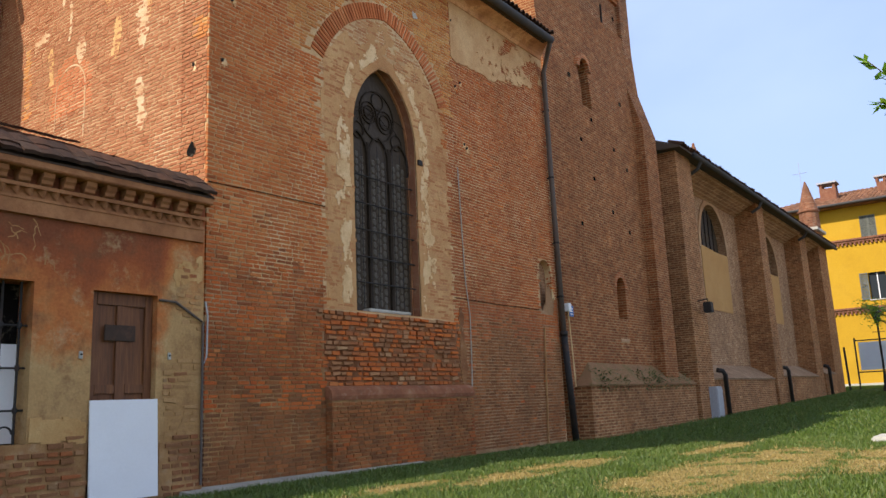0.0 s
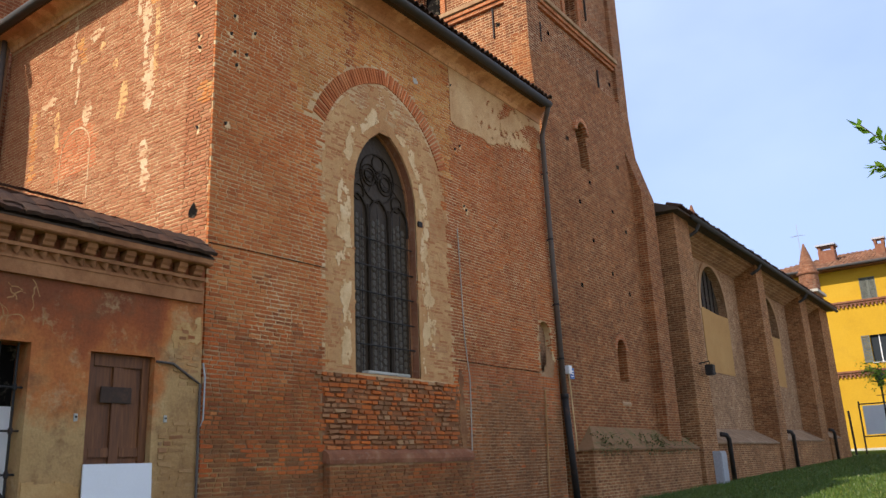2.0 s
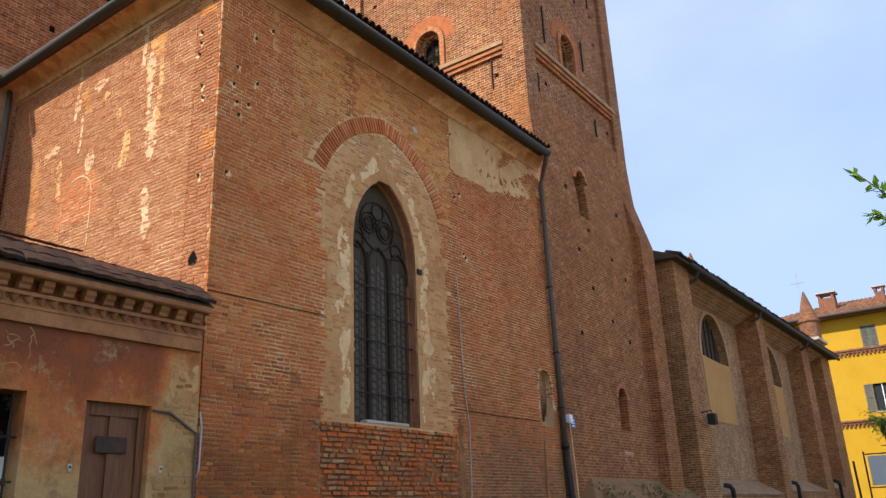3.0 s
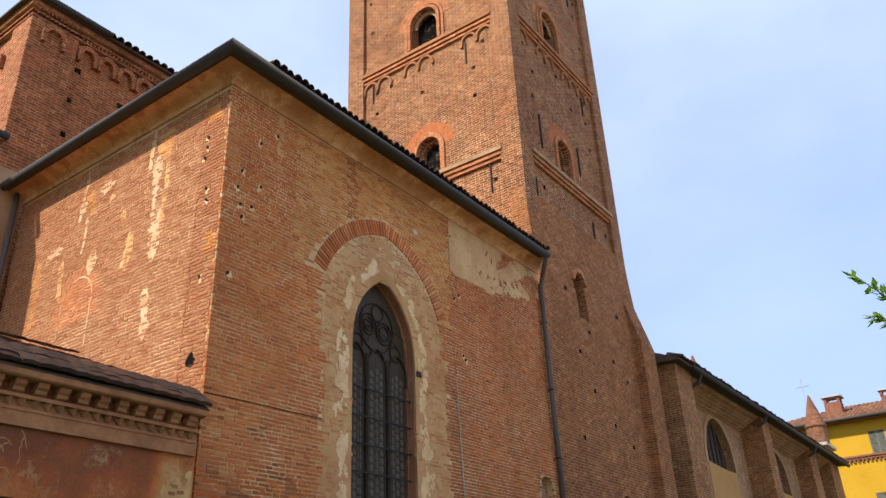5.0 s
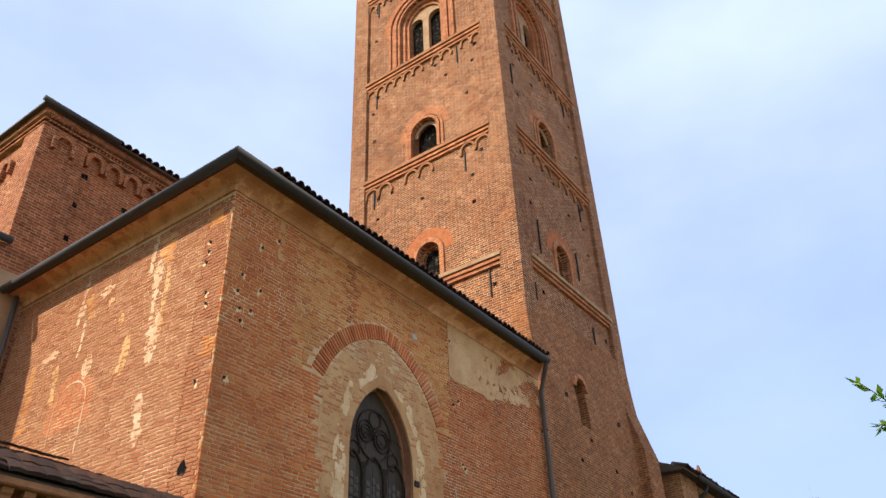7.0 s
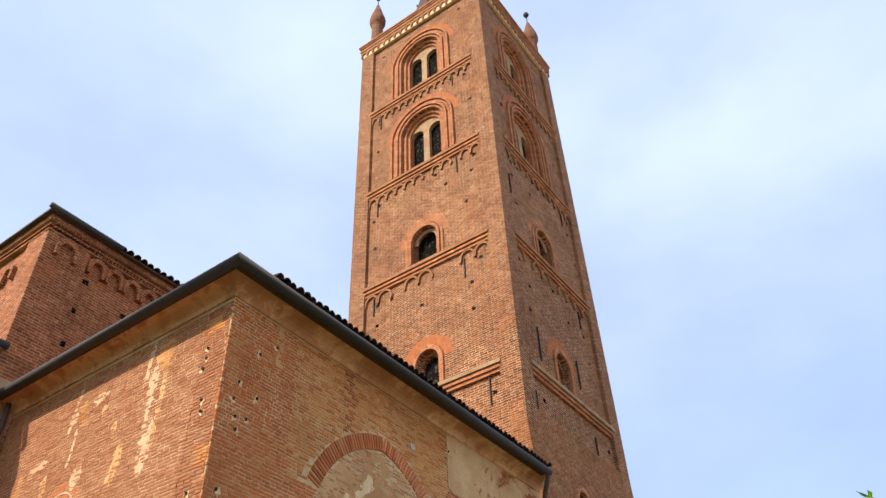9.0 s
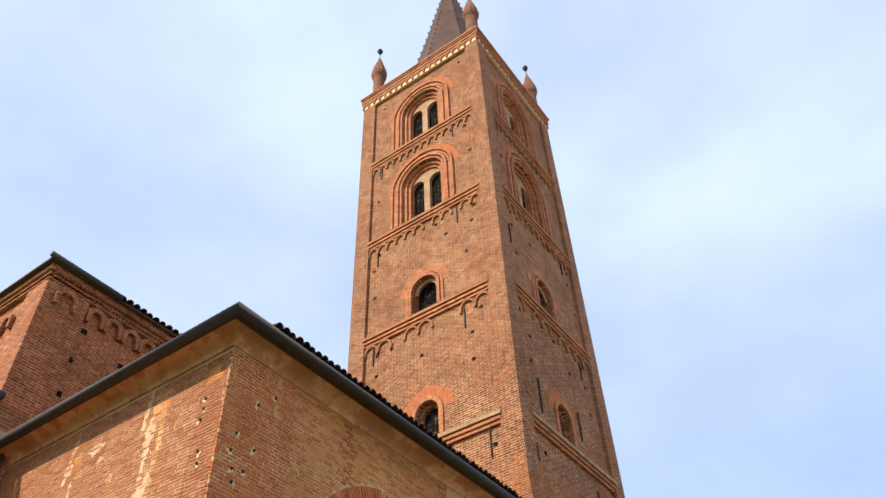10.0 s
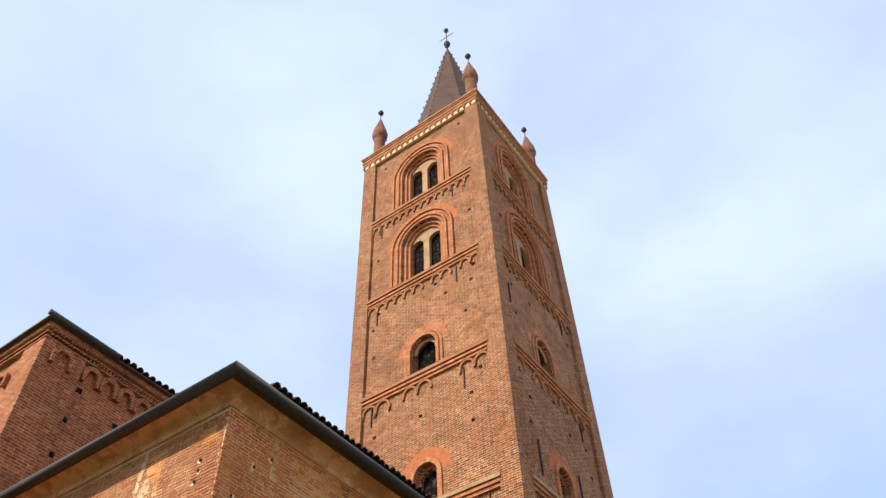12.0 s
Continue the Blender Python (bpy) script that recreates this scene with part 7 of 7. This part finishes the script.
# ---- trees ----
def leaf_quad(verts, faces, c, d, side_, size):
    n = len(verts)
    up = d.cross(side_).normalized()
    tip = c + d * size
    mid = c + d * size * 0.5
    verts += [tuple(c), tuple(mid + side_ * size * 0.22 + up * size * 0.04), tuple(tip - up * size * 0.06), tuple(mid - side_ * size * 0.22 + up * size * 0.04)]
    faces += [(n, n + 1, n + 2), (n, n + 2, n + 3)]


def tree(name, at, height, crown, size, count, seed, label, limbs=7, squash=1.0):
    r = random.Random(seed)
    t = thing(name, label, "tree", at=at)
    b = bmesh.new()
    tube(b, [(0, 0, -0.1), (0.02, 0.01, height * 0.35), (-0.03, 0.02, height * 0.65), (0.0, 0, height * 0.9)], [height * 0.022, height * 0.017, height * 0.011, height * 0.004], 8)
    part("trunk", b, BARK, t)
    b = bmesh.new()
    tips = []
    for k in range(limbs):
        a = k * 2.4 + r.uniform(-0.3, 0.3)
        z0 = height * r.uniform(0.45, 0.75)
        e = Vector((crown * math.cos(a) * r.uniform(0.7, 1.0), crown * math.sin(a) * r.uniform(0.7, 1.0), z0 + crown * squash * r.uniform(0.1, 0.6)))
        m = Vector((e.x * 0.45, e.y * 0.45, z0 + (e.z - z0) * 0.65))
        tube(b, [(0, 0, z0), tuple(m), tuple(e)], [height * 0.008, height * 0.005, height * 0.002], 5)
        tips += [(m, e)]
    part("limbs", b, BARK, t)
    verts, faces = [], []
    for _ in range(count):
        m, e = r.choice(tips)
        s = r.uniform(-0.1, 1.0)
        c = m.lerp(e, s) + Vector((r.gauss(0, 1), r.gauss(0, 1), r.gauss(0, 0.8))) * crown * 0.14
        d = Vector((r.uniform(-1, 1), r.uniform(-1, 1), r.uniform(-0.7, 0.4))).normalized()
        sd = d.cross(Vector((r.uniform(-0.4, 0.4), r.uniform(-0.4, 0.4), 1))).normalized()
        leaf_quad(verts, faces, c, d, sd, size * r.uniform(0.6, 1.2))
    tagged(link_mesh("crown", verts, faces, LEAF, t, "loose green leaves"), kind="stuff")
    return t


tree("young_tree", (40.5, 4.55, ground_z(40, 0)), 6.0, 1.5, 0.16, 1400, 12, "young street tree with a light green crown")
near = thing("near_tree", "young tree with long green leaves on the lawn", "tree", at=(6.9, -0.73, 0.1))
bm = bmesh.new()
tube(bm, [(0, 0, -0.1), (0.02, 0.0, 1.2), (0.0, 0.02, 2.4), (-0.02, 0.0, 3.0)], [0.05, 0.042, 0.028, 0.01], 8)
part("trunk", bm, BARK, near)
bm = bmesh.new()
branch = [((0, 0, 1.95), (-0.5, 0.50, 2.3), (-0.95, 1.12, 2.60), (-1.10, 1.28, 2.66)), ((0, 0, 1.9), (-0.55, 0.55, 2.35), (-1.02, 1.10, 2.70), (-1.22, 1.30, 2.92)), ((0, 0, 2.2), (0.5, -0.3, 2.6), (0.9, -0.6, 2.9)), ((0, 0, 2.0), (0.1, -0.6, 2.5), (0.1, -1.1, 2.8)), ((0, 0, 2.4), (0.4, 0.2, 2.8), (0.7, 0.3, 3.0))]
for p in branch:
    tube(bm, p, [0.018, 0.011, 0.006, 0.003][:len(p)], 5)
part("limbs", bm, BARK, near)
verts, faces = [], []
rl = random.Random(8)
for bi, p in enumerate(branch):
    q = [Vector(c) for c in p]
    for k in range(34 if bi > 1 else 60):
        s = rl.uniform(0.25, 1.0) * (len(q) - 1)
        i = min(int(s), len(q) - 2)
        c = q[i].lerp(q[i + 1], s - i)
        d = ((q[i + 1] - q[i]).normalized() + Vector((rl.uniform(-1, 1), rl.uniform(-1, 1), rl.uniform(-1.0, 0.3)))).normalized()
        sd = d.cross(Vector((rl.uniform(-0.5, 0.5), rl.uniform(-0.5, 0.5), 1))).normalized()
        leaf_quad(verts, faces, c, d, sd, rl.uniform(0.06, 0.11))
tagged(link_mesh("leaves", verts, faces, LEAF, near, "long light green leaves"), kind="stuff")

# ---- grass, dry patches, moss ----
def dryness(x, y):
    best = 0.0
    for cx, cy, rx, ry, s in DRY:
        q = math.hypot((x - cx) / rx, (y - cy) / ry) + 0.45 * noise.noise((x * 0.9, y * 1.6, s)) + 0.2 * noise.noise((x * 4, y * 4, s))
        best = max(best, 1.15 - q)
    return best


rg = random.Random(77)


def blades(count, near_, far_, seed, hmin, hmax):
    r = random.Random(seed)
    g, s = ([], []), ([], [])
    for _ in range(count):
        dist = near_ + (far_ - near_) * r.random() ** 1.25
        az = radians(r.uniform(4, 62))
        x, y = dist * math.cos(az), dist * math.sin(az)
        if y > 7.9 or (x > 23 and y > 7.75):
            continue
        dr = dryness(x, y)
        if dr > 0.05 and r.random() < 0.62 and noise.noise((x * 2.2, y * 2.2, 6)) < 0.25:
            continue
        vs, fs = s if dr > 0 and r.random() < 0.3 + 1.2 * dr and noise.noise((x * 2.2, y * 2.2, 6)) < 0.25 else g
        tall = 1.0 + 0.8 * max(0, noise.noise((x * 1.2, y * 1.2, 3))) + (0.5 if y > 7.3 else 0)
        h = r.uniform(hmin, hmax) * tall * (0.6 if dr > 0.15 else 1.0)
        w = 0.002 + 0.00035 * dist
        a = r.uniform(0, math.tau)
        dx, dy = math.cos(a) * w, math.sin(a) * w
        lx, ly = r.gauss(0, 0.4) * h, r.gauss(0, 0.4) * h
        z = ground_z(x, y) + 0.005
        n = len(vs)
        vs += [(x - dx, y - dy, z), (x + dx, y + dy, z), (x + lx, y + ly, z + h)]
        fs.append((n, n + 1, n + 2))
    return g, s


for count, n0, f0, seed, h0, h1 in ((210000, 6.3, 17, 1, 0.015, 0.045), (120000, 15, 50, 2, 0.03, 0.06)):
    g_, s_ = blades(count, n0, f0, seed, h0, h1)
    tagged(link_mesh("grass", *g_, GRASS), "short green grass blades of the lawn", "grass", kind="stuff")
    if s_[0]:
        tagged(link_mesh("dry_grass", *s_, STRAW), "short dry straw-coloured grass blades", "grass", kind="stuff")
verts, faces = [], []
for _ in range(2600):
    x = rg.uniform(16.6, 22.9)
    t = rg.random() ** 2
    if noise.noise((x * 1.2, 0, 8)) + 0.25 < rg.random() * 0.8:
        continue
    c = Vector((x, 7.80 - 0.03 * rg.random() + 0.30 * t, 1.20 + 0.36 * t - (0.18 * rg.random() if t < 0.1 else 0)))
    d = Vector((rg.uniform(-1, 1), rg.uniform(-1, -0.1), rg.uniform(-0.6, 0.8))).normalized()
    leaf_quad(verts, faces, c, d, d.cross(Vector((0.2, 0.1, 1))).normalized(), rg.uniform(0.04, 0.09))
tagged(link_mesh("moss_and_weeds", verts, faces, MOSS, bench, "moss and weeds on the sloping top"), kind="stuff")
